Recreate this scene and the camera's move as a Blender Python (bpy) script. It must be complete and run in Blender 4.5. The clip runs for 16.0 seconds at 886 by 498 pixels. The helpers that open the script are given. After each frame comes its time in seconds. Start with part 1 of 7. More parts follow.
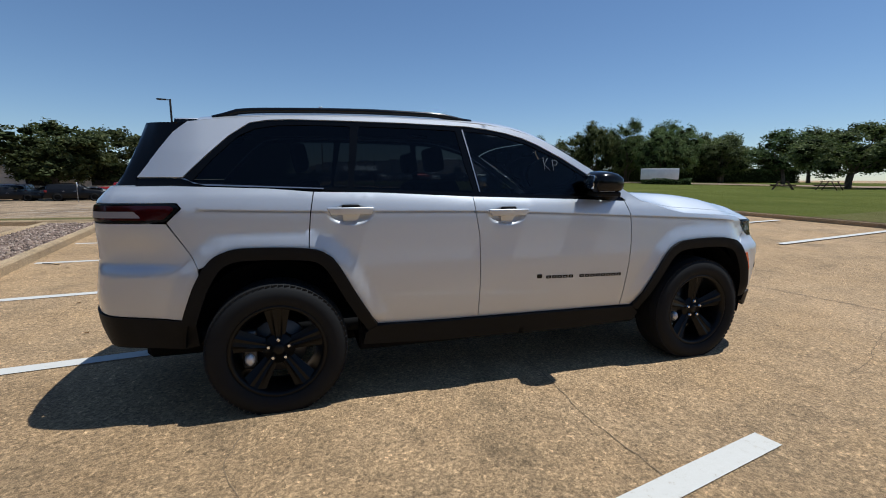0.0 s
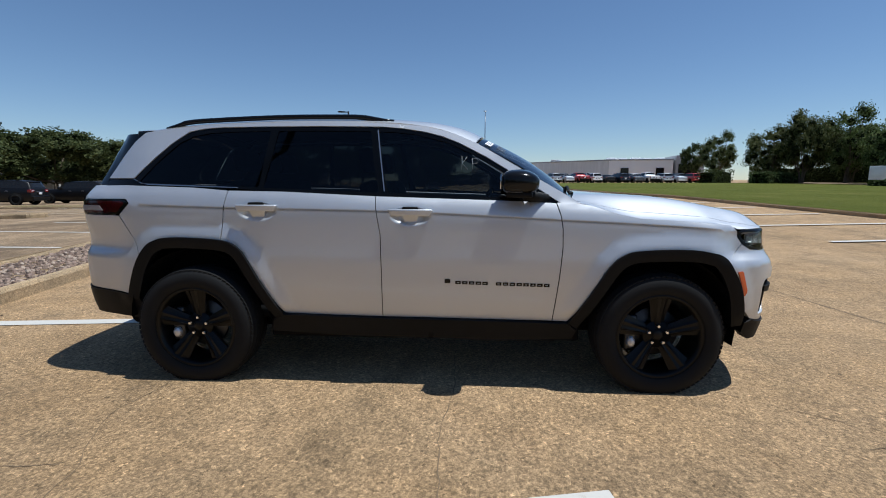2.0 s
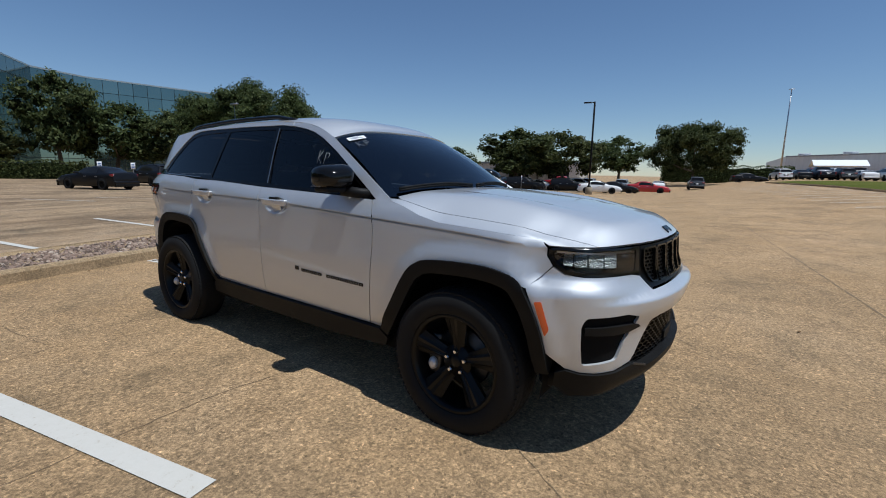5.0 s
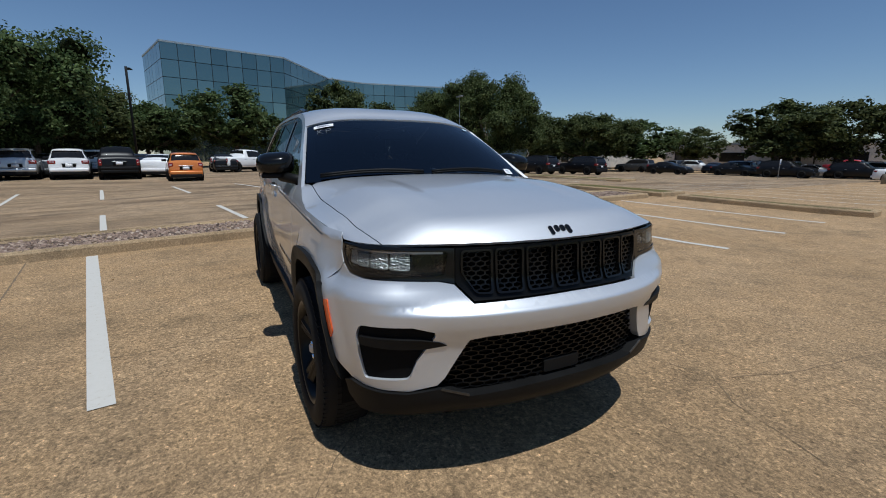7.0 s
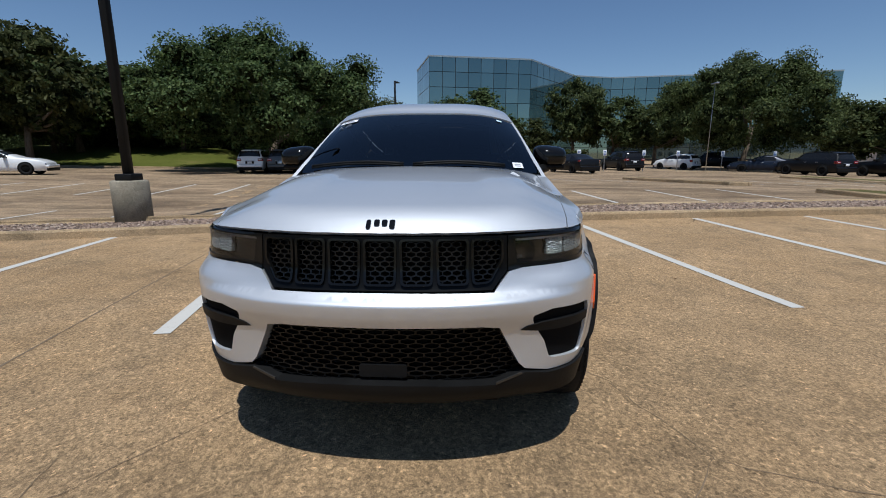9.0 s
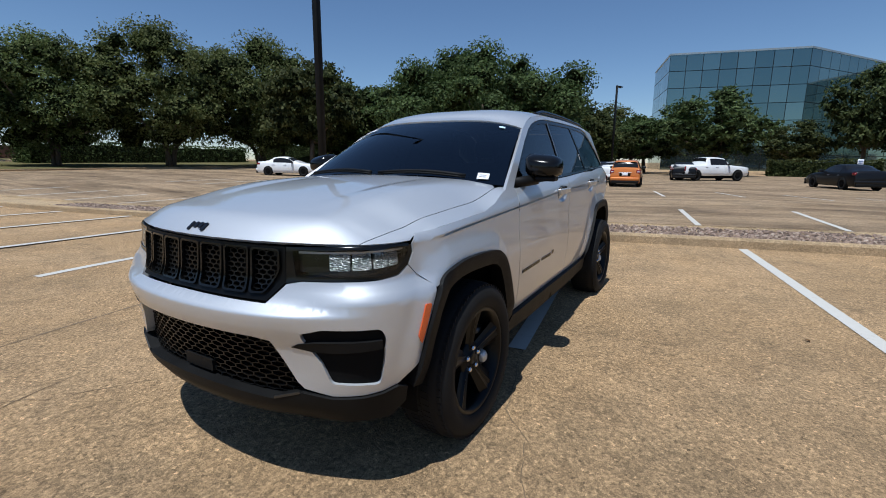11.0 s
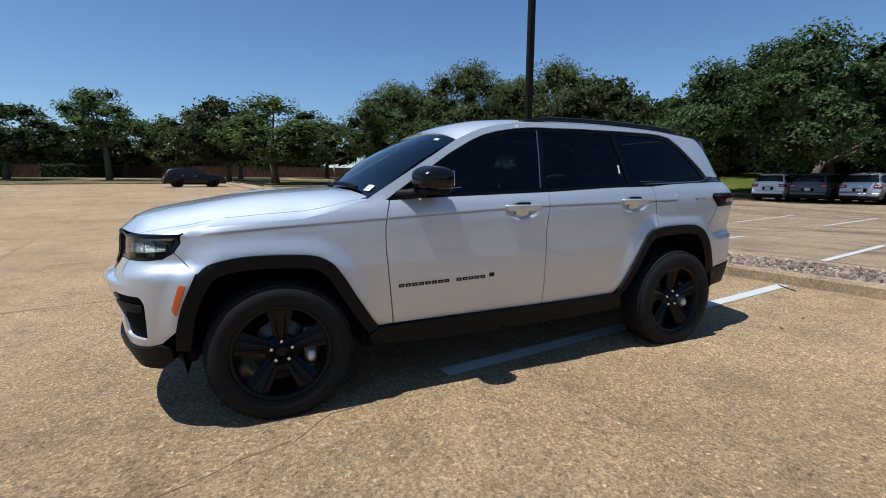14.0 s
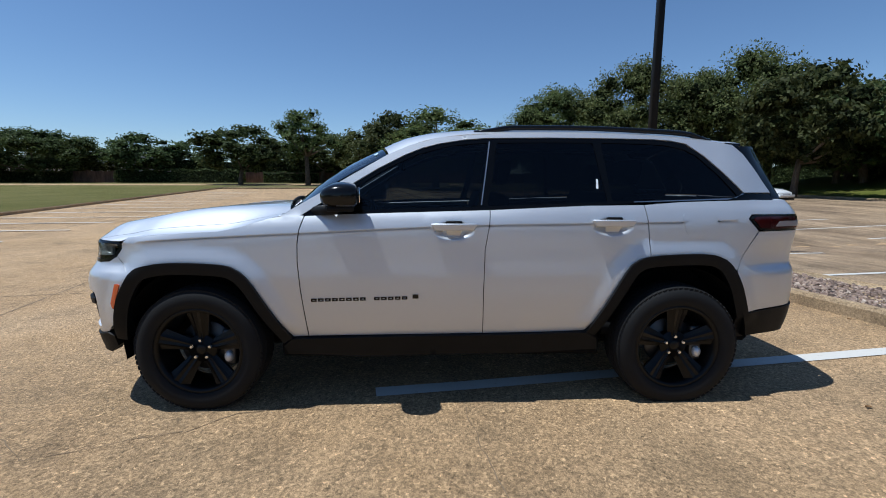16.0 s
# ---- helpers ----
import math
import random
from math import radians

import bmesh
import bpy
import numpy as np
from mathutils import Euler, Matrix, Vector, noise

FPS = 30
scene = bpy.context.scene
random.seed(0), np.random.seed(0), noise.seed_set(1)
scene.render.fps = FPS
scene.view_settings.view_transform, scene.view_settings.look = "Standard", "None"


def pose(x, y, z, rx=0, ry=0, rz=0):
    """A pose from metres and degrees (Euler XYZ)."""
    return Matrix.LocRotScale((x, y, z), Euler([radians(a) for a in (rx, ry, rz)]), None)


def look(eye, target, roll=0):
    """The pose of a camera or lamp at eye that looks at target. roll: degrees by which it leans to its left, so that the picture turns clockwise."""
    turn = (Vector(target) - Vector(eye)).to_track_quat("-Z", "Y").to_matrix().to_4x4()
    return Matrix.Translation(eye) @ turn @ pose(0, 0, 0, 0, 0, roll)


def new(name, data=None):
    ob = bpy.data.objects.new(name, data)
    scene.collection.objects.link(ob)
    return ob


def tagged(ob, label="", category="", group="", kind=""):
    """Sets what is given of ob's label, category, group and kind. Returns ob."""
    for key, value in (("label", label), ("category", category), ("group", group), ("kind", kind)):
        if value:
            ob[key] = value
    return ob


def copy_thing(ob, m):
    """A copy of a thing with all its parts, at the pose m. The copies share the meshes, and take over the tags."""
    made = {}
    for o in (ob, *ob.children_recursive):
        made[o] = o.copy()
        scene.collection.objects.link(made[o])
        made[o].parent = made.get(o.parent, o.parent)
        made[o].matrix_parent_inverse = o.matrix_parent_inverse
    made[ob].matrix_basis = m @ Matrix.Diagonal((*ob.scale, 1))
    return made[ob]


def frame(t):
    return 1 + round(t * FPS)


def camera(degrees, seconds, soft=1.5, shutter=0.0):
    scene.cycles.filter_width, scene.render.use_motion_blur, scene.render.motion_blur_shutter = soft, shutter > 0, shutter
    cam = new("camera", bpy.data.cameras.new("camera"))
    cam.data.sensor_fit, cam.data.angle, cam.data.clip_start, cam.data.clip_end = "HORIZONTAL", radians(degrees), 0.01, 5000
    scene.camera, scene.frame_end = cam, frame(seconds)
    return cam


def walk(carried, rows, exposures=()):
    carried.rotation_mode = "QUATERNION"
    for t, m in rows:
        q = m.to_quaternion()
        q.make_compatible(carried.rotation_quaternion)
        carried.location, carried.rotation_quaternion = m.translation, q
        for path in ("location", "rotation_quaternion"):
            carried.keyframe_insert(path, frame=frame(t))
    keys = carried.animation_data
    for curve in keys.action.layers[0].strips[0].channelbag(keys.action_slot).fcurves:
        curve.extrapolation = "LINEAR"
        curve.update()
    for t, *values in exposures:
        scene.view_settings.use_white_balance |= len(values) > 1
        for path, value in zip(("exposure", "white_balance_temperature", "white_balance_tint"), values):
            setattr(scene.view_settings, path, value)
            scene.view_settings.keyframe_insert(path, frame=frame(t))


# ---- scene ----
cam = camera(88.64, 16.0, soft=1.0)
PATH = [
    (0, -1.338, -3.511, 1.333, -17.53, -8.48, -0.14),
    (0.5, -0.941, -3.596, 1.320, -12.34, -8.35, -0.34),
    (1, -0.526, -3.677, 1.325, -7.04, -8.21, -0.10),
    (1.5, -0.119, -3.732, 1.328, -1.76, -8.44, -0.00),
    (2, 0.286, -3.688, 1.326, 3.00, -8.35, -0.07),
    (2.5, 0.727, -3.664, 1.326, 7.39, -8.24, -0.42),
    (3, 1.139, -3.542, 1.319, 12.07, -8.28, -0.61),
    (3.5, 1.548, -3.408, 1.327, 17.45, -8.35, -0.79),
    (4, 1.957, -3.265, 1.334, 22.97, -8.63, -1.12),
    (5.25, 2.901, -2.621, 1.374, 38.75, -9.86, -0.89),
    (6.5, 3.614, -1.711, 1.392, 56.22, -11.16, -0.23),
    (7, 3.762, -1.299, 1.382, 63.36, -11.60, -0.21),
    (7.5, 3.913, -0.887, 1.368, 70.95, -11.71, 0.06),
    (8, 3.957, -0.475, 1.348, 78.22, -11.86, 0.13),
    (8.5, 3.994, -0.075, 1.341, 85.50, -11.82, 0.10),
    (9, 4.002, 0.327, 1.344, 92.94, -11.82, 0.11),
    (9.5, 3.913, 0.734, 1.340, 100.26, -11.61, 0.39),
    (10.75, 3.510, 1.673, 1.353, 117.22, -11.03, -0.15),
    (12, 2.892, 2.496, 1.341, 133.34, -10.18, -0.66),
    (12.5, 2.621, 2.815, 1.329, 140.00, -9.76, -0.42),
    (13, 2.318, 3.049, 1.311, 146.07, -9.45, -0.28),
    (13.5, 1.956, 3.245, 1.327, 151.91, -9.04, -0.14),
    (14, 1.582, 3.443, 1.330, 157.40, -8.86, -0.21),
    (14.5, 1.181, 3.530, 1.332, 163.31, -8.43, -0.25),
    (15, 0.797, 3.605, 1.357, 169.08, -8.32, -0.21),
    (15.5, 0.427, 3.658, 1.387, 174.00, -8.30, -0.38),
    (16, 0.086, 3.610, 1.403, 178.24, -8.29, -0.29),
]
walk(cam, [(t, pose(x, y, z, 90 + pitch, roll, yaw)) for t, x, y, z, yaw, pitch, roll in PATH],
     exposures=[(0.0, -0.03, 5450, 8), (2.0, -0.02, 5450, 8), (4.0, -0.07, 5450, 8), (7.0, -0.37, 5440, 8), (9.5, -0.18, 5490, 9), (12.5, 0.03, 5250, 8), (14.0, 0.10, 5250, 8), (16.0, 0.07, 5250, 8)])

# ---- daylight: clear sky, high sun ahead of the parked car ----
SUN_EL, SUN_AZ = 70.5, 1.0          # degrees above the ground; turn from +x towards +y
world = bpy.data.worlds.new("sky")
scene.world = world
world.use_nodes = True
wn = world.node_tree.nodes
wn.clear()
sky = wn.new("ShaderNodeTexSky")
sky.sky_type = "NISHITA"
sky.sun_disc = False
sky.sun_elevation = radians(SUN_EL)
sky.sun_rotation = radians(90 - SUN_AZ)
sky.altitude = 500
sky.air_density = 1.0
sky.dust_density = 0.05
sky.ozone_density = 0.85
bg = wn.new("ShaderNodeBackground")
bg.inputs["Strength"].default_value = 0.084
wo = wn.new("ShaderNodeOutputWorld")
world.node_tree.links.new(sky.outputs[0], bg.inputs[0])
world.node_tree.links.new(bg.outputs[0], wo.inputs[0])
lamp = bpy.data.lights.new("sun", "SUN")
lamp.energy, lamp.angle, lamp.color = 5.0, radians(0.53), (1.0, 0.915, 0.785)
sun = new("sun", lamp)
ce, se = math.cos(radians(SUN_EL)), math.sin(radians(SUN_EL))
sun.matrix_world = look((60 * ce * math.cos(radians(SUN_AZ)), 60 * ce * math.sin(radians(SUN_AZ)), 60 * se), (0, 0, 0))

# ---- materials ----
def mat(name, color=(0.5, 0.5, 0.5), rough=0.6, metal=0.0, spec=0.5, coat=0.0):
    m = bpy.data.materials.new(name)
    m.use_nodes = True
    b = m.node_tree.nodes["Principled BSDF"]
    b.inputs["Base Color"].default_value = (*color, 1)
    b.inputs["Roughness"].default_value = rough
    b.inputs["Metallic"].default_value = metal
    b.inputs["Specular IOR Level"].default_value = spec
    b.inputs["Coat Weight"].default_value = coat
    return m


class Net:
    """Small helper to wire nodes of one material."""

    def __init__(self, m):
        self.m, self.t = m, m.node_tree
        self.b = self.t.nodes["Principled BSDF"]

    def add(self, kind, **inputs):
        n = self.t.nodes.new(kind)
        for k, v in inputs.items():
            n.inputs[k.replace("_", " ")].default_value = v
        return n

    def link(self, a, b):
        self.t.links.new(a, b)

    def pos(self, scale=(1, 1, 1), obj=False, turn=0.0):
        c = self.add("ShaderNodeTexCoord")
        mp = self.add("ShaderNodeMapping")
        mp.inputs["Scale"].default_value = scale
        mp.inputs["Rotation"].default_value = (0, 0, turn)
        if obj:
            self.link(c.outputs["Object"], mp.inputs["Vector"])
        else:
            g = self.add("ShaderNodeNewGeometry")
            self.link(g.outputs["Position"], mp.inputs["Vector"])
        return mp.outputs[0]

    def noise(self, vec, scale, detail=4.0, rough=0.55):
        n = self.add("ShaderNodeTexNoise", Scale=scale, Detail=detail, Roughness=rough)
        self.link(vec, n.inputs["Vector"])
        return n.outputs["Fac"]

    def voronoi(self, vec, scale, feature="F1", out="Distance", rand=1.0):
        n = self.add("ShaderNodeTexVoronoi", Scale=scale, Randomness=rand)
        n.feature = feature
        self.link(vec, n.inputs["Vector"])
        return n.outputs[out]

    def ramp(self, fac, stops):
        r = self.add("ShaderNodeValToRGB")
        e = r.color_ramp.elements
        while len(e) < len(stops):
            e.new(0.5)
        for q, (p, c) in zip(e, stops):
            q.position = p
            q.color = (*c, 1) if len(c) == 3 else c
        self.link(fac, r.inputs[0])
        return r.outputs[0]

    def mix(self, fac, a, b, mode="MIX"):
        n = self.t.nodes.new("ShaderNodeMix")
        n.data_type, n.blend_type = "RGBA", mode
        for sock, v in ((n.inputs[0], fac), (n.inputs[6], a), (n.inputs[7], b)):
            if hasattr(v, "is_linked"):
                self.link(v, sock)
            else:
                sock.default_value = v if isinstance(v, float) else (*v, 1)
        return n.outputs[2]

    def math(self, op, a, b=0.0):
        n = self.t.nodes.new("ShaderNodeMath")
        n.operation = op
        for sock, v in ((n.inputs[0], a), (n.inputs[1], b)):
            if hasattr(v, "is_linked"):
                self.link(v, sock)
            else:
                sock.default_value = v
        return n.outputs[0]

    def bump(self, height, strength=0.3, dist=0.01):
        n = self.add("ShaderNodeBump", Strength=strength, Distance=dist)
        self.link(height, n.inputs["Height"])
        self.link(n.outputs[0], self.b.inputs["Normal"])

    def color(self, c):
        self.link(c, self.b.inputs["Base Color"])

    def rough(self, r):
        self.link(r, self.b.inputs["Roughness"])


def grey(v):
    return (v, v, v)


def concrete_mat(name, light, mid, dark, agg=1.0):
    """Worn exposed-aggregate concrete: pebbles, stains, slab-wide tone."""
    m = mat(name, mid, 0.85, spec=0.3)
    n = Net(m)
    p = n.pos()
    big = n.noise(p, 0.35, 5, 0.6)
    col = n.ramp(big, [(0.3, dark), (0.5, mid), (0.72, light)])
    stain = n.noise(p, 0.9, 7, 0.72)
    col = n.mix(1.0, col, n.ramp(stain, [(0.30, (0.62, 0.64, 0.66)), (0.42, (0.90, 0.91, 0.92)), (0.5, grey(1.0)), (0.66, (1.06, 1.04, 1.0))]), "MULTIPLY")
    med = n.noise(p, 2.6, 6, 0.7)
    col = n.mix(1.0, col, n.ramp(med, [(0.28, grey(0.74)), (0.5, grey(1.0)), (0.75, grey(1.12))]), "MULTIPLY")
    mott = n.noise(p, 24.0, 4, 0.7)
    col = n.mix(0.8 * agg, col, n.mix(1.0, col, n.ramp(mott, [(0.3, grey(0.80)), (0.52, grey(1.0)), (0.72, grey(1.16))]), "MULTIPLY"))
    warp = n.add("ShaderNodeTexNoise", Scale=60.0, Detail=2.0)
    n.link(p, warp.inputs["Vector"])
    shift = n.add("ShaderNodeVectorMath")
    shift.operation = "MULTIPLY_ADD"
    n.link(warp.outputs["Color"], shift.inputs[0])
    shift.inputs[1].default_value = (0.03, 0.03, 0.03)
    n.link(p, shift.inputs[2])
    peb = n.add("ShaderNodeTexVoronoi", Scale=64.0)
    n.link(shift.outputs[0], peb.inputs["Vector"])
    tone = n.ramp(n.math("MULTIPLY", peb.outputs["Color"], 1.0), [(0.0, grey(0.42)), (0.25, grey(0.80)), (0.6, grey(1.03)), (0.85, grey(1.30)), (1.0, grey(2.2))])
    col = n.mix(0.85 * agg, col, n.mix(1.0, col, tone, "MULTIPLY"))
    fine = n.noise(p, 58.0, 6, 0.85)
    col = n.mix(0.7 * agg, col, n.mix(1.0, col, n.ramp(fine, [(0.36, grey(0.26)), (0.5, grey(1.0)), (0.66, grey(2.15))]), "MULTIPLY"))
    n.color(col)
    n.bump(n.math("ADD", n.math("MULTIPLY", peb.outputs["Distance"], -0.3), fine), 0.9 * agg, 0.012)
    return m


M_CONC = concrete_mat("lot_concrete", (0.416, 0.282, 0.152), (0.362, 0.242, 0.125), (0.292, 0.192, 0.096))
M_CONC_FAR = concrete_mat("lot_concrete_grey", (0.360, 0.260, 0.160), (0.312, 0.224, 0.134), (0.248, 0.176, 0.104), 0.8)
# tyre and oil streaks along the lane of the far bays
nf = Net(M_CONC_FAR)
worn = nf.b.inputs["Base Color"].links[0].from_socket
streak = nf.noise(nf.pos((1.5, 0.13, 1.0), turn=math.radians(-10)), 1.3, 7, 0.7)
blot = nf.noise(nf.pos((0.7, 0.22, 1.0), turn=math.radians(-10)), 0.8, 4, 0.6)
worn = nf.mix(1.0, worn, nf.ramp(streak, [(0.36, (0.62, 0.60, 0.58)), (0.5, grey(0.98)), (0.7, (1.08, 1.06, 1.03))]), "MULTIPLY")
nf.color(nf.mix(1.0, worn, nf.ramp(blot, [(0.36, (0.60, 0.58, 0.57)), (0.52, grey(1.0))]), "MULTIPLY"))
M_KERB = concrete_mat("kerb_concrete", (0.448, 0.332, 0.200), (0.384, 0.280, 0.160), (0.296, 0.212, 0.120), 0.7)


def paint_line_mat():
    m = mat("line_paint", (0.78, 0.77, 0.72), 0.7)
    n = Net(m)
    p = n.pos()
    w = n.noise(p, 22.0, 6, 0.75)
    f = n.noise(p, 140.0, 3, 0.7)
    wear = n.ramp(n.math("ADD", n.math("MULTIPLY", w, 0.7), n.math("MULTIPLY", f, 0.3)), [(0.33, (0.360, 0.288, 0.200)), (0.42, (0.528, 0.504, 0.448)), (1.0, (0.600, 0.576, 0.528))])
    n.color(wear)
    n.bump(f, 0.3, 0.004)
    return m


M_LINE = paint_line_mat()


def grass_mat(name, a, b, dry):
    m = mat(name, a, 0.95, spec=0.04)
    n = Net(m)
    p = n.pos()
    c = n.ramp(n.noise(p, 0.22, 6, 0.65), [(0.3, a), (0.6, b), (0.78, dry)])
    f = n.noise(p, 14.0, 5, 0.8)
    c = n.mix(0.7, c, n.mix(1.0, c, n.ramp(f, [(0.25, grey(0.45)), (0.7, grey(1.35))]), "MULTIPLY"))
    n.color(c)
    n.bump(f, 0.8, 0.08)
    return m


M_GRASS = grass_mat("lawn", (0.076, 0.092, 0.016), (0.112, 0.120, 0.026), (0.178, 0.150, 0.052))
M_GRASS_MID = grass_mat("dull_lawn", (0.098, 0.098, 0.030), (0.140, 0.128, 0.046), (0.205, 0.168, 0.080))
M_GRASS_DRY = grass_mat("verge_grass", (0.104, 0.098, 0.036), (0.160, 0.138, 0.062), (0.248, 0.196, 0.112))


def leaf_mat(name, a, b, c):
    m = mat(name, a, 0.7, spec=0.18)
    n = Net(m)
    g = n.add("ShaderNodeNewGeometry")
    o = n.add("ShaderNodeObjectInfo")
    col = n.ramp(g.outputs["Random Per Island"], [(0.0, a), (0.55, b), (1.0, c)])
    p = n.pos()
    col = n.mix(0.7, col, n.mix(1.0, col, n.ramp(n.noise(p, 0.5, 3), [(0.3, grey(0.6)), (0.7, grey(1.35))]), "MULTIPLY"))
    h = n.add("ShaderNodeHueSaturation")
    n.link(n.math("ADD", n.math("MULTIPLY", o.outputs["Random"], 0.05), 0.475), h.inputs["Hue"])
    n.link(n.math("ADD", n.math("MULTIPLY", o.outputs["Random"], 0.4), 0.8), h.inputs["Value"])
    n.link(col, h.inputs["Color"])
    n.color(h.outputs[0])
    tr = n.add("ShaderNodeBsdfTranslucent")
    n.link(h.outputs[0], tr.inputs["Color"])
    mx = n.add("ShaderNodeMixShader")
    mx.inputs[0].default_value = 0.3
    n.link(n.b.outputs[0], mx.inputs[1])
    n.link(tr.outputs[0], mx.inputs[2])
    n.link(mx.outputs[0], n.t.nodes["Material Output"].inputs["Surface"])
    return m


M_LEAF = leaf_mat("oak_leaves", (0.034, 0.050, 0.014), (0.066, 0.088, 0.026), (0.125, 0.145, 0.052))
M_LEAF_LT = leaf_mat("elm_leaves", (0.058, 0.080, 0.022), (0.105, 0.134, 0.038), (0.175, 0.190, 0.070))


def bark_mat():
    m = mat("bark", (0.13, 0.10, 0.07), 0.9, spec=0.2)
    n = Net(m)
    p = n.pos((1, 1, 0.25))
    f = n.noise(p, 9.0, 6, 0.7)
    n.color(n.ramp(f, [(0.3, (0.06, 0.045, 0.03)), (0.7, (0.19, 0.15, 0.11))]))
    n.bump(f, 0.8, 0.05)
    return m


M_BARK = bark_mat()

# ---- shape helpers ----
def part(name, bm, material, parent=None, label="", smooth=True, at=None):
    """Link a bmesh as one mesh object under a thing or a part."""
    me = bpy.data.meshes.new(name)
    bmesh.ops.recalc_face_normals(bm, faces=bm.faces)
    bm.to_mesh(me)
    bm.free()
    return part_of(name, me, material, parent, label, smooth, at)


def part_of(name, me, material, parent=None, label="", smooth=True, at=None):
    if smooth:
        me.shade_smooth()
    ob = new(name, me)
    for mt in material if isinstance(material, (list, tuple)) else [material]:
        me.materials.append(mt)
    if at is not None:
        ob.matrix_basis = at
    if parent is not None:
        ob.parent = parent
    if label:
        tagged(ob, label)
    return ob


def thing(name, label, category, m=None, group="", kind=""):
    e = new(name)
    e.empty_display_size = 0.2
    if m is not None:
        e.matrix_basis = m
    return tagged(e, label, category, group, kind)


def box(bm, x0, x1, y0, y1, z0, z1, bevel=0.0, m=None, seg=2):
    r = bmesh.ops.create_cube(bm, size=1)
    vs = r["verts"]
    mm = Matrix.Translation(((x0 + x1) / 2, (y0 + y1) / 2, (z0 + z1) / 2)) @ Matrix.Diagonal((abs(x1 - x0), abs(y1 - y0), abs(z1 - z0), 1))
    bmesh.ops.transform(bm, matrix=mm, verts=vs)
    if bevel > 0:
        es = {e for v in vs for e in v.link_edges}
        out = bmesh.ops.bevel(bm, geom=list(es), offset=bevel, segments=seg, affect="EDGES", profile=0.6)
        vs = list({v for f in out["faces"] for v in f.verts} | {v for v in vs if v.is_valid})
    if m is not None:
        bmesh.ops.transform(bm, matrix=m, verts=vs)
    return vs


def lathe(bm, prof, n=24, m=None, closed=False):
    """Turn a profile of (radius, height) round z."""
    rings = []
    for r, h in prof:
        if r < 1e-5:
            rings.append([bm.verts.new((0, 0, h))])
        else:
            rings.append([bm.verts.new((r * math.cos(2 * math.pi * i / n), r * math.sin(2 * math.pi * i / n), h)) for i in range(n)])
    pairs = list(zip(rings, rings[1:])) + ([(rings[-1], rings[0])] if closed else [])
    for a, b in pairs:
        for i in range(n):
            j = (i + 1) % n
            if len(a) == 1 and len(b) == 1:
                continue
            if len(a) == 1:
                bm.faces.new((a[0], b[i], b[j]))
            elif len(b) == 1:
                bm.faces.new((a[i], a[j], b[0]))
            else:
                bm.faces.new((a[i], a[j], b[j], b[i]))
    vs = [v for r in rings for v in r]
    if m is not None:
        bmesh.ops.transform(bm, matrix=m, verts=vs)
    return vs


def tube(bm, pts, radii, n=8):
    """A tapered tube along points."""
    rings = []
    pts = [Vector(p) for p in pts]
    if not isinstance(radii, (list, tuple)):
        radii = [radii] * len(pts)
    for i, p in enumerate(pts):
        d = (pts[min(i + 1, len(pts) - 1)] - pts[max(i - 1, 0)]).normalized()
        a = d.orthogonal().normalized() if i == 0 else (a - d * a.dot(d)).normalized()
        b = d.cross(a)
        rings.append([bm.verts.new(p + (a * math.cos(2 * math.pi * k / n) + b * math.sin(2 * math.pi * k / n)) * radii[i]) for k in range(n)])
    for r, s in zip(rings, rings[1:]):
        for k in range(n):
            bm.faces.new((r[k], r[(k + 1) % n], s[(k + 1) % n], s[k]))
    for r in (rings[0], rings[-1]):
        bm.faces.new(r)
    return [v for r in rings for v in r]


def clamp(v, a, b):
    return max(a, min(b, v))


def smooth01(v):
    v = clamp(v, 0, 1)
    return v * v * (3 - 2 * v)


# ---- the lot: its rows lie ten degrees off the car's own axes ----
LOT = radians(10.0)
CU, SU = math.cos(LOT), math.sin(LOT)


def lot(u, v):
    return u * CU - v * SU, u * SU + v * CU


def gz(x, y):
    """Height of the gently sloping lot."""
    far = 0.0035 * clamp(x + 1, -3, 8) * clamp(y - 1, 0, 20) + min(1.6, 0.013 * max(0, y - 25) + 0.02 * max(0, -y - 15))
    u, v = x * CU + y * SU, -x * SU + y * CU
    w = smooth01((26 - math.hypot(x, y)) / 14) * smooth01((3.5 - u) / 3)
    u, v = clamp(u, -12, 0), clamp(v, -6, 5)
    near = 0.017 - 0.005 * u - 0.005 * v - 0.004 * u * v - 0.001 * v * v
    far -= 0.030 * clamp(y - 24, 0, 36) * smooth01((4 - x) / 16)
    return far + (near - far) * w


def ground_sheet():
    bm = bmesh.new()
    radii = [0.0] + [0.5 + 1.0 * 1.07 ** i for i in range(116)]
    n = 144
    rings = []
    for r in radii:
        rings.append([bm.verts.new((r * math.cos(2 * math.pi * i / n), r * math.sin(2 * math.pi * i / n), gz(r * math.cos(2 * math.pi * i / n), r * math.sin(2 * math.pi * i / n)))) for i in range(n if r else 1)])
    for a, b in zip(rings, rings[1:]):
        for i in range(n):
            j = (i + 1) % n
            bm.faces.new((a[0], b[i], b[j]) if len(a) == 1 else (a[i], b[i], b[j], a[j]))
    ob = part("ground", bm, M_CONC)
    return tagged(ob, "tan exposed-aggregate concrete parking lot, worn and cracked", "ground", kind="structure")


ground_sheet()


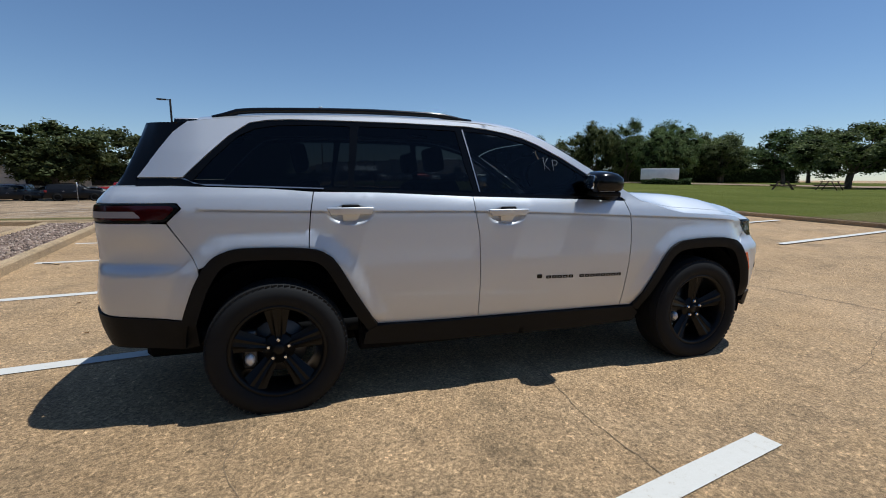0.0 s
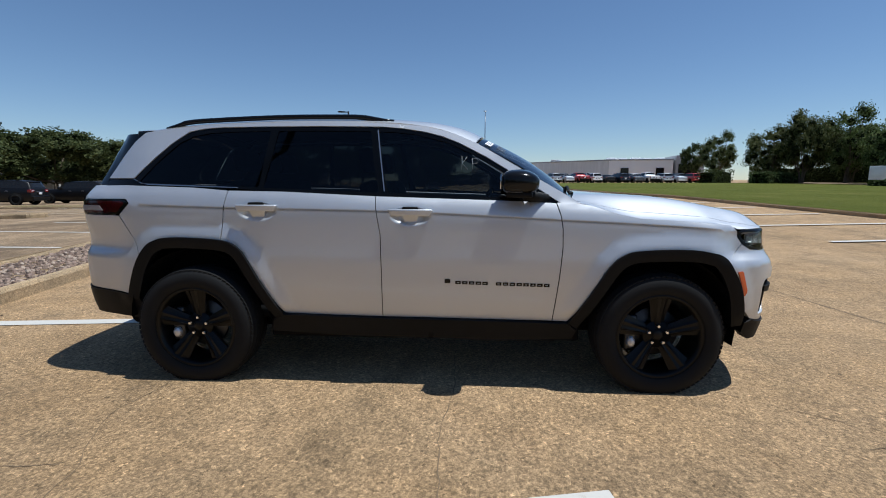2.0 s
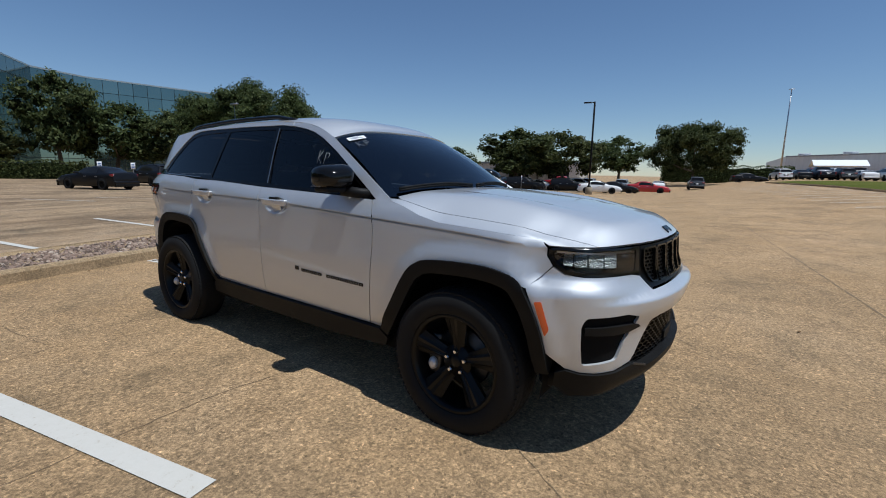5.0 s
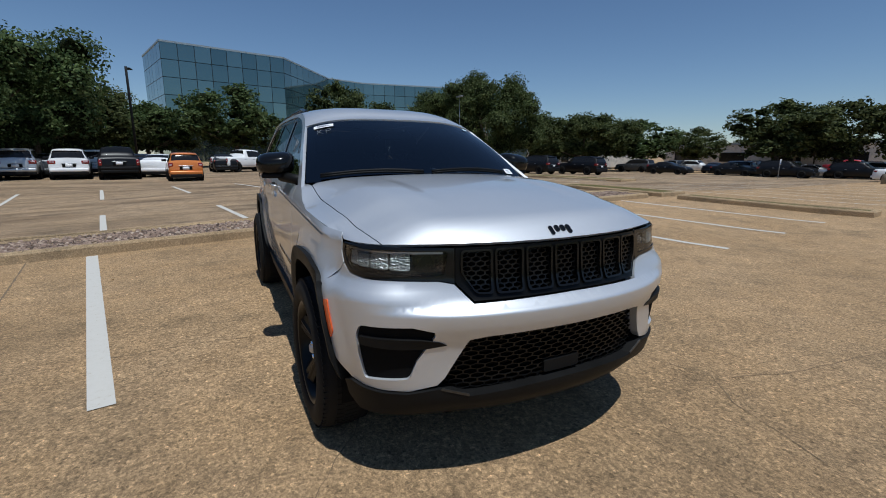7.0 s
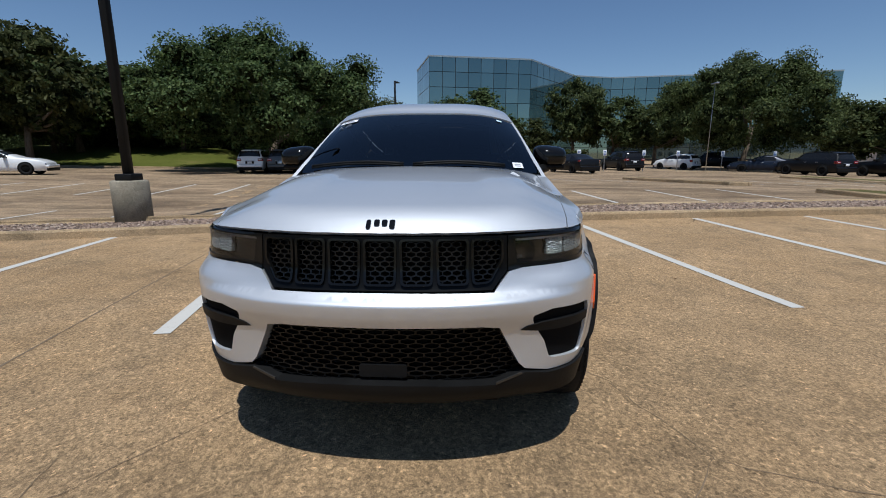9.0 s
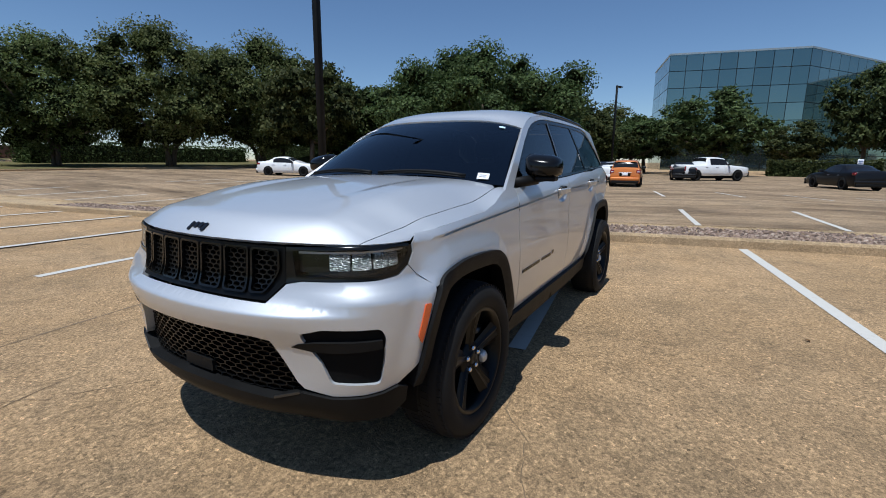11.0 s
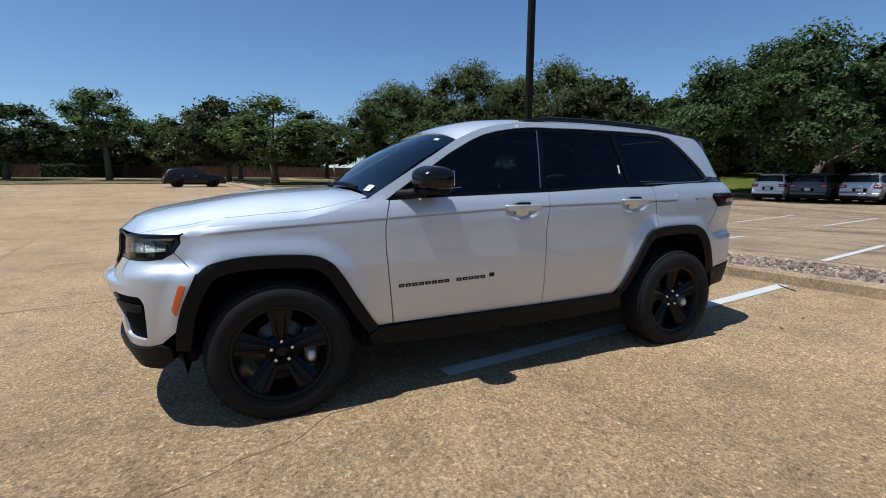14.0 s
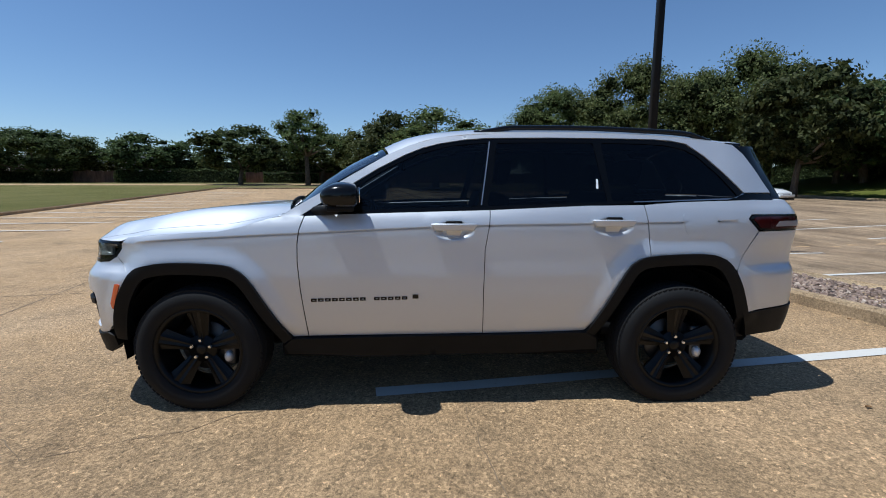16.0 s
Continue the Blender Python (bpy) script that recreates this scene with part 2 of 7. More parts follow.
def lot_patch(bm, u0, u1, v0, v1, z0, step=2.0):
    """A sheet in lot coordinates that follows the ground at height z0 above it."""
    nu, nv = max(1, int(abs(u1 - u0) / step)), max(1, int(abs(v1 - v0) / step))
    g = [[None] * (nv + 1) for _ in range(nu + 1)]
    for i in range(nu + 1):
        for j in range(nv + 1):
            x, y = lot(u0 + (u1 - u0) * i / nu, v0 + (v1 - v0) * j / nv)
            g[i][j] = bm.verts.new((x, y, gz(x, y) + z0))
    for i in range(nu):
        for j in range(nv):
            bm.faces.new((g[i][j], g[i + 1][j], g[i + 1][j + 1], g[i][j + 1]))
    return g


def lot_block(bm, u0, u1, v0, v1, h, z0=-0.1, step=1.5, bev=0.0):
    """A low slab (kerb, island) on the ground, with upright or sloped sides."""
    nu, nv = max(1, int(abs(u1 - u0) / step)), max(1, int(abs(v1 - v0) / step))
    loop = ([(u0 + (u1 - u0) * i / nu, v0, 0, -1) for i in range(nu)] + [(u1, v0 + (v1 - v0) * j / nv, 1, 0) for j in range(nv)]
            + [(u1 - (u1 - u0) * i / nu, v1, 0, 1) for i in range(nu)] + [(u0, v1 - (v1 - v0) * j / nv, -1, 0) for j in range(nv)])
    lows, mids, tops = [], [], []
    for u, v, a, b in loop:
        x, y = lot(u, v)
        g = gz(x, y)
        lows.append(bm.verts.new((x, y, g + z0)))
        xb, yb = lot(clamp(u, u0 + bev * 0.3, u1 - bev * 0.3), clamp(v, v0 + bev * 0.3, v1 - bev * 0.3))
        mids.append(bm.verts.new((xb, yb, g + h - bev)))
        xt, yt = lot(clamp(u, u0 + bev, u1 - bev), clamp(v, v0 + bev, v1 - bev))
        tops.append(bm.verts.new((xt, yt, g + h)))
    n = len(loop)
    for i in range(n):
        j = (i + 1) % n
        bm.faces.new((lows[i], lows[j], mids[j], mids[i]))
        bm.faces.new((mids[i], mids[j], tops[j], tops[i]))
    return tops


def kerb_ring(name, u0, u1, v0, v1, label, w=0.16, h=0.15):
    bm = bmesh.new()
    for a, b, c, d in ((u0, u1, v0, v0 + w), (u0, u1, v1 - w, v1), (u0, u0 + w, v0 + w, v1 - w), (u1 - w, u1, v0 + w, v1 - w)):
        t = lot_block(bm, a, b, c, d, h, bev=0.035)
        bmesh.ops.triangle_fill(bm, edges=[e for e in {e for q in t for e in q.link_edges} if e.verts[0] in t and e.verts[1] in t], use_beauty=True)
    return tagged(part(name, bm, M_KERB, smooth=False), label, "kerb", kind="structure")


bm = bmesh.new()
lot_patch(bm, -60.0, -5.7, -38.0, 60.0, 0.006, 1.0)
tagged(part("far_bays", bm, M_CONC_FAR), "greyer stained concrete of the bays beyond the gravel strip", "ground", kind="structure")
ISL0, ISL1 = -5.75, -4.36
kerb_ring("kerb_island", ISL0, ISL1, -60.0, 12.2, "weathered tan concrete kerb around a gravel strip between bays")
bm = bmesh.new()
lot_patch(bm, ISL0 + 0.15, ISL1 - 0.15, -59.8, 12.0, 0.10, 0.8)
tagged(part("gravel_bed", bm, M_KERB), "soil bed under river gravel in the parking island", "gravel bed", kind="structure")


def stripe(u0, u1, v, w=0.11, z=0.006, skew=0.0):
    bm = bmesh.new()
    n = int(abs(u1 - u0) / 0.6)
    rows = []
    for i in range(n + 1):
        u = u0 + (u1 - u0) * i / n
        for e in (-w / 2, w / 2):
            x, y = lot(u, v + skew * u + e)
            rows.append(bm.verts.new((x, y, gz(x, y) + z)))
    for i in range(n):
        bm.faces.new((rows[2 * i], rows[2 * i + 2], rows[2 * i + 3], rows[2 * i + 1]))
    return tagged(part("bay_line", bm, M_LINE), "worn white painted parking bay line", "parking line", "bay lines", kind="structure")


# bay lines beside the car: row offset and slant of each
BAYS = {-2: (-4.95, 0.02), -1: (-2.09, 0.018), 0: (0.665, -0.03), 1: (3.24, 0.026), 2: (5.82, 0.026), 3: (8.30, 0.03), 4: (10.70, 0.03)}
for k in range(-16, 5):
    v0, slant = BAYS.get(k, (0.58 + 2.70 * k, 0.015))
    stripe(-4.30, 0.56, v0, 0.13 if k >= -2 else 0.15, z=0.006 if k >= -2 else 0.02, skew=slant)
for k in range(-16, 20):
    stripe(8.5, 13.7, 1.76 + 2.6 * k, 0.15, 0.022 + 0.002 * max(0, k))
for k in range(-9, 5):
    stripe(-9.6, -5.80, 0.43 + 2.45 * k, z=0.014, skew=0.0)
    stripe(-19.0, -14.3, 0.45 + 2.45 * k, z=0.014)

bm = bmesh.new()
lot_block(bm, 14.3, 14.46, -74, 66, 0.14, bev=0.03)
tagged(part("kerb_lawn", bm, M_KERB, smooth=False), "weathered tan concrete kerb along the lawn", "kerb", kind="structure")
bm = bmesh.new()
lot_patch(bm, 14.45, 125, 4.0, 66, 0.12, 3.0)
tagged(part("lawn", bm, M_GRASS), "mown green lawn with dry patches beside the lot", "lawn", kind="structure")
bm = bmesh.new()
lot_patch(bm, 14.45, 125, -74, 4.0, 0.12, 3.0)
tagged(part("dry_lawn", bm, M_GRASS_MID), "half-dried olive lawn beside the lot", "lawn", kind="structure")

# ---- the silver SUV: its body skin ----
# half plan of the body from the nose's middle round the right flank to the tail's middle
PLAN = [(2.42, 0.0), (2.405, 0.25), (2.362, 0.46), (2.295, 0.63), (2.212, 0.772), (2.110, 0.860), (1.990, 0.902), (1.82, 0.911), (1.40, 0.910),
        (0.80, 0.898), (0.10, 0.885), (-0.60, 0.874), (-1.20, 0.860), (-1.70, 0.842), (-2.00, 0.820), (-2.20, 0.775), (-2.36, 0.695), (-2.455, 0.52), (-2.50, 0.27), (-2.51, 0.0)]


def interp(v, xs, ys):
    if v <= xs[0]:
        return ys[0]
    for i in range(len(xs) - 1):
        if v <= xs[i + 1]:
            return ys[i] + (ys[i + 1] - ys[i]) * (v - xs[i]) / (xs[i + 1] - xs[i])
    return ys[-1]


def soft(v, xs, ys):
    """Monotone cubic through the knots."""
    if v <= xs[0]:
        return ys[0]
    if v >= xs[-1]:
        return ys[-1]
    n = len(xs)
    d = [(ys[i + 1] - ys[i]) / (xs[i + 1] - xs[i]) for i in range(n - 1)]
    i = 0
    while v > xs[i + 1]:
        i += 1

    def slope(k):
        if k == 0:
            return d[0]
        if k == n - 1:
            return d[-1]
        return 0.0 if d[k - 1] * d[k] <= 0 else 2 * d[k - 1] * d[k] / (d[k - 1] + d[k])
    h = xs[i + 1] - xs[i]
    t = (v - xs[i]) / h
    a, b = slope(i), slope(i + 1)
    return ((2 * t ** 3 - 3 * t * t + 1) * ys[i] + (t ** 3 - 2 * t * t + t) * h * a + (-2 * t ** 3 + 3 * t * t) * ys[i + 1] + (t ** 3 - t * t) * h * b)


def plan_curve():
    pts = [(x, -y) for x, y in PLAN]
    ext = [(pts[1][0], -pts[1][1])] + pts + [(pts[-2][0], -pts[-2][1])]
    out = []
    for i in range(1, len(ext) - 2):
        p0, p1, p2, p3 = ext[i - 1:i + 3]
        for k in range(12):
            t = k / 12
            out.append(tuple(0.5 * (2 * p1[c] + (p2[c] - p0[c]) * t + (2 * p0[c] - 5 * p1[c] + 4 * p2[c] - p3[c]) * t * t + (3 * p1[c] - p0[c] - 3 * p2[c] + p3[c]) * t ** 3) for c in (0, 1)))
    out.append(pts[-1])
    arc = [0.0]
    for a, b in zip(out, out[1:]):
        arc.append(arc[-1] + math.hypot(b[0] - a[0], b[1] - a[1]))
    return out, arc


CURVE, ARC = plan_curve()
S_END = ARC[-1]


def plan_at(s):
    """Point and outward normal of the right half plan at arc length s from the nose."""
    s = clamp(s, 0.0, S_END)
    lo, hi = 0, len(ARC) - 1
    while hi - lo > 1:
        m = (lo + hi) // 2
        if ARC[m] <= s:
            lo = m
        else:
            hi = m
    t = (s - ARC[lo]) / (ARC[hi] - ARC[lo])
    a, b = CURVE[lo], CURVE[hi]

    def nrm(i):
        p, q = CURVE[max(i - 1, 0)], CURVE[min(i + 1, len(CURVE) - 1)]
        if i == 0:
            return (1.0, 0.0)
        if i == len(CURVE) - 1:
            return (-1.0, 0.0)
        dx, dy = q[0] - p[0], q[1] - p[1]
        l = math.hypot(dx, dy)
        return (-dy / l, dx / l)
    n0, n1 = nrm(lo), nrm(hi)
    nx, ny = n0[0] + (n1[0] - n0[0]) * t, n0[1] + (n1[1] - n0[1]) * t
    l = math.hypot(nx, ny)
    return a[0] + (b[0] - a[0]) * t, a[1] + (b[1] - a[1]) * t, nx / l, ny / l


def s_of_x(x):
    """Arc length on the flank for a place x along the car."""
    lo, hi = 0, len(CURVE) - 1
    while hi - lo > 1:
        m = (lo + hi) // 2
        if CURVE[m][0] >= x:
            lo = m
        else:
            hi = m
    a, b = CURVE[lo][0], CURVE[hi][0]
    t = clamp((x - a) / (b - a) if a != b else 0, 0, 1)
    return ARC[lo] + (ARC[hi] - ARC[lo]) * t


def crease_z(x):
    return soft(x, [-2.2, -1.26, -0.28, 0.88, 1.2, 1.66, 2.0], [1.19, 1.165, 1.15, 1.10, 1.085, 1.06, 1.03])


def belt_z(x):
    return soft(x, [-2.2, -1.85, -1.21, -0.28, 0.9, 1.3, 2.1], [1.315, 1.305, 1.285, 1.245, 1.205, 1.175, 1.06])


ARCH_F = [(0.93, 0.45), (1.05, 0.64), (1.16, 0.82), (1.24, 0.89), (1.34, 0.918), (1.58, 0.928), (1.73, 0.915), (1.83, 0.875), (1.905, 0.77), (1.955, 0.64), (1.99, 0.46)]
ARCH_R = [(-0.91, 0.47), (-1.03, 0.67), (-1.14, 0.865), (-1.21, 0.93), (-1.30, 0.958), (-1.48, 0.97), (-1.65, 0.97), (-1.74, 0.95), (-1.81, 0.905), (-1.88, 0.80), (-1.93, 0.68), (-1.97, 0.57)]


def arch_gap(x, z):
    """Distance from the nearer wheel-arch edge."""
    best = 9.0
    for arch in (ARCH_F, ARCH_R):
        for a, b in zip(arch, arch[1:]):
            dx, dz = b[0] - a[0], b[1] - a[1]
            t = clamp(((x - a[0]) * dx + (z - a[1]) * dz) / (dx * dx + dz * dz), 0, 1)
            best = min(best, math.hypot(x - a[0] - t * dx, z - a[1] - t * dz))
    return best


GROOVE = [1.0]


def inset(s, z):
    """How far the skin lies inside the plan outline."""
    x, y, nx, ny = plan_at(s)
    zc, zb = crease_z(x), belt_z(x)
    # flank, with a pressed groove along the shoulder that stops at the handles
    g = GROOVE[0] * 0.017 * smooth01((1.80 - x) / 0.12) * smooth01((x + 1.86) / 0.06) * smooth01((min(abs(x + 0.066), abs(x + 1.055)) - 0.135) / 0.015)
    if z <= zc:
        side = soft(z, [0.30, 0.40, 0.48, 0.60, 0.72, 0.82, 0.93, zc - 0.03, zc - 0.0110, zc - 0.0096, zc - 0.0021, zc - 0.001, zc], [0.07, 0.05, 0.032, 0.014, 0.004, 0.001, 0.007, 0.0150, 0.0165, 0.0165 + g, 0.0165 + g, 0.0162, 0.016])
    elif z <= zb:
        side = soft((z - zc) / (zb - zc), [0, 0.12, 0.6, 1.0], [0.016, 0.019, 0.037, 0.062])
    else:
        side = 0.062 + 0.40 * (z - zb) + 0.05 * max(0, z - 1.5)
    if z < 1.05:
        side -= 0.020 * smooth01(1 - arch_gap(x, z) / 0.11) * smooth01((z - 0.45) / 0.1)
    if x > 1.75:
        side += 0.045 * smooth01((x - 1.75) / 0.2) * smooth01((z - 0.83) / 0.09)
    if x < -1.85:
        far = smooth01((-x - 1.85) / 0.35)
        side += far * (0.030 * smooth01((z - 0.835) / 0.06) * (1 - smooth01((z - 0.92) / 0.18)) + 0.035 * smooth01((z - 1.22) / 0.1))
    # nose
    front = soft(z, [0.34, 0.38, 0.44, 0.55, 0.66, 0.70, 0.745, 0.785, 0.789, 0.826, 0.87, 0.91, 1.03, 1.06, 1.12], [0.12, 0.075, 0.055, 0.05, 0.036, 0.020, 0.006, 0.0, 0.001, 0.050, 0.072, 0.084, 0.095, 0.10, 0.16])
    w = smooth01((-y - 0.50) / 0.36) if x > 1.0 else 1.0
    # tail
    rear = soft(z, [0.34, 0.42, 0.55, 0.70, 0.78, 0.86, 1.0, 1.12, 1.20, 1.31, 1.50, 1.66], [0.10, 0.05, 0.01, 0.0, 0.010, 0.022, 0.026, 0.026, 0.04, 0.13, 0.35, 0.58])
    v = smooth01((-y - (0.45 if z < 1.31 else 0.58)) / (0.35 if z < 1.31 else 0.24)) if x < -1.0 else 1.0
    if x > 0:
        return front * (1 - w) + side * w
    return rear * (1 - v) + side * v


def skin(s, z):
    """A point of the right half of the body."""
    x, y, nx, ny = plan_at(s)
    d = inset(s, z)
    return x - nx * d, y - ny * d, z


def flake_paint(name, color):
    """Metallic paint under clear coat."""
    m = mat(name, color, 0.40, 0.56, coat=1.0)
    n = Net(m)
    n.b.inputs["Coat Roughness"].default_value = 0.04
    p = n.pos(obj=True)
    fl = n.noise(p, 900.0, 1)
    dust = n.noise(p, 3.0, 5, 0.65)
    c = n.mix(1.0, (*color,), n.ramp(fl, [(0.3, grey(0.9)), (0.7, grey(1.07))]), "MULTIPLY")
    n.color(c)
    n.rough(n.math("ADD", n.math("MULTIPLY", dust, 0.05), 0.47))
    return m


def plastic(name, v, rough, bump=0.0, spec=0.4):
    m = mat(name, (v, v, v * 1.02), rough, spec=spec)
    n = Net(m)
    p = n.pos(obj=True)
    d = n.noise(p, 6.0, 5, 0.6)
    n.color(n.ramp(d, [(0.3, grey(v * 0.85)), (0.75, grey(v * 1.35))]))
    n.rough(n.math("ADD", n.math("MULTIPLY", d, 0.15), rough - 0.07))
    if bump:
        n.bump(n.noise(p, 700.0, 2), bump, 0.001)
    return m


def window_glass(name, tint, extra=0.0):
    """A dark tinted pane: lets a little light through and mirrors the rest by its angle."""
    m = bpy.data.materials.new(name)
    m.use_nodes = True
    t = m.node_tree
    t.nodes.clear()
    o = t.nodes.new("ShaderNodeOutputMaterial")
    tr = t.nodes.new("ShaderNodeBsdfTransparent")
    tr.inputs[0].default_value = (*tint, 1)
    gl = t.nodes.new("ShaderNodeBsdfGlossy")
    gl.inputs["Roughness"].default_value = 0.015
    gl.inputs["Color"].default_value = (0.95, 0.97, 1.0, 1)
    fr = t.nodes.new("ShaderNodeFresnel")
    fr.inputs[0].default_value = 1.5 + extra
    mx = t.nodes.new("ShaderNodeMixShader")
    t.links.new(fr.outputs[0], mx.inputs[0])
    t.links.new(tr.outputs[0], mx.inputs[1])
    t.links.new(gl.outputs[0], mx.inputs[2])
    t.links.new(mx.outputs[0], o.inputs[0])
    return m


M_SILVER = flake_paint("silver_paint", (0.592, 0.610, 0.634))
M_CLAD = plastic("black_cladding", 0.007, 0.55, 0.3, 0.15)
M_GLOSSBLK = plastic("gloss_black", 0.005, 0.14, 0.0, 0.3)
M_PILLAR = plastic("pillar_black", 0.0025, 0.14, 0.0, 0.22)
M_MESH = plastic("grille_mesh", 0.005, 0.30, 0.0, 0.35)
M_LED = mat("lamp_reflector", (0.40, 0.43, 0.43), 0.28, 0.65)
_n = Net(M_LED)
_n.bump(_n.voronoi(_n.pos((1, 0.6, 1.6), obj=True), 105.0), 0.9, 0.010)
M_RUBBER = plastic("tyre_rubber", 0.009, 0.75, 0.2, 0.22)
M_WHEEL = plastic("black_wheel", 0.0035, 0.32, 0.0, 0.22)
M_DARK = mat("underbody_black", (0.006, 0.006, 0.006), 0.9, spec=0.1)
M_TINT = window_glass("privacy_glass", (0.11, 0.12, 0.125), -0.16)
M_TINT_F = window_glass("front_door_glass", (0.19, 0.21, 0.215), -0.13)
M_SHIELD = window_glass("windshield_glass", (0.085, 0.105, 0.12), 0.26)
M_LENS = window_glass("lamp_lens", (0.86, 0.88, 0.90))
M_CHROME = mat("bright_metal", (0.75, 0.76, 0.78), 0.12, 1.0)
M_STEEL = mat("steel", (0.42, 0.42, 0.43), 0.35, 1.0)
M_DISC = mat("worn_disc", (0.10, 0.10, 0.10), 0.5, 1.0)
M_SMOKE = mat("smoked_insert", (0.30, 0.28, 0.28), 0.3)
M_SMOKED = plastic("smoked_lamp_panel", 0.010, 0.15, 0.0, 0.4)
M_GRILLE = plastic("grille_black", 0.003, 0.34, 0.0, 0.16)
M_AMBER = mat("amber_reflector", (0.62, 0.10, 0.015), 0.25, coat=0.6)
M_RED = mat("red_lamp", (0.038, 0.0023, 0.0036), 0.12, spec=0.35)
M_SEAT = plastic("black_seat", 0.010, 0.7, 0.0, 0.1)
M_PAPER = mat("paper_label", (0.80, 0.81, 0.82), 0.5)
M_INK = mat("printed_bar", (0.25, 0.26, 0.30), 0.6)
M_CHALK = mat("chalk_mark", (0.24, 0.25, 0.26), 0.8)


def dense(loop, step):
    out = []
    for a, b in zip(loop, loop[1:] + loop[:1]):
        k = max(1, int(math.hypot(b[0] - a[0], b[1] - a[1]) / step + 0.5))
        out += [(a[0] + (b[0] - a[0]) * i / k, a[1] + (b[1] - a[1]) * i / k) for i in range(k)]
    return out


def fillet(loop, r):
    """Round the corners of a closed outline."""
    out, n = [], len(loop)
    for i in range(n):
        p, a, b = Vector(loop[i]), Vector(loop[i - 1]), Vector(loop[(i + 1) % n])
        d0, d1 = a - p, b - p
        l = min(r, d0.length * 0.45, d1.length * 0.45)
        if l < 1e-4 or d0.angle(d1, 3.14) > 2.85:
            out.append(tuple(p))
            continue
        q0, q1 = p + d0.normalized() * l, p + d1.normalized() * l
        for k in range(5):
            t = k / 4
            out.append(tuple(q0.lerp(p, t).lerp(p.lerp(q1, t), t)))
    return out


def inside(pt, loop):
    x, y = pt
    hit = False
    j = len(loop) - 1
    for i in range(len(loop)):
        xi, yi = loop[i]
        xj, yj = loop[j]
        if (yi > y) != (yj > y) and x < (xj - xi) * (y - yi) / (yj - yi) + xi:
            hit = not hit
        j = i
    return hit


def fill(loop, holes, step, extra=(), lines=()):
    """Triangles that fill an outline with holes; returns points, triangles and the boundary loops."""
    from mathutils.geometry import delaunay_2d_cdt
    pts, edges, loops = [], [], []
    for lp in [loop, *holes]:
        b = len(pts)
        pts += [Vector(p) for p in lp]
        edges += [(b + i, b + (i + 1) % len(lp)) for i in range(len(lp))]
        loops.append(list(range(b, b + len(lp))))
    nb = len(pts)
    bx = np.array([(p.x, p.y) for p in pts])
    x0, x1, y0, y1 = bx[:, 0].min(), bx[:, 0].max(), bx[:, 1].min(), bx[:, 1].max()
    cand = [(x0 + step * (i + 0.5), y0 + step * (j + 0.5)) for i in range(int((x1 - x0) / step) + 1) for j in range(int((y1 - y0) / step) + 1)]
    if lines:
        near = np.array([p for ln in lines for p in ln])
        cand = [c for c in cand if np.min((near[:, 0] - c[0]) ** 2 + (near[:, 1] - c[1]) ** 2) > (0.5 * step) ** 2]
        for ln in lines:
            b = len(pts)
            pts += [Vector(p) for p in ln]
            edges += [(b + i, b + i + 1) for i in range(len(ln) - 1)]
    cand += list(extra)
    for c in cand:
        if np.min((bx[:, 0] - c[0]) ** 2 + (bx[:, 1] - c[1]) ** 2) < (0.55 * step) ** 2 and c not in extra:
            continue
        if inside(c, loop) and not any(inside(c, h) for h in holes):
            pts.append(Vector(c))
    v, _, f, ov, _, _ = delaunay_2d_cdt(pts, edges, [], 0, 1e-6)
    tri = []
    for t in f:
        c = ((v[t[0]].x + v[t[1]].x + v[t[2]].x) / 3, (v[t[0]].y + v[t[1]].y + v[t[2]].y) / 3)
        if inside(c, loop) and not any(inside(c, h) for h in holes):
            tri.append(tuple(t))
    where = {}
    for new_i, olds in enumerate(ov):
        for o in olds:
            where[o] = new_i
    loops = [[where[i] for i in lp if i in where] for lp in loops]
    # only what the triangles and the boundary use
    used = sorted({i for t in tri for i in t} | {i for lp in loops for i in lp})
    at = {o: i for i, o in enumerate(used)}
    return [(v[i].x, v[i].y) for i in used], [tuple(at[i] for i in t) for t in tri], [[at[i] for i in lp] for lp in loops]


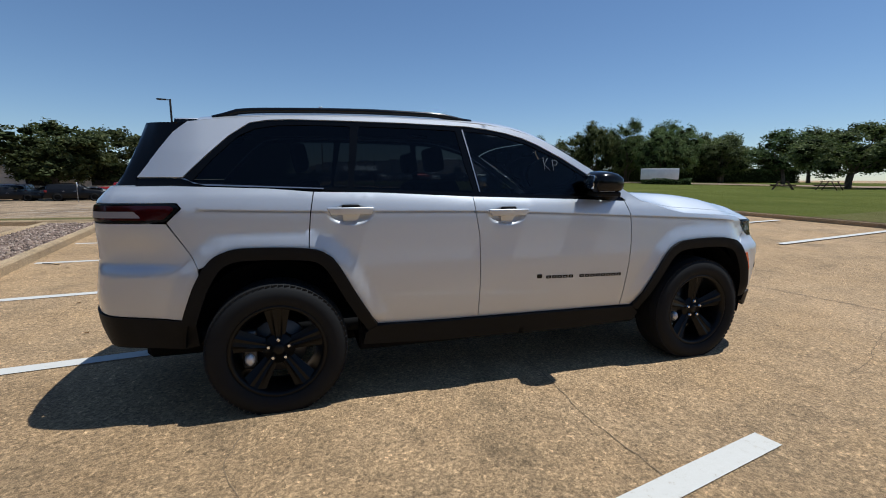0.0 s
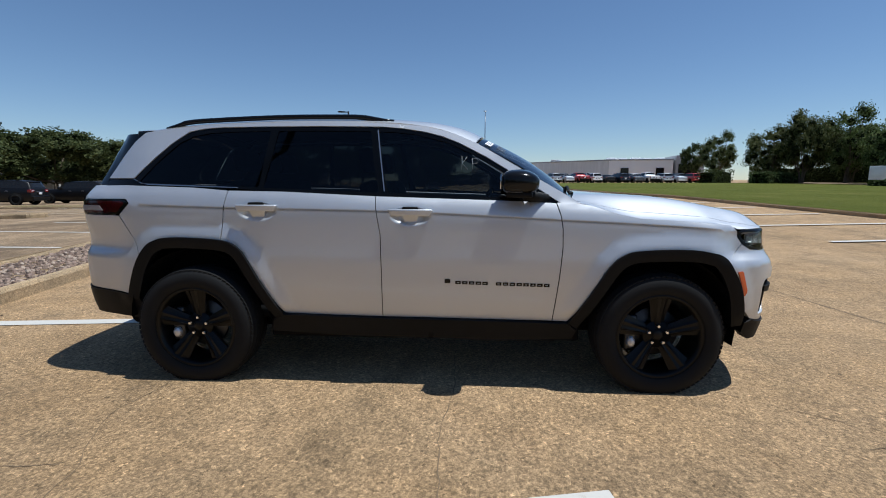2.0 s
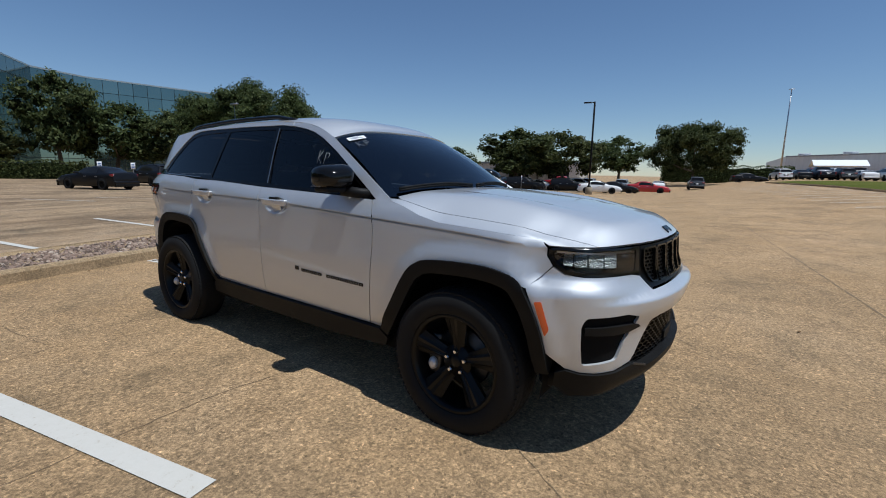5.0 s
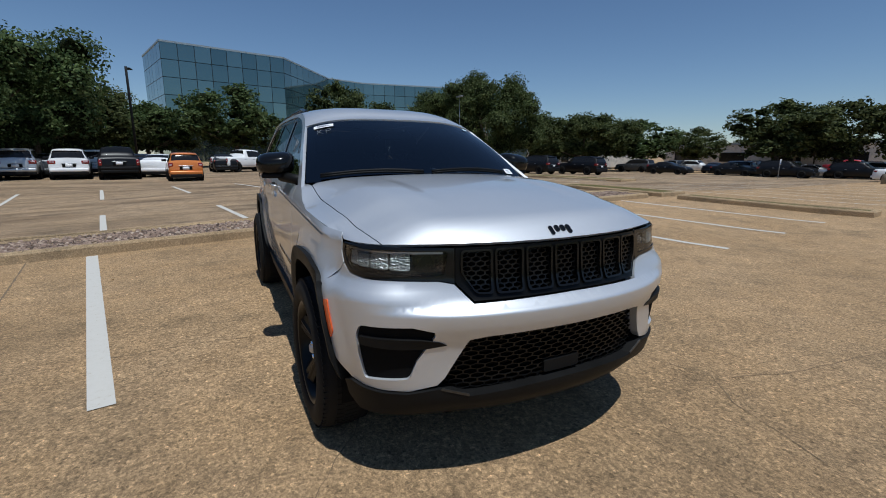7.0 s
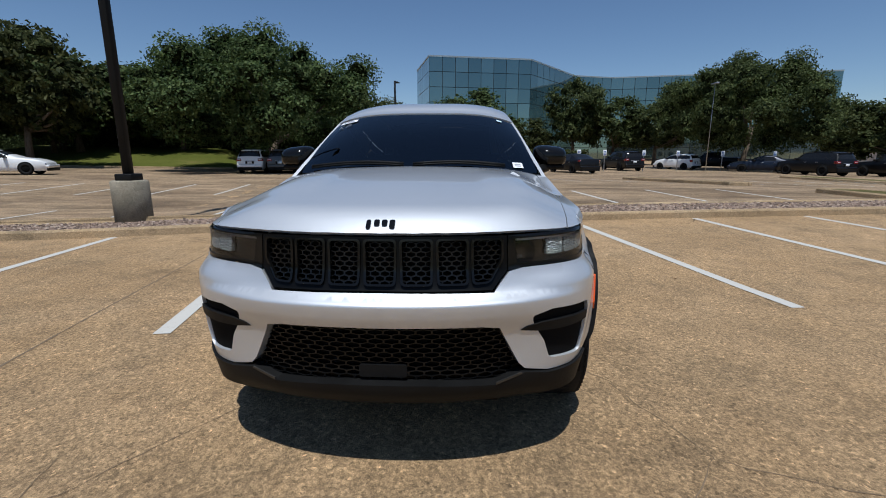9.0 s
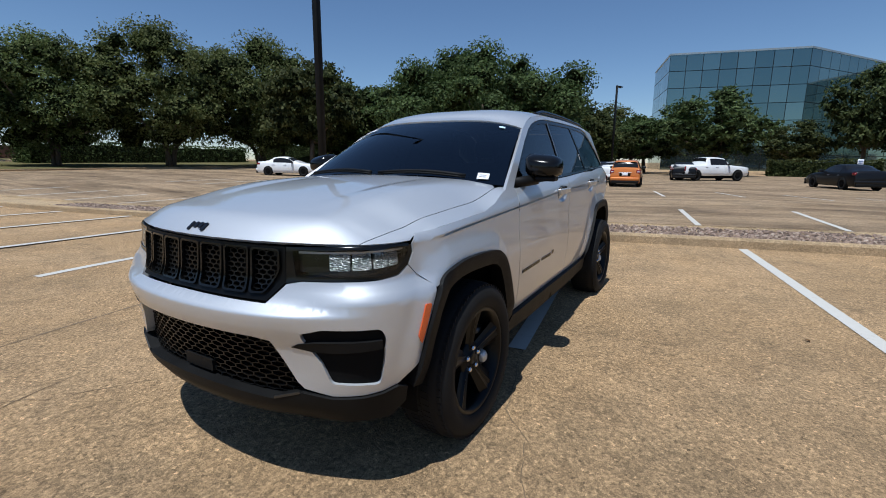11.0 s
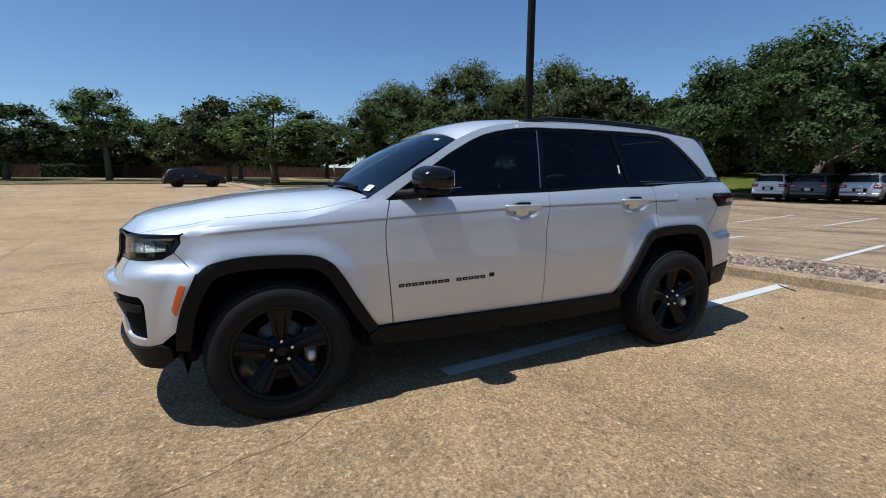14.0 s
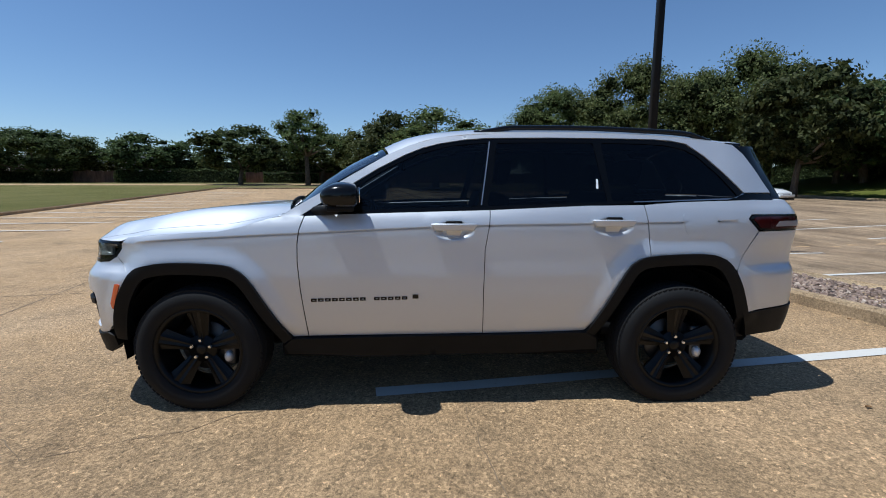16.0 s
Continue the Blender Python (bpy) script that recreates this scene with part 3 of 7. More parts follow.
def surf_panel(name, fn, loop, material, parent, holes=(), step=0.035, lift=0.0, lip=0.014, mirror=False, label="", extra=(), bstep=None, lines=()):
    """A curved panel: an outline in the two parameters of the surface fn, laid on it, with smooth normals and a turned-in lip."""
    bstep = bstep or step * 0.7
    loop = dense(loop, bstep)
    holes = [dense(list(h), bstep) for h in holes]
    pts, tri, loops = fill(loop, holes, step, extra, lines)
    N = []
    e = 0.002
    P = [Vector(fn(a, b)) for a, b in pts]
    GROOVE[0] = 0.0
    for a, b in pts:
        du = Vector(fn(a + e, b)) - Vector(fn(a - e, b))
        dv = Vector(fn(a, b + e)) - Vector(fn(a, b - e))
        n = du.cross(dv)
        n.normalize()
        N.append(n)
    GROOVE[0] = 1.0
    # outward means away from the car's middle
    mid = Vector((0.0, 0.0, 0.85))
    vote = sum(1 if n.dot(Vector((p.x * 0.35, p.y, p.z - mid.z))) > 0 else -1 for p, n in zip(P, N))
    if vote < 0:
        N = [-n for n in N]
    P = [p + n * lift for p, n in zip(P, N)]
    verts, norms, faces = list(P), list(N), []
    for t in tri:
        a, b, c = (P[i] for i in t)
        faces.append(t if (b - a).cross(c - a).dot(N[t[0]]) > 0 else t[::-1])
    if lip:
        for lp in loops:
            m = len(lp)
            third = {}
            for t in tri:
                for k in range(3):
                    third[frozenset((t[k], t[(k + 1) % 3]))] = t[(k + 2) % 3]
            for i in range(m):
                p, q = lp[i], lp[(i + 1) % m]
                d = P[q] - P[p]
                if d.length < 1e-6:
                    continue
                b = len(verts)
                a0, a1 = P[p] - N[p] * lip, P[q] - N[q] * lip
                out = d.cross(N[p])
                out.normalize()
                r = third.get(frozenset((p, q)))
                if r is not None and out.dot(P[r] - P[p]) > 0:
                    out = -out
                quad = [P[p], P[q], a1, a0]
                if (quad[1] - quad[0]).cross(quad[2] - quad[0]).dot(out) < 0:
                    quad.reverse()
                verts += quad
                norms += [out] * 4
                faces.append((b, b + 1, b + 2, b + 3))
    if mirror:
        verts = [Vector((v.x, -v.y, v.z)) for v in verts]
        norms = [Vector((v.x, -v.y, v.z)) for v in norms]
        faces = [f[::-1] for f in faces]
    me = bpy.data.meshes.new(name)
    me.from_pydata([tuple(v) for v in verts], [], faces)
    me.shade_smooth()
    me.normals_split_custom_set_from_vertices([tuple(n) for n in norms])
    return part_of(name, me, material, parent, label, smooth=False)


def sskin(s, z):
    """The skin with a signed arc: below zero on the left flank."""
    x, y, zz = skin(abs(s), z)
    return (x, y, zz) if s >= 0 else (x, -y, zz)


def xz(pts):
    """Outline on the flank from places along the car and heights."""
    return [(s_of_x(x), z) for x, z in pts]


def crease_rows(x0, x1):
    """Edges along the pressed shoulder line, so that it stays sharp."""
    n = int((x1 - x0) / 0.04)
    xs = [x0 + (x1 - x0) * k / n for k in range(n + 1)]
    return [[(s_of_x(x), crease_z(x) + d) for x in xs] for d in (-0.024, -0.0110, -0.0096, -0.0021, -0.0009, 0.006, 0.02)]


suv = thing("suv", "silver metallic five-door SUV with black wheels, parked across a bay line", "car")
SIDES = ((False, "right"), (True, "left"))

# seams
FD_REAR, FD_FRONT = -0.255, 0.86
ROOF_X = [-1.97, -1.5, -0.8, -0.25, 0.0, 0.155, 0.34]
ROOF_ZT = [1.655, 1.704, 1.724, 1.718, 1.694, 1.657, 1.580]


def top_z(x):
    """Height of the edge between flank and roof, and of the windshield's side."""
    if x > 0.34:
        return interp(x, [0.34, 0.95], [1.580, 1.222])
    return soft(x, ROOF_X, ROOF_ZT)


def dlo_top(x):
    if x > -0.28:
        return interp(x, [-0.28, -0.06, 0.155, 0.34, 0.503, 0.86], [1.679, 1.660, 1.604, 1.517, 1.418, 1.195])
    return interp(x, [-1.95, -1.82, -1.67, -1.60, -1.50, -1.38, -1.10, -0.69, -0.28], [1.335, 1.463, 1.612, 1.652, 1.672, 1.680, 1.684, 1.685, 1.679])


gap = 0.0025
door_f = xz([(FD_REAR + gap, 0.462), (FD_REAR + 0.002 + gap, 0.75), (FD_REAR - 0.004 + gap, 1.0), (FD_REAR - 0.03 + gap, 1.15), (FD_REAR - 0.037 + gap, 1.238)]
            + [(x, belt_z(x) - 0.006) for x in (0.0, 0.3, 0.6)] + [(0.835, 1.20), (0.862, 1.12), (0.874, 1.04), (0.876, 0.93), (0.862, 0.75), (0.83, 0.456)])
door_r = xz([(FD_REAR - gap, 0.462), (-0.6, 0.466), (-0.905, 0.472)] + [(x + 0.004 - 0.012, z - 0.012) for x, z in ARCH_R[1:5]]
            + [(-1.292, 0.945), (-1.286, 1.05), (-1.275, 1.16), (-1.256, 1.272), (-0.9, belt_z(-0.9) - 0.006), (-0.6, belt_z(-0.6) - 0.006), (FD_REAR - 0.037 - gap, 1.238), (FD_REAR - 0.03 - gap, 1.15), (FD_REAR - 0.004 - gap, 1.0), (FD_REAR + 0.002 - gap, 0.75)])
HAND_F, HAND_R = (-0.066, 1.132), (-1.055, 1.156)


def door_skin(s, z):
    """Skin with finger bowls behind the door handles."""
    x, y, zz = skin(s, z)
    for hx, hz in (HAND_F, HAND_R):
        r = math.hypot((x - hx) / 0.138, (zz - hz + 0.016) / 0.062)
        if r < 1:
            y += 0.024 * smooth01((1 - r) / 0.55)
    return x, y, zz


def bowl_points(hx, hz):
    c = s_of_x(hx)
    return [(c + r * 0.138 * math.cos(a), hz - 0.016 + r * 0.062 * math.sin(a)) for r, k in ((0.15, 6), (0.3, 12), (0.45, 18), (0.56, 26), (0.67, 32), (0.78, 36), (0.89, 40), (1.0, 44)) for a in np.linspace(0, 2 * math.pi, k, endpoint=False)]


fender = [(x - 0.0, z + 0.0) for x, z in ((0.868, 1.12), (0.880, 1.04), (0.882, 0.93), (0.868, 0.75), (0.836, 0.456), (0.925, 0.452))] + [(x + (0.012 if x < 1.4 else 0), z - 0.014) for x, z in ARCH_F[1:8]] + [(1.865, 0.852)]
quarter = [(-1.298, 0.943), (-1.292, 1.05), (-1.281, 1.16), (-1.262, 1.272)] + [(x, belt_z(x) - 0.004) for x in (-1.5, -1.8, -2.0)] + [(-2.19, 1.302), None, (-1.957, 1.217), (-1.932, 1.187), (-2.008, 1.112), (-1.895, 0.93), (-1.865, 0.865), (-1.79, 0.895), (-1.72, 0.935), (-1.64, 0.953), (-1.48, 0.953), (-1.31, 0.943)]


def fender_top_edge(x):
    return crease_z(x) + 0.03 + 0.075 * smooth01((1.35 - x) / 0.40)


# ---- bonnet and wing tops as a height field ----
LIP_Z = 1.046


def edge_y(x):
    s = s_of_x(min(x, 2.06))
    return -skin(s, fender_top_edge(min(x, 2.06)))[1]


EDGE_X = [0.80 + 0.02 * i for i in range(64)]
EDGE_Y = [edge_y(x) for x in EDGE_X]
LIPS = [skin(0.02 * i, LIP_Z) for i in range(58)]


def front_x(y):
    """Front edge of the bonnet above the grille and lamps."""
    y = abs(y)
    for a, b in zip(LIPS, LIPS[1:]):
        if -b[1] >= y:
            t = (y + a[1]) / (a[1] - b[1])
            return a[0] + (b[0] - a[0]) * t
    return LIPS[-1][0]


def hood_z(x, y):
    mid = soft(x, [0.90, 1.05, 1.4, 1.7, 2.0, 2.2, 2.34, 2.5], [1.270, 1.268, 1.246, 1.216, 1.170, 1.133, 1.100, 1.06])
    ye = interp(x, EDGE_X, EDGE_Y)
    q = min(1.15, abs(y) / ye)
    side = fender_top_edge(min(x, 2.06))
    z = mid - 0.042 * q * q - (mid - 0.042 - side) * smooth01((q - 0.62) / 0.40) ** 1.25
    z += 0.012 * smooth01((q - 0.40) / 0.12) * smooth01((0.80 - q) / 0.2) * smooth01((2.05 - x) / 0.5) * smooth01((x - 1.05) / 0.5)
    xf = front_x(y)
    t = clamp((x - (xf - 0.17)) / 0.17, 0, 1.2)
    return z - max(0.0, z - LIP_Z) * t ** 2.6


def hood_fn(x, y):
    return x, y, hood_z(x, y)


def cut_y(x):
    """Shut line between bonnet and wing."""
    return soft(x, [0.95, 1.2, 1.6, 1.9, 2.05, 2.16], [0.775, 0.785, 0.788, 0.775, 0.755, 0.735])


def cowl_x(y):
    return 1.075 - 0.14 * (y / 0.78) ** 2


hx = [1.0, 1.1, 1.2, 1.35, 1.5, 1.65, 1.8, 1.9, 2.0, 2.08, 2.125]
right = [(x, -cut_y(x)) for x in hx]
front = [(front_x(y) - 0.004, y) for y in [-0.74, -0.70, -0.64, -0.56, -0.46, -0.36, -0.26, -0.13, 0.0]]
back = [(cowl_x(y), y) for y in (0.0, -0.2, -0.4, -0.6, -0.74)]
half = right + front
hood_loop = half + [(x, -y) for x, y in half[::-1][1:]] + [(x, -y) for x, y in back[::-1]] + back[1:]
surf_panel("bonnet", hood_fn, hood_loop, M_SILVER, suv, step=0.035, label="silver bonnet with two raised ridges")

# wing tops reach from the shut line to the flank
lip_s = [0.02 * i for i in range(57) if LIPS[i][1] < -0.745]
wing = [(x, -cut_y(x) - 0.004) for x in hx] + [(skin(s, LIP_Z)[0] - 0.003, skin(s, LIP_Z)[1]) for s in lip_s] + [skin(s_of_x(x), fender_top_edge(x))[:2] for x in (1.9, 1.8, 1.65, 1.5, 1.35, 1.2, 1.05, 0.95, 0.90)] + [(0.875, -0.83), (0.89, -0.80), (0.93, -0.79)]
for mir, side in SIDES:
    surf_panel("wing_top", hood_fn, wing, M_SILVER, suv, mirror=mir, lip=0.006, step=0.018)
    fl = xz(fender) + [(1.096, 0.956), (1.131, 1.000), (1.131, 1.034)] + xz([(x, fender_top_edge(x)) for x in (1.9, 1.8, 1.65, 1.5, 1.35, 1.2, 1.05, 0.95)]) + xz([(0.90, 1.203), (0.842, 1.203)])
    # order: front lamp corner, along the shoulder to the door, down the door seam, along the arch
    surf_panel("front_wing", skin, fl[::-1], M_SILVER, suv, mirror=mir, lip=0.006, lines=crease_rows(0.84, 1.82))
    df = surf_panel("front_door", door_skin, door_f, M_SILVER, suv, mirror=mir, extra=bowl_points(*HAND_F), lines=crease_rows(-0.32, HAND_F[0] - 0.150) + crease_rows(HAND_F[0] + 0.150, 0.90), label="silver front door with model lettering bars")
    dr = surf_panel("rear_door", door_skin, door_r, M_SILVER, suv, mirror=mir, extra=bowl_points(*HAND_R), lines=crease_rows(-1.32, HAND_R[0] - 0.150) + crease_rows(HAND_R[0] + 0.150, -0.22))
    surf_panel("rear_quarter", skin, xz(quarter[:quarter.index(None)]) + [(S_END - 0.505, 1.303), (S_END - 0.535, 1.214)] + xz(quarter[quarter.index(None) + 1:]), M_SILVER, suv, mirror=mir, lines=crease_rows(-1.84, -1.22))
    # door handles
    for dd, (hx0, hz0), w in ((df, HAND_F, 0.278), (dr, HAND_R, 0.268)):
        yb = skin(s_of_x(hx0), hz0)[1]
        sg = -1 if mir else 1
        bm = bmesh.new()
        box(bm, -w / 2, w / 2, -0.013, 0.013, -0.022, 0.020, 0.009, seg=3)
        for v in bm.verts:
            u = v.co.x / (w / 2)
            if v.co.z < 0:
                v.co.x *= 0.88
            v.co.y += -0.034 + 0.022 * abs(u) ** 4
            v.co.z += 0.004 * (1 - u * u)
        bmesh.ops.transform(bm, matrix=Matrix.Translation((hx0, yb * sg, hz0 + 0.008)) @ Matrix.Diagonal((1, sg, 1, 1)), verts=bm.verts)
        part("door_handle", bm, M_SILVER, dd, "silver pull handle")
        # dark strip above the grip, narrower towards its top
        bm = bmesh.new()
        box(bm, -0.055, 0.055, -0.010, 0.010, 0.0, 0.017, 0.006, seg=2)
        for v in bm.verts:
            v.co.x *= 1.0 - 9.0 * max(0.0, v.co.z)
        bmesh.ops.transform(bm, matrix=Matrix.Translation((hx0, (yb - 0.010) * sg, hz0 + 0.027)), verts=bm.verts)
        part("handle_cap", bm, M_CLAD, dd, "dark tapered strip above the handle")
        # added silver plate that stands in for the highlight inside the cup
        bm = bmesh.new()
        box(bm, -0.050, 0.050, -0.006, 0.006, -0.062, -0.012, 0.005, seg=2)
        for v in bm.verts:
            v.co.x *= 1.0 + 7.0 * min(0.0, v.co.z + 0.03)
            v.co.y += 0.5 * (v.co.z + 0.012)
        bmesh.ops.transform(bm, matrix=Matrix.Translation((hx0, (yb + 0.002) * sg, hz0)) @ Matrix.Diagonal((1, -sg, 1, 1)), verts=bm.verts)
        part("handle_stem", bm, M_SILVER, dd)
    # upper frame: cant rail, front and rear pillars
    upper = ([(0.872, 1.197)] + [(x, dlo_top(x) + 0.012) for x in (0.75, 0.55, 0.40, 0.23, 0.12, 0.01, -0.14, -0.28, -0.5, -0.69, -0.9, -1.10, -1.25, -1.38, -1.50, -1.60, -1.71, -1.82)]
             + [(-1.938, 1.352), (-2.20, 1.352), (-2.13, 1.45), (-2.01, 1.60), (-1.93, top_z(-1.93))]
             + [(x, top_z(x)) for x in (-1.7, -1.5, -1.2, -0.8, -0.4, 0.0, 0.2, 0.34, 0.5, 0.65, 0.8, 0.95)] + [(0.99, 1.198)])
    surf_panel("upper_frame", skin, xz(upper), M_SILVER, suv, mirror=mir, lip=0.02, step=0.03)
    # black window surround with three panes
    pane_f = xz([(-0.215, 1.262), (0.2, 1.250), (0.62, 1.232), (0.79, 1.222), (0.50, 1.402), (0.34, 1.497), (0.155, 1.584), (-0.06, 1.640), (-0.18, 1.654), (-0.30, 1.660), (-0.265, 1.45)])
    pane_r = xz([(-1.035, 1.292), (-0.7, 1.280), (-0.275, 1.264), (-0.32, 1.45), (-0.352, 1.662), (-0.69, 1.667), (-0.98, 1.667), (-1.0, 1.5)])
    pane_q = xz([(-1.895, 1.328), (-1.5, 1.312), (-1.065, 1.296), (-1.045, 1.5), (-1.03, 1.667), (-1.30, 1.663), (-1.45, 1.655), (-1.57, 1.632), (-1.66, 1.586), (-1.79, 1.455)])
    surround = xz([(0.875, 1.205), (0.6, belt_z(0.6)), (0.3, belt_z(0.3)), (0, belt_z(0)), (-0.28, belt_z(-0.28)), (-0.7, belt_z(-0.7)), (-1.2, belt_z(-1.2)), (-1.6, belt_z(-1.6)), (-2.20, 1.305), (-2.20, 1.345), (-1.945, 1.345)]
                  + [(x, dlo_top(x) + 0.008) for x in (-1.82, -1.71, -1.60, -1.50, -1.38, -1.25, -1.10, -0.9, -0.69, -0.5, -0.28, -0.14, 0.01, 0.12, 0.23, 0.40, 0.55, 0.75)])
    surf_panel("window_surround", skin, surround, M_PILLAR, suv, holes=[fillet(p, 0.02) for p in (pane_f, pane_r, pane_q)], lift=-0.006, lip=0.01, mirror=mir, step=0.04)
    for nm, pn, mt in (("front_window", pane_f, M_TINT_F), ("rear_window", pane_r, M_TINT), ("quarter_window", pane_q, M_TINT)):
        surf_panel(nm, skin, fillet(pn, 0.02), mt, suv, lift=-0.011, lip=0, mirror=mir, step=0.06, label="dark tinted window")
    # slim bright trims: belt kink and pillar edge
    for nm, poly, mt in (("belt_trim", [(-1.945, 1.345), (-1.922, 1.345), (-1.875, 1.318), (-1.2, 1.294), (-1.2, 1.289), (-1.82, 1.308)], M_STEEL),
                         ("pillar_trim", [(-0.310, 1.668), (-0.302, 1.668), (-0.236, 1.27), (-0.243, 1.27)], M_STEEL)):
        surf_panel(nm, skin, xz(poly), mt, suv, lift=0.0, lip=0.004, mirror=mir, step=0.03)

# roof
def roof_fn(x, q):
    zt = top_z(x)
    y = -skin(s_of_x(x), zt)[1]
    mid = soft(x, [-2.0, -1.5, -0.8, -0.3, 0.0, 0.20, 0.34], [1.709, 1.760, 1.784, 1.779, 1.759, 1.715, 1.650])
    bowed = x + (0.080 * (1 - q * q) * smooth01((x + 0.2) / 0.55))
    return bowed, q * y, zt + (mid - zt) * (1 - abs(q) ** 3.8)


surf_panel("roof_panel", roof_fn, [(-1.86, -1), (-1.5, -1), (-1.0, -1), (-0.5, -1), (0, -1), (0.34, -1), (0.34, 0), (0.34, 1), (0, 1), (-0.5, 1), (-1.0, 1), (-1.5, 1), (-1.86, 1)], M_SILVER, suv, step=0.07, bstep=0.05, label="silver roof")


def shield_fn(a, q):
    """Windshield: a from cowl to roof, q across."""
    b = Vector((cowl_x(0.79 * q) - 0.005, 0.802 * q, 1.240 - 0.018 * q * q))
    t = Vector((0.440 - 0.085 * q * q, 0.672 * q, 1.639 - 0.063 * q ** 4))
    p = b.lerp(t, a)
    bow = 0.040 * math.sin(math.pi * a) * (1 - 0.5 * q * q)
    return p.x + bow * 0.55, p.y, p.z + bow * 0.8


wl = [(0, -1), (0, -0.5), (0, 0), (0, 0.5), (0, 1), (0.5, 1), (1, 1), (1, 0.5), (1, 0), (1, -0.5), (1, -1), (0.5, -1)]
surf_panel("windshield", shield_fn, wl, M_SHIELD, suv, step=0.07, lip=0, lift=-0.004, label="dark windshield with paper stickers and chalk initials")
band = [(0.0, -1), (0.0, 1), (1.0, 1), (1.0, -1)]
surf_panel("windshield_frit", shield_fn, band, M_PILLAR, suv, holes=[fillet([(0.07, -0.945), (0.07, 0.945), (0.965, 0.93), (0.965, -0.93)], 0.03)], step=0.08, lip=0, lift=-0.009)

# ---- nose ----
def sym(pts):
    return pts + [(-a, b) for a, b in pts[::-1] if a > 1e-6]


fog = [(0.922, 0.508), (0.936, 0.60), (0.942, 0.70), (0.92, 0.74), (0.70, 0.744), (0.61, 0.722), (0.62, 0.69), (0.685, 0.60), (0.72, 0.516)]
nose_half = [(0.0, 0.828), (0.20, 0.826), (0.455, 0.822), (0.535, 0.893), (0.60, 0.905), (0.80, 0.912), (0.93, 0.913), (1.035, 0.922), (1.092, 0.952),
             (s_of_x(1.868), 0.856), (s_of_x(1.905), 0.775), (s_of_x(1.955), 0.645), (s_of_x(1.975), 0.56), (1.005, 0.492), (0.93, 0.474), (0.85, 0.466), (0.72, 0.462), (0.605, 0.486), (0.575, 0.515), (0.475, 0.682), (0.40, 0.694), (0.2, 0.698), (0.0, 0.698)]
top_half, low_half = nose_half[:14], nose_half[14:]
loop = [(-a, b) for a, b in top_half[::-1] if a > 0] + top_half + low_half[:-1] + [(0.0, 0.698)] + [(-a, b) for a, b in low_half[:-1][::-1]]
nose = surf_panel("front_bumper", sskin, loop, M_SILVER, suv, holes=[fillet(fog, 0.02), fillet([(-a, b) for a, b in fog], 0.02)], step=0.028, lip=0.05, lines=[[(-0.98 + 0.035 * k, z) for k in range(57)] for z in (0.745, 0.774, 0.7825, 0.787, 0.7915, 0.80, 0.826, 0.848, 0.87)], label="silver front bumper with side intakes")

grille_half = [(0.0, 1.036), (0.3, 1.036), (0.528, 1.034), (0.528, 0.90), (0.452, 0.832), (0.0, 0.836)]
gl_loop = [(-a, b) for a, b in grille_half[:3][::-1] if a > 0] + grille_half + [(-a, b) for a, b in grille_half[3:5][::-1]]
slots = []
for a, b, cut in ((0.0, 0.058, 0), (0.145, 0.058, 0), (0.290, 0.058, 0), (0.437, 0.060, 1)):
    for sg in ((1,) if a == 0 else (1, -1)):
        if cut:
            q = [(a - b, 1.020), (a + b, 1.018), (a + b, 0.940), (a + 0.005, 0.862), (a - b, 0.858)]
        else:
            q = [(a - b, 1.021), (a + b, 1.021), (a + b - 0.004, 0.858), (a - b + 0.004, 0.858)]
        slots.append([(sg * u, v) for u, v in q])
grille = surf_panel("grille", sskin, gl_loop, M_GRILLE, suv, holes=[fillet(q, 0.016) for q in slots], step=0.03, lip=0.045, lift=-0.004, label="black seven-slot grille")
for q in slots:
    c = (sum(u for u, v in q) / len(q), sum(v for u, v in q) / len(q))
    ring_out = fillet([(c[0] + (u - c[0]) * 1.17, c[1] + (v - c[1]) * 1.10) for u, v in q], 0.02)
    surf_panel("slot_bezel", sskin, ring_out, M_GLOSSBLK, grille, holes=[fillet(q, 0.016)], step=0.02, lift=0.008, lip=0.014)


def honeycomb(name, inside_loop, w, h, bar, depth, material, parent, lift):
    """Flat-lying hexagon cells as one mesh."""
    verts, faces = [], []
    us = [p[0] for p in inside_loop]
    vs = [p[1] for p in inside_loop]
    nj = int((max(vs) - min(vs)) / (h * 0.75)) + 2
    ni = int((max(us) - min(us)) / w) + 2
    for j in range(nj):
        for i in range(ni):
            cu = min(us) + (i + 0.5 * (j % 2)) * w
            cv = min(vs) + j * h * 0.75
            if not inside((cu, cv), inside_loop):
                continue
            ring = [(0.5, 0.25), (0.0, 0.5), (-0.5, 0.25), (-0.5, -0.25), (0.0, -0.5), (0.5, -0.25)]
            b = len(verts)
            for k, lft in ((1.02, lift), (1 - bar, lift), (1 - bar, lift - depth)):
                for a, c in ring:
                    x, y, z = sskin(cu + a * w * k, cv + c * h * k)
                    _, _, nx, ny = plan_at(abs(cu))
                    verts.append((x + nx * lft, y + (ny if cu >= 0 else -ny) * lft, z))
            for r in (0, 6):
                for m in range(6):
                    k = (m + 1) % 6
                    faces.append((b + r + m, b + r + k, b + r + 6 + k, b + r + 6 + m))
    me = bpy.data.meshes.new(name)
    me.from_pydata(verts, [], faces)
    return part_of(name, me, material, parent, smooth=False)


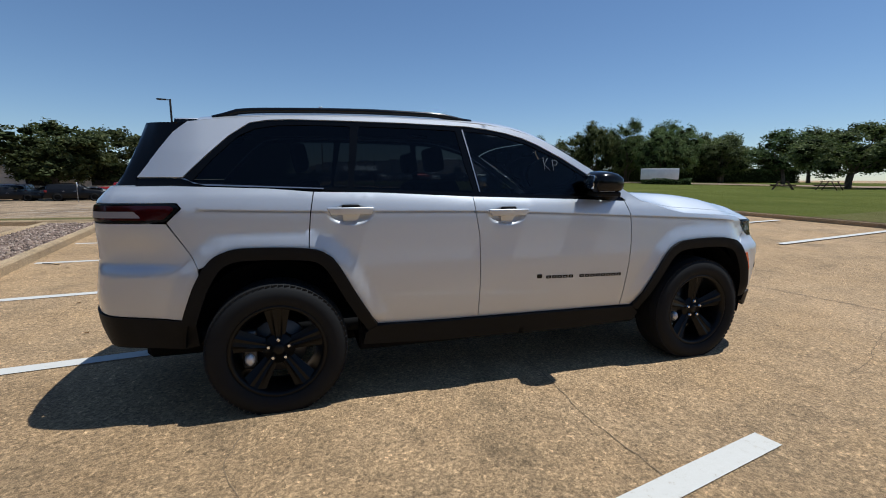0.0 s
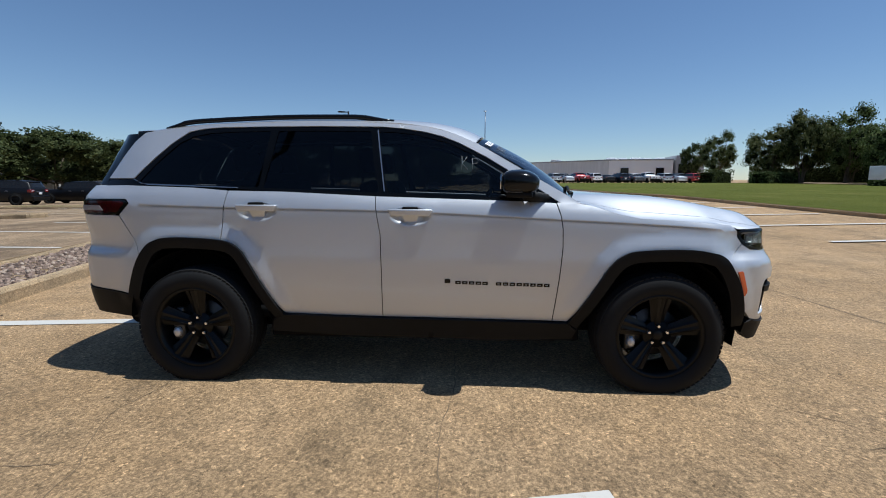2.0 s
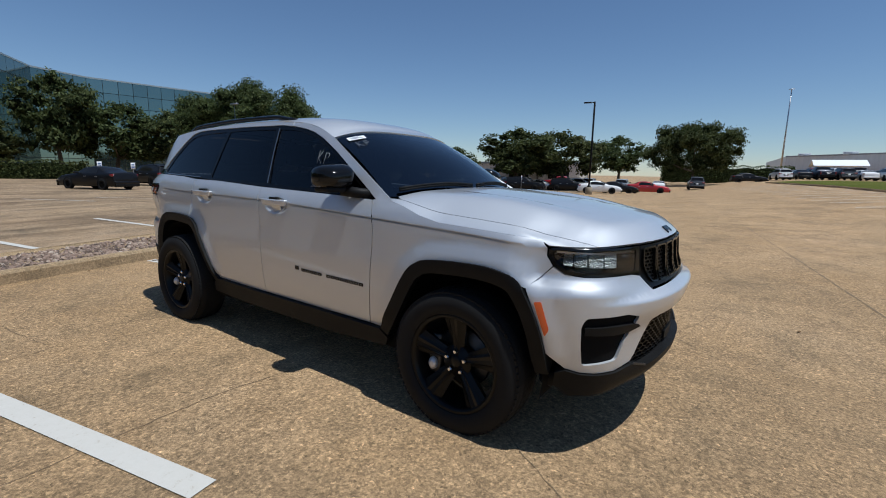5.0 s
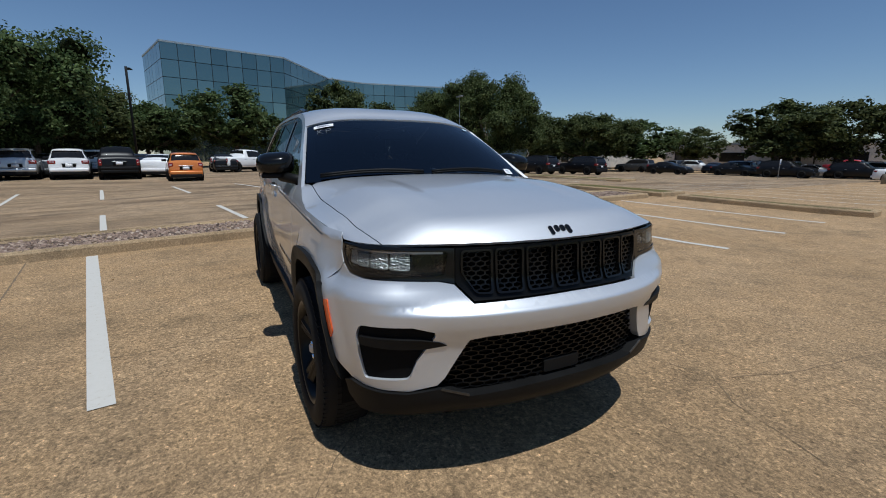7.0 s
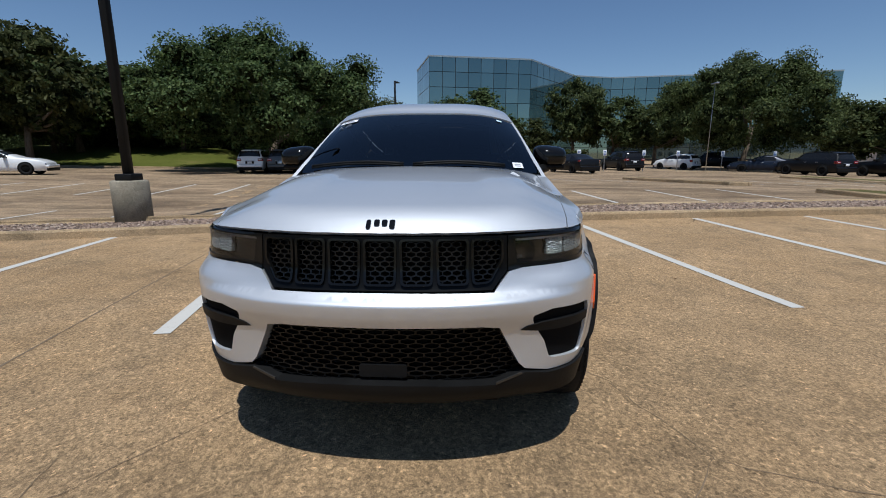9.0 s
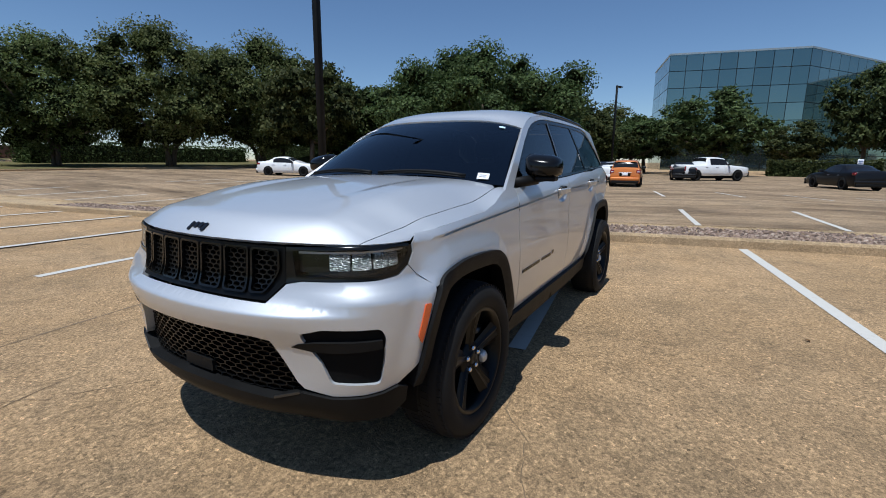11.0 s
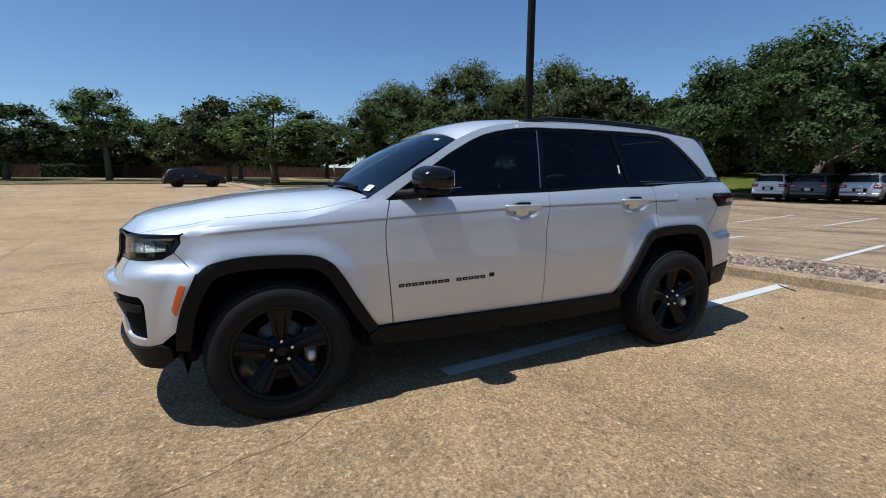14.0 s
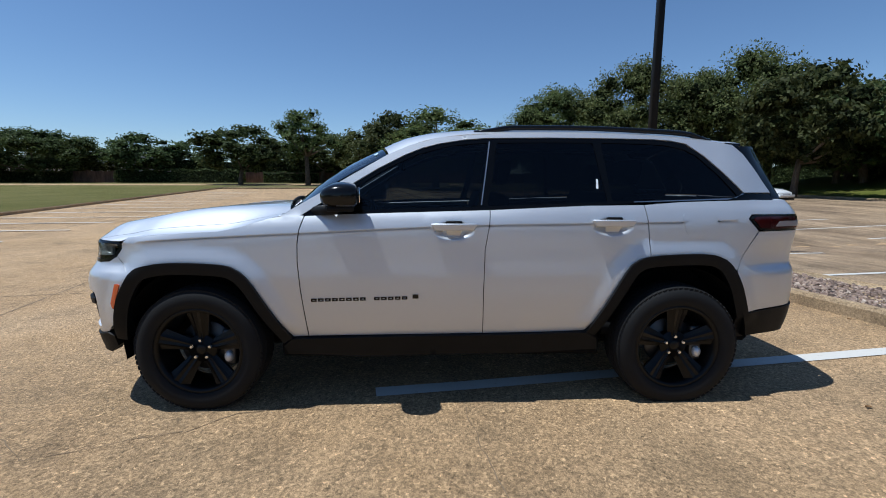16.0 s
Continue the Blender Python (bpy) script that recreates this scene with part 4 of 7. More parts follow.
for q in slots:
    honeycomb("slot_mesh", q, 0.040, 0.0245, 0.17, 0.014, M_MESH, grille, -0.006)
low_loop = [(0.0, 0.70), (0.40, 0.696), (0.475, 0.684), (0.578, 0.515), (0.60, 0.48), (0.48, 0.44), (0.2, 0.452), (0.0, 0.455)]
low_full = low_loop + [(-a, b) for a, b in low_loop[::-1] if a > 1e-6]
lg = honeycomb("lower_grille", low_full, 0.066, 0.027, 0.14, 0.02, M_MESH, suv, -0.035)
tagged(lg, "black honeycomb lower grille")
surf_panel("lower_grille_backing", sskin, low_full, M_DARK, suv, lift=-0.075, lip=0, step=0.06)
surf_panel("grille_backing", sskin, gl_loop, M_DARK, suv, lift=-0.06, lip=0, step=0.06)
surf_panel("plate_cover", sskin, fillet([(-0.10, 0.522), (0.10, 0.522), (0.10, 0.468), (-0.10, 0.468)], 0.01), M_CLAD, lg, lift=-0.024, lip=0.02, step=0.04)

chin_top = [(0.0, 0.452), (0.2, 0.449), (0.475, 0.436), (0.60, 0.474), (0.72, 0.457), (0.85, 0.461), (0.93, 0.469), (1.0, 0.486)]
chin_low = [(1.05, 0.47), (1.055, 0.40), (0.98, 0.352), (0.7, 0.350), (0.4, 0.358), (0.0, 0.362)]
chin = [(-a, b) for a, b in chin_top[::-1] if a > 0] + chin_top + chin_low + [(-a, b) for a, b in chin_low[::-1] if a > 0]
ch = surf_panel("lower_front_bumper", sskin, chin, M_CLAD, suv, lift=0.012, lip=0.06, step=0.04, label="textured black lower bumper")
for sg in (1, -1):
    surf_panel("chin_trim", sskin, [(sg * 0.47, 0.437), (sg * 0.59, 0.470), (sg * 0.585, 0.478), (sg * 0.47, 0.447)], M_DISC, ch, lift=0.014, lip=0.006, step=0.02)
    # intake pocket and its winglet
    surf_panel("intake_pocket", sskin, [(sg * a, b) for a, b in fog], M_DARK, suv, lift=-0.014, lip=0, step=0.04)
    wl2 = [(sg * a, b) for a, b in ((0.925, 0.694), (0.925, 0.660), (0.75, 0.650), (0.655, 0.650), (0.568, 0.663), (0.60, 0.680), (0.66, 0.690), (0.78, 0.694))]
    surf_panel("intake_winglet", sskin, wl2, M_CLAD, suv, lift=0.004, lip=0.05, step=0.03)
    # headlamp
    lamp_loop = [(0.532, 0.897), (0.60, 0.909), (0.80, 0.915), (0.93, 0.917), (1.033, 0.926), (1.089, 0.956), (1.124, 1.000), (1.120, 1.030), (1.10, 1.040), (0.95, 1.044), (0.80, 1.042), (0.532, 1.034)]
    lamp_loop = [(sg * a, b) for a, b in lamp_loop]
    hl = surf_panel("headlamp", sskin, lamp_loop, M_GLOSSBLK, suv, lift=-0.050, lip=0, step=0.05, label="headlamp in a gloss black housing")
    lens = [(sg * a, b) for a, b in ((0.575, 0.922), (0.80, 0.930), (0.93, 0.932), (1.022, 0.941), (1.070, 0.966), (1.102, 1.005), (1.095, 1.026), (0.95, 1.030), (0.80, 1.028), (0.560, 1.020))]
    surf_panel("lamp_bezel", sskin, lamp_loop, M_GLOSSBLK, hl, holes=[fillet(lens, 0.012)], lift=-0.002, lip=0.045, step=0.03)
    pane = surf_panel("lens", sskin, fillet(lens, 0.012), M_LENS, hl, lift=-0.005, lip=0, step=0.05)
    pane.visible_shadow = False
    # chrome bowls in the outer half, smoked inner blade
    for k, (a0, a1) in enumerate(((0.715, 0.805), (0.815, 0.905), (0.915, 0.985), (0.992, 1.046))):
        z0, z1 = 0.948 + 0.004 * k, 1.014
        bowl = surf_panel("led_reflector", sskin, fillet([(sg * a0, z0), (sg * a1, z0 + 0.004), (sg * a1, z1), (sg * a0, z1)], 0.010), M_LED, hl, lift=-0.012, lip=0.018, step=0.012)
        pane = surf_panel("led_lens", sskin, fillet([(sg * (a0 + 0.012), z0 + 0.020), (sg * (a1 - 0.012), z0 + 0.023), (sg * (a1 - 0.012), z1 - 0.016), (sg * (a0 + 0.012), z1 - 0.016)], 0.008), M_LENS, bowl, lift=-0.008, lip=0.004, step=0.02)
        pane.visible_shadow = False
    surf_panel("lamp_inner_panel", sskin, [(sg * 0.58, 0.938), (sg * 0.705, 0.942), (sg * 0.705, 1.010), (sg * 0.57, 1.006)], M_SMOKED, hl, lift=-0.030, lip=0.01, step=0.04)
    surf_panel("light_blade", sskin, [(sg * 0.58, 1.018), (sg * 1.085, 1.024), (sg * 1.085, 1.016), (sg * 0.58, 1.010)], M_STEEL, hl, lift=-0.018, lip=0.015, step=0.04)
    # amber side reflector
    mk = [(s_of_x(x), z) for x, z in ((1.914, 0.796), (1.945, 0.80), (1.985, 0.675), (1.968, 0.642))]
    surf_panel("side_marker", skin, fillet(mk, 0.008), M_AMBER, suv, lift=0.006, lip=0.012, mirror=sg < 0, step=0.02, label="amber side reflector")

# ---- black cladding round the arches and along the sills ----
def inner_arch(arch, w=0.066):
    cx = sum(p[0] for p in arch) / len(arch)
    out = []
    for i, p in enumerate(arch):
        a, b = arch[max(i - 1, 0)], arch[min(i + 1, len(arch) - 1)]
        t = Vector((b[0] - a[0], b[1] - a[1])).normalized()
        n = Vector((-t.y, t.x))
        if n.dot(Vector((cx - p[0], 0.38 - p[1]))) < 0:
            n = -n
        out.append((p[0] + n.x * w, p[1] + n.y * w))
    return out


def smooth_line(pts, k=4):
    ext = [pts[0]] + pts + [pts[-1]]
    out = []
    for i in range(1, len(ext) - 2):
        p0, p1, p2, p3 = ext[i - 1:i + 3]
        for j in range(k):
            t = j / k
            out.append(tuple(0.5 * (2 * p1[c] + (p2[c] - p0[c]) * t + (2 * p0[c] - 5 * p1[c] + 4 * p2[c] - p3[c]) * t * t + (3 * p1[c] - p0[c] - 3 * p2[c] + p3[c]) * t ** 3) for c in (0, 1)))
    return out + [pts[-1]]


AF, AR = smooth_line(ARCH_F), smooth_line(ARCH_R)
IF, IR = inner_arch(AF), inner_arch(AR)
for mir, side in SIDES:
    surf_panel("front_arch_trim", skin, xz(AF + IF[::-1]), M_CLAD, suv, lift=0.021, lip=0.09, step=0.03, mirror=mir, label="black wheel-arch cladding")
    surf_panel("rear_arch_trim", skin, xz(AR + IR[::-1]), M_CLAD, suv, lift=0.021, lip=0.09, step=0.03, mirror=mir, label="black wheel-arch cladding")
    sill = [(-0.915, 0.475), (-0.60, 0.464), (FD_REAR, 0.459), (0.3, 0.456), (0.93, 0.448), (0.985, 0.40), (0.96, 0.345), (0.5, 0.318), (-0.5, 0.330), (-1.0, 0.352), (-0.985, 0.43)]
    surf_panel("sill_cladding", skin, xz(sill), M_CLAD, suv, lift=0.026, lip=0.06, step=0.04, mirror=mir, label="black sill cladding")
    # tail lamp, rear bumper skin and lower bumper
    tl = [(s_of_x(-1.962), 1.212), (s_of_x(-1.939), 1.188), (s_of_x(-2.012), 1.118), (s_of_x(-2.15), 1.113), (S_END - 0.55, 1.120), (S_END - 0.55, 1.205), (s_of_x(-2.15), 1.212)]
    lampr = surf_panel("tail_lamp", skin, fillet(tl, 0.015), M_GLOSSBLK, suv, lift=0.003, lip=0.02, step=0.03, mirror=mir, label="smoked red tail lamp in a black surround")
    red = [(s_of_x(-1.985), 1.200), (s_of_x(-1.968), 1.184), (s_of_x(-2.022), 1.129), (s_of_x(-2.15), 1.125), (S_END - 0.57, 1.130), (S_END - 0.57, 1.196), (s_of_x(-2.15), 1.202)]
    surf_panel("red_lens", skin, fillet(red, 0.012), M_RED, lampr, lift=0.006, lip=0.006, step=0.03, mirror=mir, label="deep red lens")
    surf_panel("lamp_insert", skin, fillet([(s_of_x(-2.165), 1.172), (s_of_x(-2.13), 1.138), (S_END - 0.66, 1.138), (S_END - 0.66, 1.170)], 0.010), M_SMOKE, lampr, lift=0.008, lip=0.004, step=0.03, mirror=mir)
    rb = xz([(-2.014, 1.106), (-1.900, 0.93), (-1.870, 0.865), (-1.868, 0.80), (-1.915, 0.68), (-1.945, 0.585), (-2.15, 0.602)]) + [(S_END - 0.30, 0.625), (S_END, 0.63), (S_END, 0.86), (S_END - 0.45, 0.875), (S_END - 0.62, 0.90), (S_END - 0.60, 1.108), (s_of_x(-2.1), 1.108)]
    surf_panel("rear_bumper", skin, rb, M_SILVER, suv, step=0.03, mirror=mir, lip=0.01)
    lb = xz([(-1.905, 0.560), (-1.95, 0.580), (-2.15, 0.597)]) + [(S_END - 0.30, 0.620), (S_END, 0.625), (S_END, 0.44), (S_END - 0.4, 0.43)] + xz([(-2.12, 0.425), (-1.97, 0.412), (-1.90, 0.425)])
    surf_panel("lower_rear_bumper", skin, lb, M_CLAD, suv, lift=0.01, lip=0.05, step=0.04, mirror=mir)
tg = [(S_END - 0.59, 0.905), (S_END - 0.44, 0.882), (S_END, 0.868), (S_END, 1.30), (S_END - 0.50, 1.305), (S_END - 0.53, 1.22), (S_END - 0.53, 1.11), (S_END - 0.59, 1.10)]
for mir, side in SIDES:
    surf_panel("tailgate", skin, tg, M_SILVER, suv, step=0.04, mirror=mir, lip=0.004)
    rw = [(S_END, 1.306), (S_END - 0.50, 1.312), (s_of_x(-2.20), 1.312), (s_of_x(-2.205), 1.345), (s_of_x(-2.135), 1.452), (s_of_x(-2.015), 1.605), (s_of_x(-1.95), 1.655), (S_END, 1.67)]
    surf_panel("rear_screen", skin, rw, M_PILLAR, suv, step=0.05, mirror=mir, lip=0.0, lift=-0.004)

# roof spoiler, rails
bm = bmesh.new()
prof = [(-1.80, -0.004), (-1.92, 0.0), (-2.03, -0.004), (-2.06, -0.016), (-2.05, -0.036), (-1.96, -0.05), (-1.83, -0.04)]
rows = []
for k in range(13):
    q = -1 + k / 6
    y = 0.60 * q
    base = 1.725 - 0.05 * abs(q) ** 2.4
    rows.append([bm.verts.new((max(x, -2.035) + 0.06 * abs(q) ** 3, y, base + dz)) for x, dz in prof])
for a, b in zip(rows, rows[1:]):
    for i in range(len(prof)):
        j = (i + 1) % len(prof)
        bm.faces.new((a[i], a[j], b[j], b[i])).material_index = 0 if i < 2 else 1
for r in (rows[0], rows[-1]):
    bm.faces.new(r).material_index = 1
part("roof_spoiler", bm, [M_SILVER, M_GLOSSBLK], suv, "silver roof spoiler with a black lower lip")
for mir, side in SIDES:
    sg = 1 if mir else -1
    bm = bmesh.new()
    pts, rr = [], []
    for k in range(25):
        t = k / 24
        x = -1.79 + 1.58 * t
        lift = 0.030 * min(1, smooth01(t / 0.10), smooth01((1 - t) / 0.16) + 0.0)
        _, yy, zz = roof_fn(x, 0.90)
        pts.append((x, sg * yy, zz - 0.008 + lift))
    tube(bm, pts, 0.017, 8)
    part("roof_rail", bm, M_GLOSSBLK, suv, "black roof rail")

# door mirrors
for mir, side in SIDES:
    sg = 1 if mir else -1
    seatm = Matrix.Translation((0.605, sg * 0.93, 1.328)) @ Matrix.Rotation(sg * 0.16, 4, "Z")
    bm = bmesh.new()
    bmesh.ops.create_uvsphere(bm, u_segments=32, v_segments=20, radius=1)
    for v in bm.verts:
        c = Vector([math.copysign(abs(q) ** 0.58, q) for q in v.co])
        x, y, z = c.x * 0.112, c.y * 0.116, c.z * (0.074 if c.z > 0 else 0.070)
        if c.x > 0:
            y *= 1 - 0.20 * c.x
            z *= 1 - (0.42 if c.z > 0 else 0.12) * c.x ** 1.6
        z -= 0.010 * sg * c.y * (1 if c.z > 0 else 0.3)
        v.co = (x, y, z)
    bmesh.ops.transform(bm, matrix=seatm, verts=bm.verts)
    mirr = part("door_mirror", bm, M_GLOSSBLK, suv, "gloss black door mirror")
    bm = bmesh.new()
    box(bm, -0.080, 0.075, -0.085, 0.085, -0.090, -0.060, 0.013, seatm, seg=3)
    part("mirror_base", bm, M_CLAD, mirr, "matt black mirror underside")
    bm = bmesh.new()
    tube(bm, [(0.80, sg * 0.79, 1.228), (0.72, sg * 0.845, 1.236), (0.64, sg * 0.90, 1.250)], [0.030, 0.032, 0.034], 12)
    part("mirror_arm", bm, M_CLAD, mirr)
    bm = bmesh.new()
    box(bm, -0.085, 0.02, sg * 0.098, sg * 0.103, -0.058, -0.054, 0.002, seatm, seg=1)
    part("mirror_trim", bm, M_STEEL, mirr)
    bm = bmesh.new()
    box(bm, -0.1135, -0.108, -0.070, 0.070, -0.040, 0.046, 0.001, seatm, seg=1)
    part("mirror_glass", bm, M_CHROME, mirr)

# wipers and cowl
bm = bmesh.new()
cw = [[], []]
for k in range(17):
    y = -0.80 + 0.1 * k
    cw[0].append(bm.verts.new((cowl_x(y) + 0.012, y, hood_z(cowl_x(y) + 0.012, y) - 0.022)))
    cw[1].append(bm.verts.new((cowl_x(y) - 0.07, y, 1.232 - 0.018 * (y / 0.8) ** 2)))
for i in range(16):
    bm.faces.new((cw[0][i], cw[0][i + 1], cw[1][i + 1], cw[1][i]))
part("cowl_panel", bm, M_CLAD, suv)
for y0, y1 in ((-0.08, -0.72), (0.58, -0.02)):
    bm = bmesh.new()
    pts = []
    for k in range(9):
        t = k / 8
        y = y0 + (y1 - y0) * t
        p = Vector(shield_fn(0.055 + 0.03 * math.sin(math.pi * t), y / 0.80))
        pts.append(p + Vector((0.012, 0, 0.018)))
    tube(bm, pts, [0.010] * 4 + [0.008] * 5, 6)
    tube(bm, [p + Vector((0.004, 0, -0.012)) for p in pts], 0.007, 6)
    part("wiper", bm, M_CLAD, suv, "black wiper resting at the cowl")


# ---- stickers, chalk and lettering bars ----
def patch_on(name, fn, a0, a1, b0, b1, material, lift, parent, label=""):
    return surf_panel(name, fn, [(a0, b0), (a1, b0), (a1, b1), (a0, b1)], material, parent, lift=lift, lip=0, step=0.05, label=label)


st = patch_on("window_sticker", shield_fn, 0.885, 0.945, -0.93, -0.74, M_PAPER, 0.003, suv, "white paper sticker")
for k in range(3):
    patch_on("text_bar", shield_fn, 0.90 + 0.013 * k, 0.906 + 0.013 * k, -0.90, -0.77 - 0.02 * k, M_INK, 0.0045, st)
st = patch_on("window_sticker", shield_fn, 0.055, 0.13, 0.80, 0.885, M_PAPER, 0.003, suv, "white paper label at the windshield's foot")
for k in range(2):
    patch_on("text_bar", shield_fn, 0.075 + 0.022 * k, 0.084 + 0.022 * k, 0.815, 0.865, M_INK, 0.0045, st)
patch_on("window_sticker", shield_fn, 0.905, 0.94, 0.80, 0.86, mat("pale_blue_sticker", (0.55, 0.72, 0.78), 0.5), 0.003, suv, "small pale blue sticker")


def strokes(name, fn, lines, parent, r=0.0016, lift=0.005):
    bm = bmesh.new()
    for ln in lines:
        tube(bm, [Vector(fn(a, b)) + Vector((0.004, -0.004 if fn is skin else 0, 0.004)) for a, b in ln], r, 5)
    part(name, bm, M_CHALK, parent, "hand-drawn white chalk letters")


def k_lines(a, b, w, h):
    return [[(a, b), (a + 0.05 * w, b - h * 0.5), (a, b - h)], [(a + w * 0.75, b - 0.05 * h), (a + 0.05 * w, b - h * 0.55), (a + w * 0.85, b - h)]]


def p_lines(a, b, w, h):
    return [[(a, b), (a, b - h)], [(a, b), (a + w * 0.7, b - 0.05 * h), (a + w * 0.85, b - 0.25 * h), (a + w * 0.6, b - 0.48 * h), (a, b - 0.5 * h)]]


sx = s_of_x(0.29)
strokes("chalk_letters", skin, k_lines(sx + 0.045, 1.49, -0.045, 0.085) + p_lines(sx - 0.022, 1.475, -0.045, 0.07), suv)
swap = lambda lines: [[(p[1], p[0]) for p in ln] for ln in lines]
strokes("chalk_letters", shield_fn, swap(k_lines(-0.90, 0.84, 0.055, 0.085) + p_lines(-0.82, 0.835, 0.055, 0.08)), suv)
LETTERS = [1, 1, 1, 1, 1, 0, 1, 1, 1, 1, 1, 1, 1, 1]
for mir, side in SIDES:
    d = [o for o in suv.children if o.name.startswith("front_door")][1 if mir else 0]
    surf_panel("badge_flag", skin, xz([(0.150, 0.697), (0.186, 0.697), (0.186, 0.723), (0.150, 0.723)]), M_GLOSSBLK, d, lift=0.004, lip=0.004, mirror=mir, step=0.03)
    for k, on in enumerate(LETTERS):
        if not on:
            continue
        xa = 0.218 + k * 0.0425
        za = 0.700 - 0.019 * (xa - 0.2)
        surf_panel("badge_bar", skin, xz([(xa, za - 0.008), (xa + 0.034, za - 0.008), (xa + 0.034, za + 0.012), (xa, za + 0.012)]), M_GLOSSBLK, d, lift=0.004, lip=0.004, mirror=mir, step=0.04,
                   holes=[[(s_of_x(xa + 0.009), za - 0.002), (s_of_x(xa + 0.025), za - 0.002), (s_of_x(xa + 0.025), za + 0.004), (s_of_x(xa + 0.009), za + 0.004)]])
hood = [o for o in suv.children if o.name.startswith("bonnet")][0]
for k, (w, h) in enumerate(((0.018, 0.026), (0.022, 0.018), (0.022, 0.018), (0.022, 0.025))):
    y0 = -0.058 + k * 0.030
    surf_panel("emblem_bar", hood_fn, fillet([(2.268, y0), (2.268 + h * 1.4, y0), (2.268 + h * 1.4, y0 + w), (2.268, y0 + w)], 0.008), M_GLOSSBLK, hood, lift=0.006, lip=0.006, step=0.03)

surf_panel("window_sticker", skin, xz([(-0.985, 1.375), (-0.970, 1.375), (-0.975, 1.435), (-0.988, 1.435)]), M_PAPER, suv, lift=-0.008, lip=0, mirror=True, step=0.03, label="small white strip sticker")

# fuel flap on the left quarter
flap = xz([(-1.495, 1.200), (-1.515, 1.220), (-1.705, 1.226), (-1.735, 1.205), (-1.752, 1.10), (-1.732, 1.076), (-1.57, 1.072), (-1.53, 1.09)])
ff = surf_panel("fuel_flap", skin, fillet(flap, 0.02), M_SILVER, suv, lift=0.0015, lip=0.004, mirror=True, step=0.03)

# ---- wheels ----
def make_wheel():
    w = new("wheel")
    R, T = 0.388, 0.128
    bm = bmesh.new()
    prof = [(0.262, -T * 0.82), (0.275, -T * 0.98), (0.32, -T * 1.04), (0.355, -T * 0.97), (0.378, -T * 0.82), (R, -T * 0.58), (R + 0.001, 0.0), (R, T * 0.58), (0.378, T * 0.82), (0.355, T * 0.97), (0.32, T * 1.04), (0.275, T * 0.98), (0.262, T * 0.82)]
    lathe(bm, prof, 64, Matrix.Rotation(math.pi / 2, 4, "X"), closed=True)
    tyre = part("tyre", bm, M_RUBBER, w, "black road tyre")
    bm = bmesh.new()
    n = 72
    for i in range(n):
        a = 2 * math.pi * i / n
        for y0, y1, tw in ((-0.112, -0.064, 0.06), (-0.054, -0.018, -0.05), (-0.012, 0.012, 0.03), (0.018, 0.054, 0.05), (0.064, 0.112, -0.06)):
            b = a + tw * 0.4
            rr = R - 0.0025 if abs(y0 + y1) < 0.12 else R - 0.0115
            m = Matrix.Rotation(-b, 4, "Y") @ Matrix.Translation((rr, (y0 + y1) / 2, 0)) @ Matrix.Rotation(tw * 3, 4, "X")
            r = bmesh.ops.create_cube(bm, size=1, matrix=m @ Matrix.Diagonal((0.010, y1 - y0, 0.026, 1)))
    part("tread", bm, M_RUBBER, tyre, smooth=False)
    # rim barrel; the outer face looks along -y
    bm = bmesh.new()
    prof = [(0.268, -0.112), (0.258, -0.118), (0.246, -0.110), (0.238, -0.085), (0.222, -0.02), (0.215, 0.06), (0.24, 0.11), (0.262, 0.115)]
    lathe(bm, prof, 64, Matrix.Rotation(-math.pi / 2, 4, "X"))
    part("rim", bm, M_WHEEL, w, "black alloy rim")
    bm = bmesh.new()
    lathe(bm, [(0.0, 0.0), (0.155, 0.0), (0.16, 0.006), (0.16, 0.02), (0.08, 0.022), (0.08, 0.06), (0, 0.06)], 40, Matrix.Translation((0, 0.005, 0)) @ Matrix.Rotation(-math.pi / 2, 4, "X"))
    part("brake_disc", bm, M_DISC, w, "dark brake disc")
    # five broad spokes with a central crease
    for k in range(5):
        bm = bmesh.new()
        a = 2 * math.pi * k / 5 + math.pi / 2
        secs = []
        for t in np.linspace(0, 1, 7):
            r = 0.045 + 0.205 * t
            wd = 0.034 + 0.040 * t ** 1.3
            y = -0.058 - 0.040 * t ** 1.2
            secs.append([(r, y + 0.012, -wd), (r, y + 0.002, -wd * 0.55), (r, y - 0.008, -wd * 0.32), (r, y - 0.002, 0.0), (r, y - 0.008, wd * 0.32), (r, y + 0.002, wd * 0.55), (r, y + 0.012, wd), (r, y + 0.045, wd * 0.85), (r, y + 0.045, -wd * 0.85)])
        rings = [[bm.verts.new(p) for p in s] for s in secs]
        for p, q in zip(rings, rings[1:]):
            for i in range(9):
                j = (i + 1) % 9
                bm.faces.new((p[i], p[j], q[j], q[i]))
        bm.faces.new(rings[0])
        bm.faces.new(rings[-1])
        bmesh.ops.transform(bm, matrix=Matrix.Rotation(-a, 4, "Y"), verts=bm.verts)
        part("spoke", bm, M_WHEEL, w, smooth=False)
    bm = bmesh.new()
    lathe(bm, [(0.0, 0.078), (0.028, 0.078), (0.033, 0.072), (0.034, 0.066), (0.085, 0.060), (0.09, 0.05), (0.09, 0.02)], 36, Matrix.Rotation(math.pi / 2, 4, "X"))
    part("hub", bm, M_WHEEL, w)
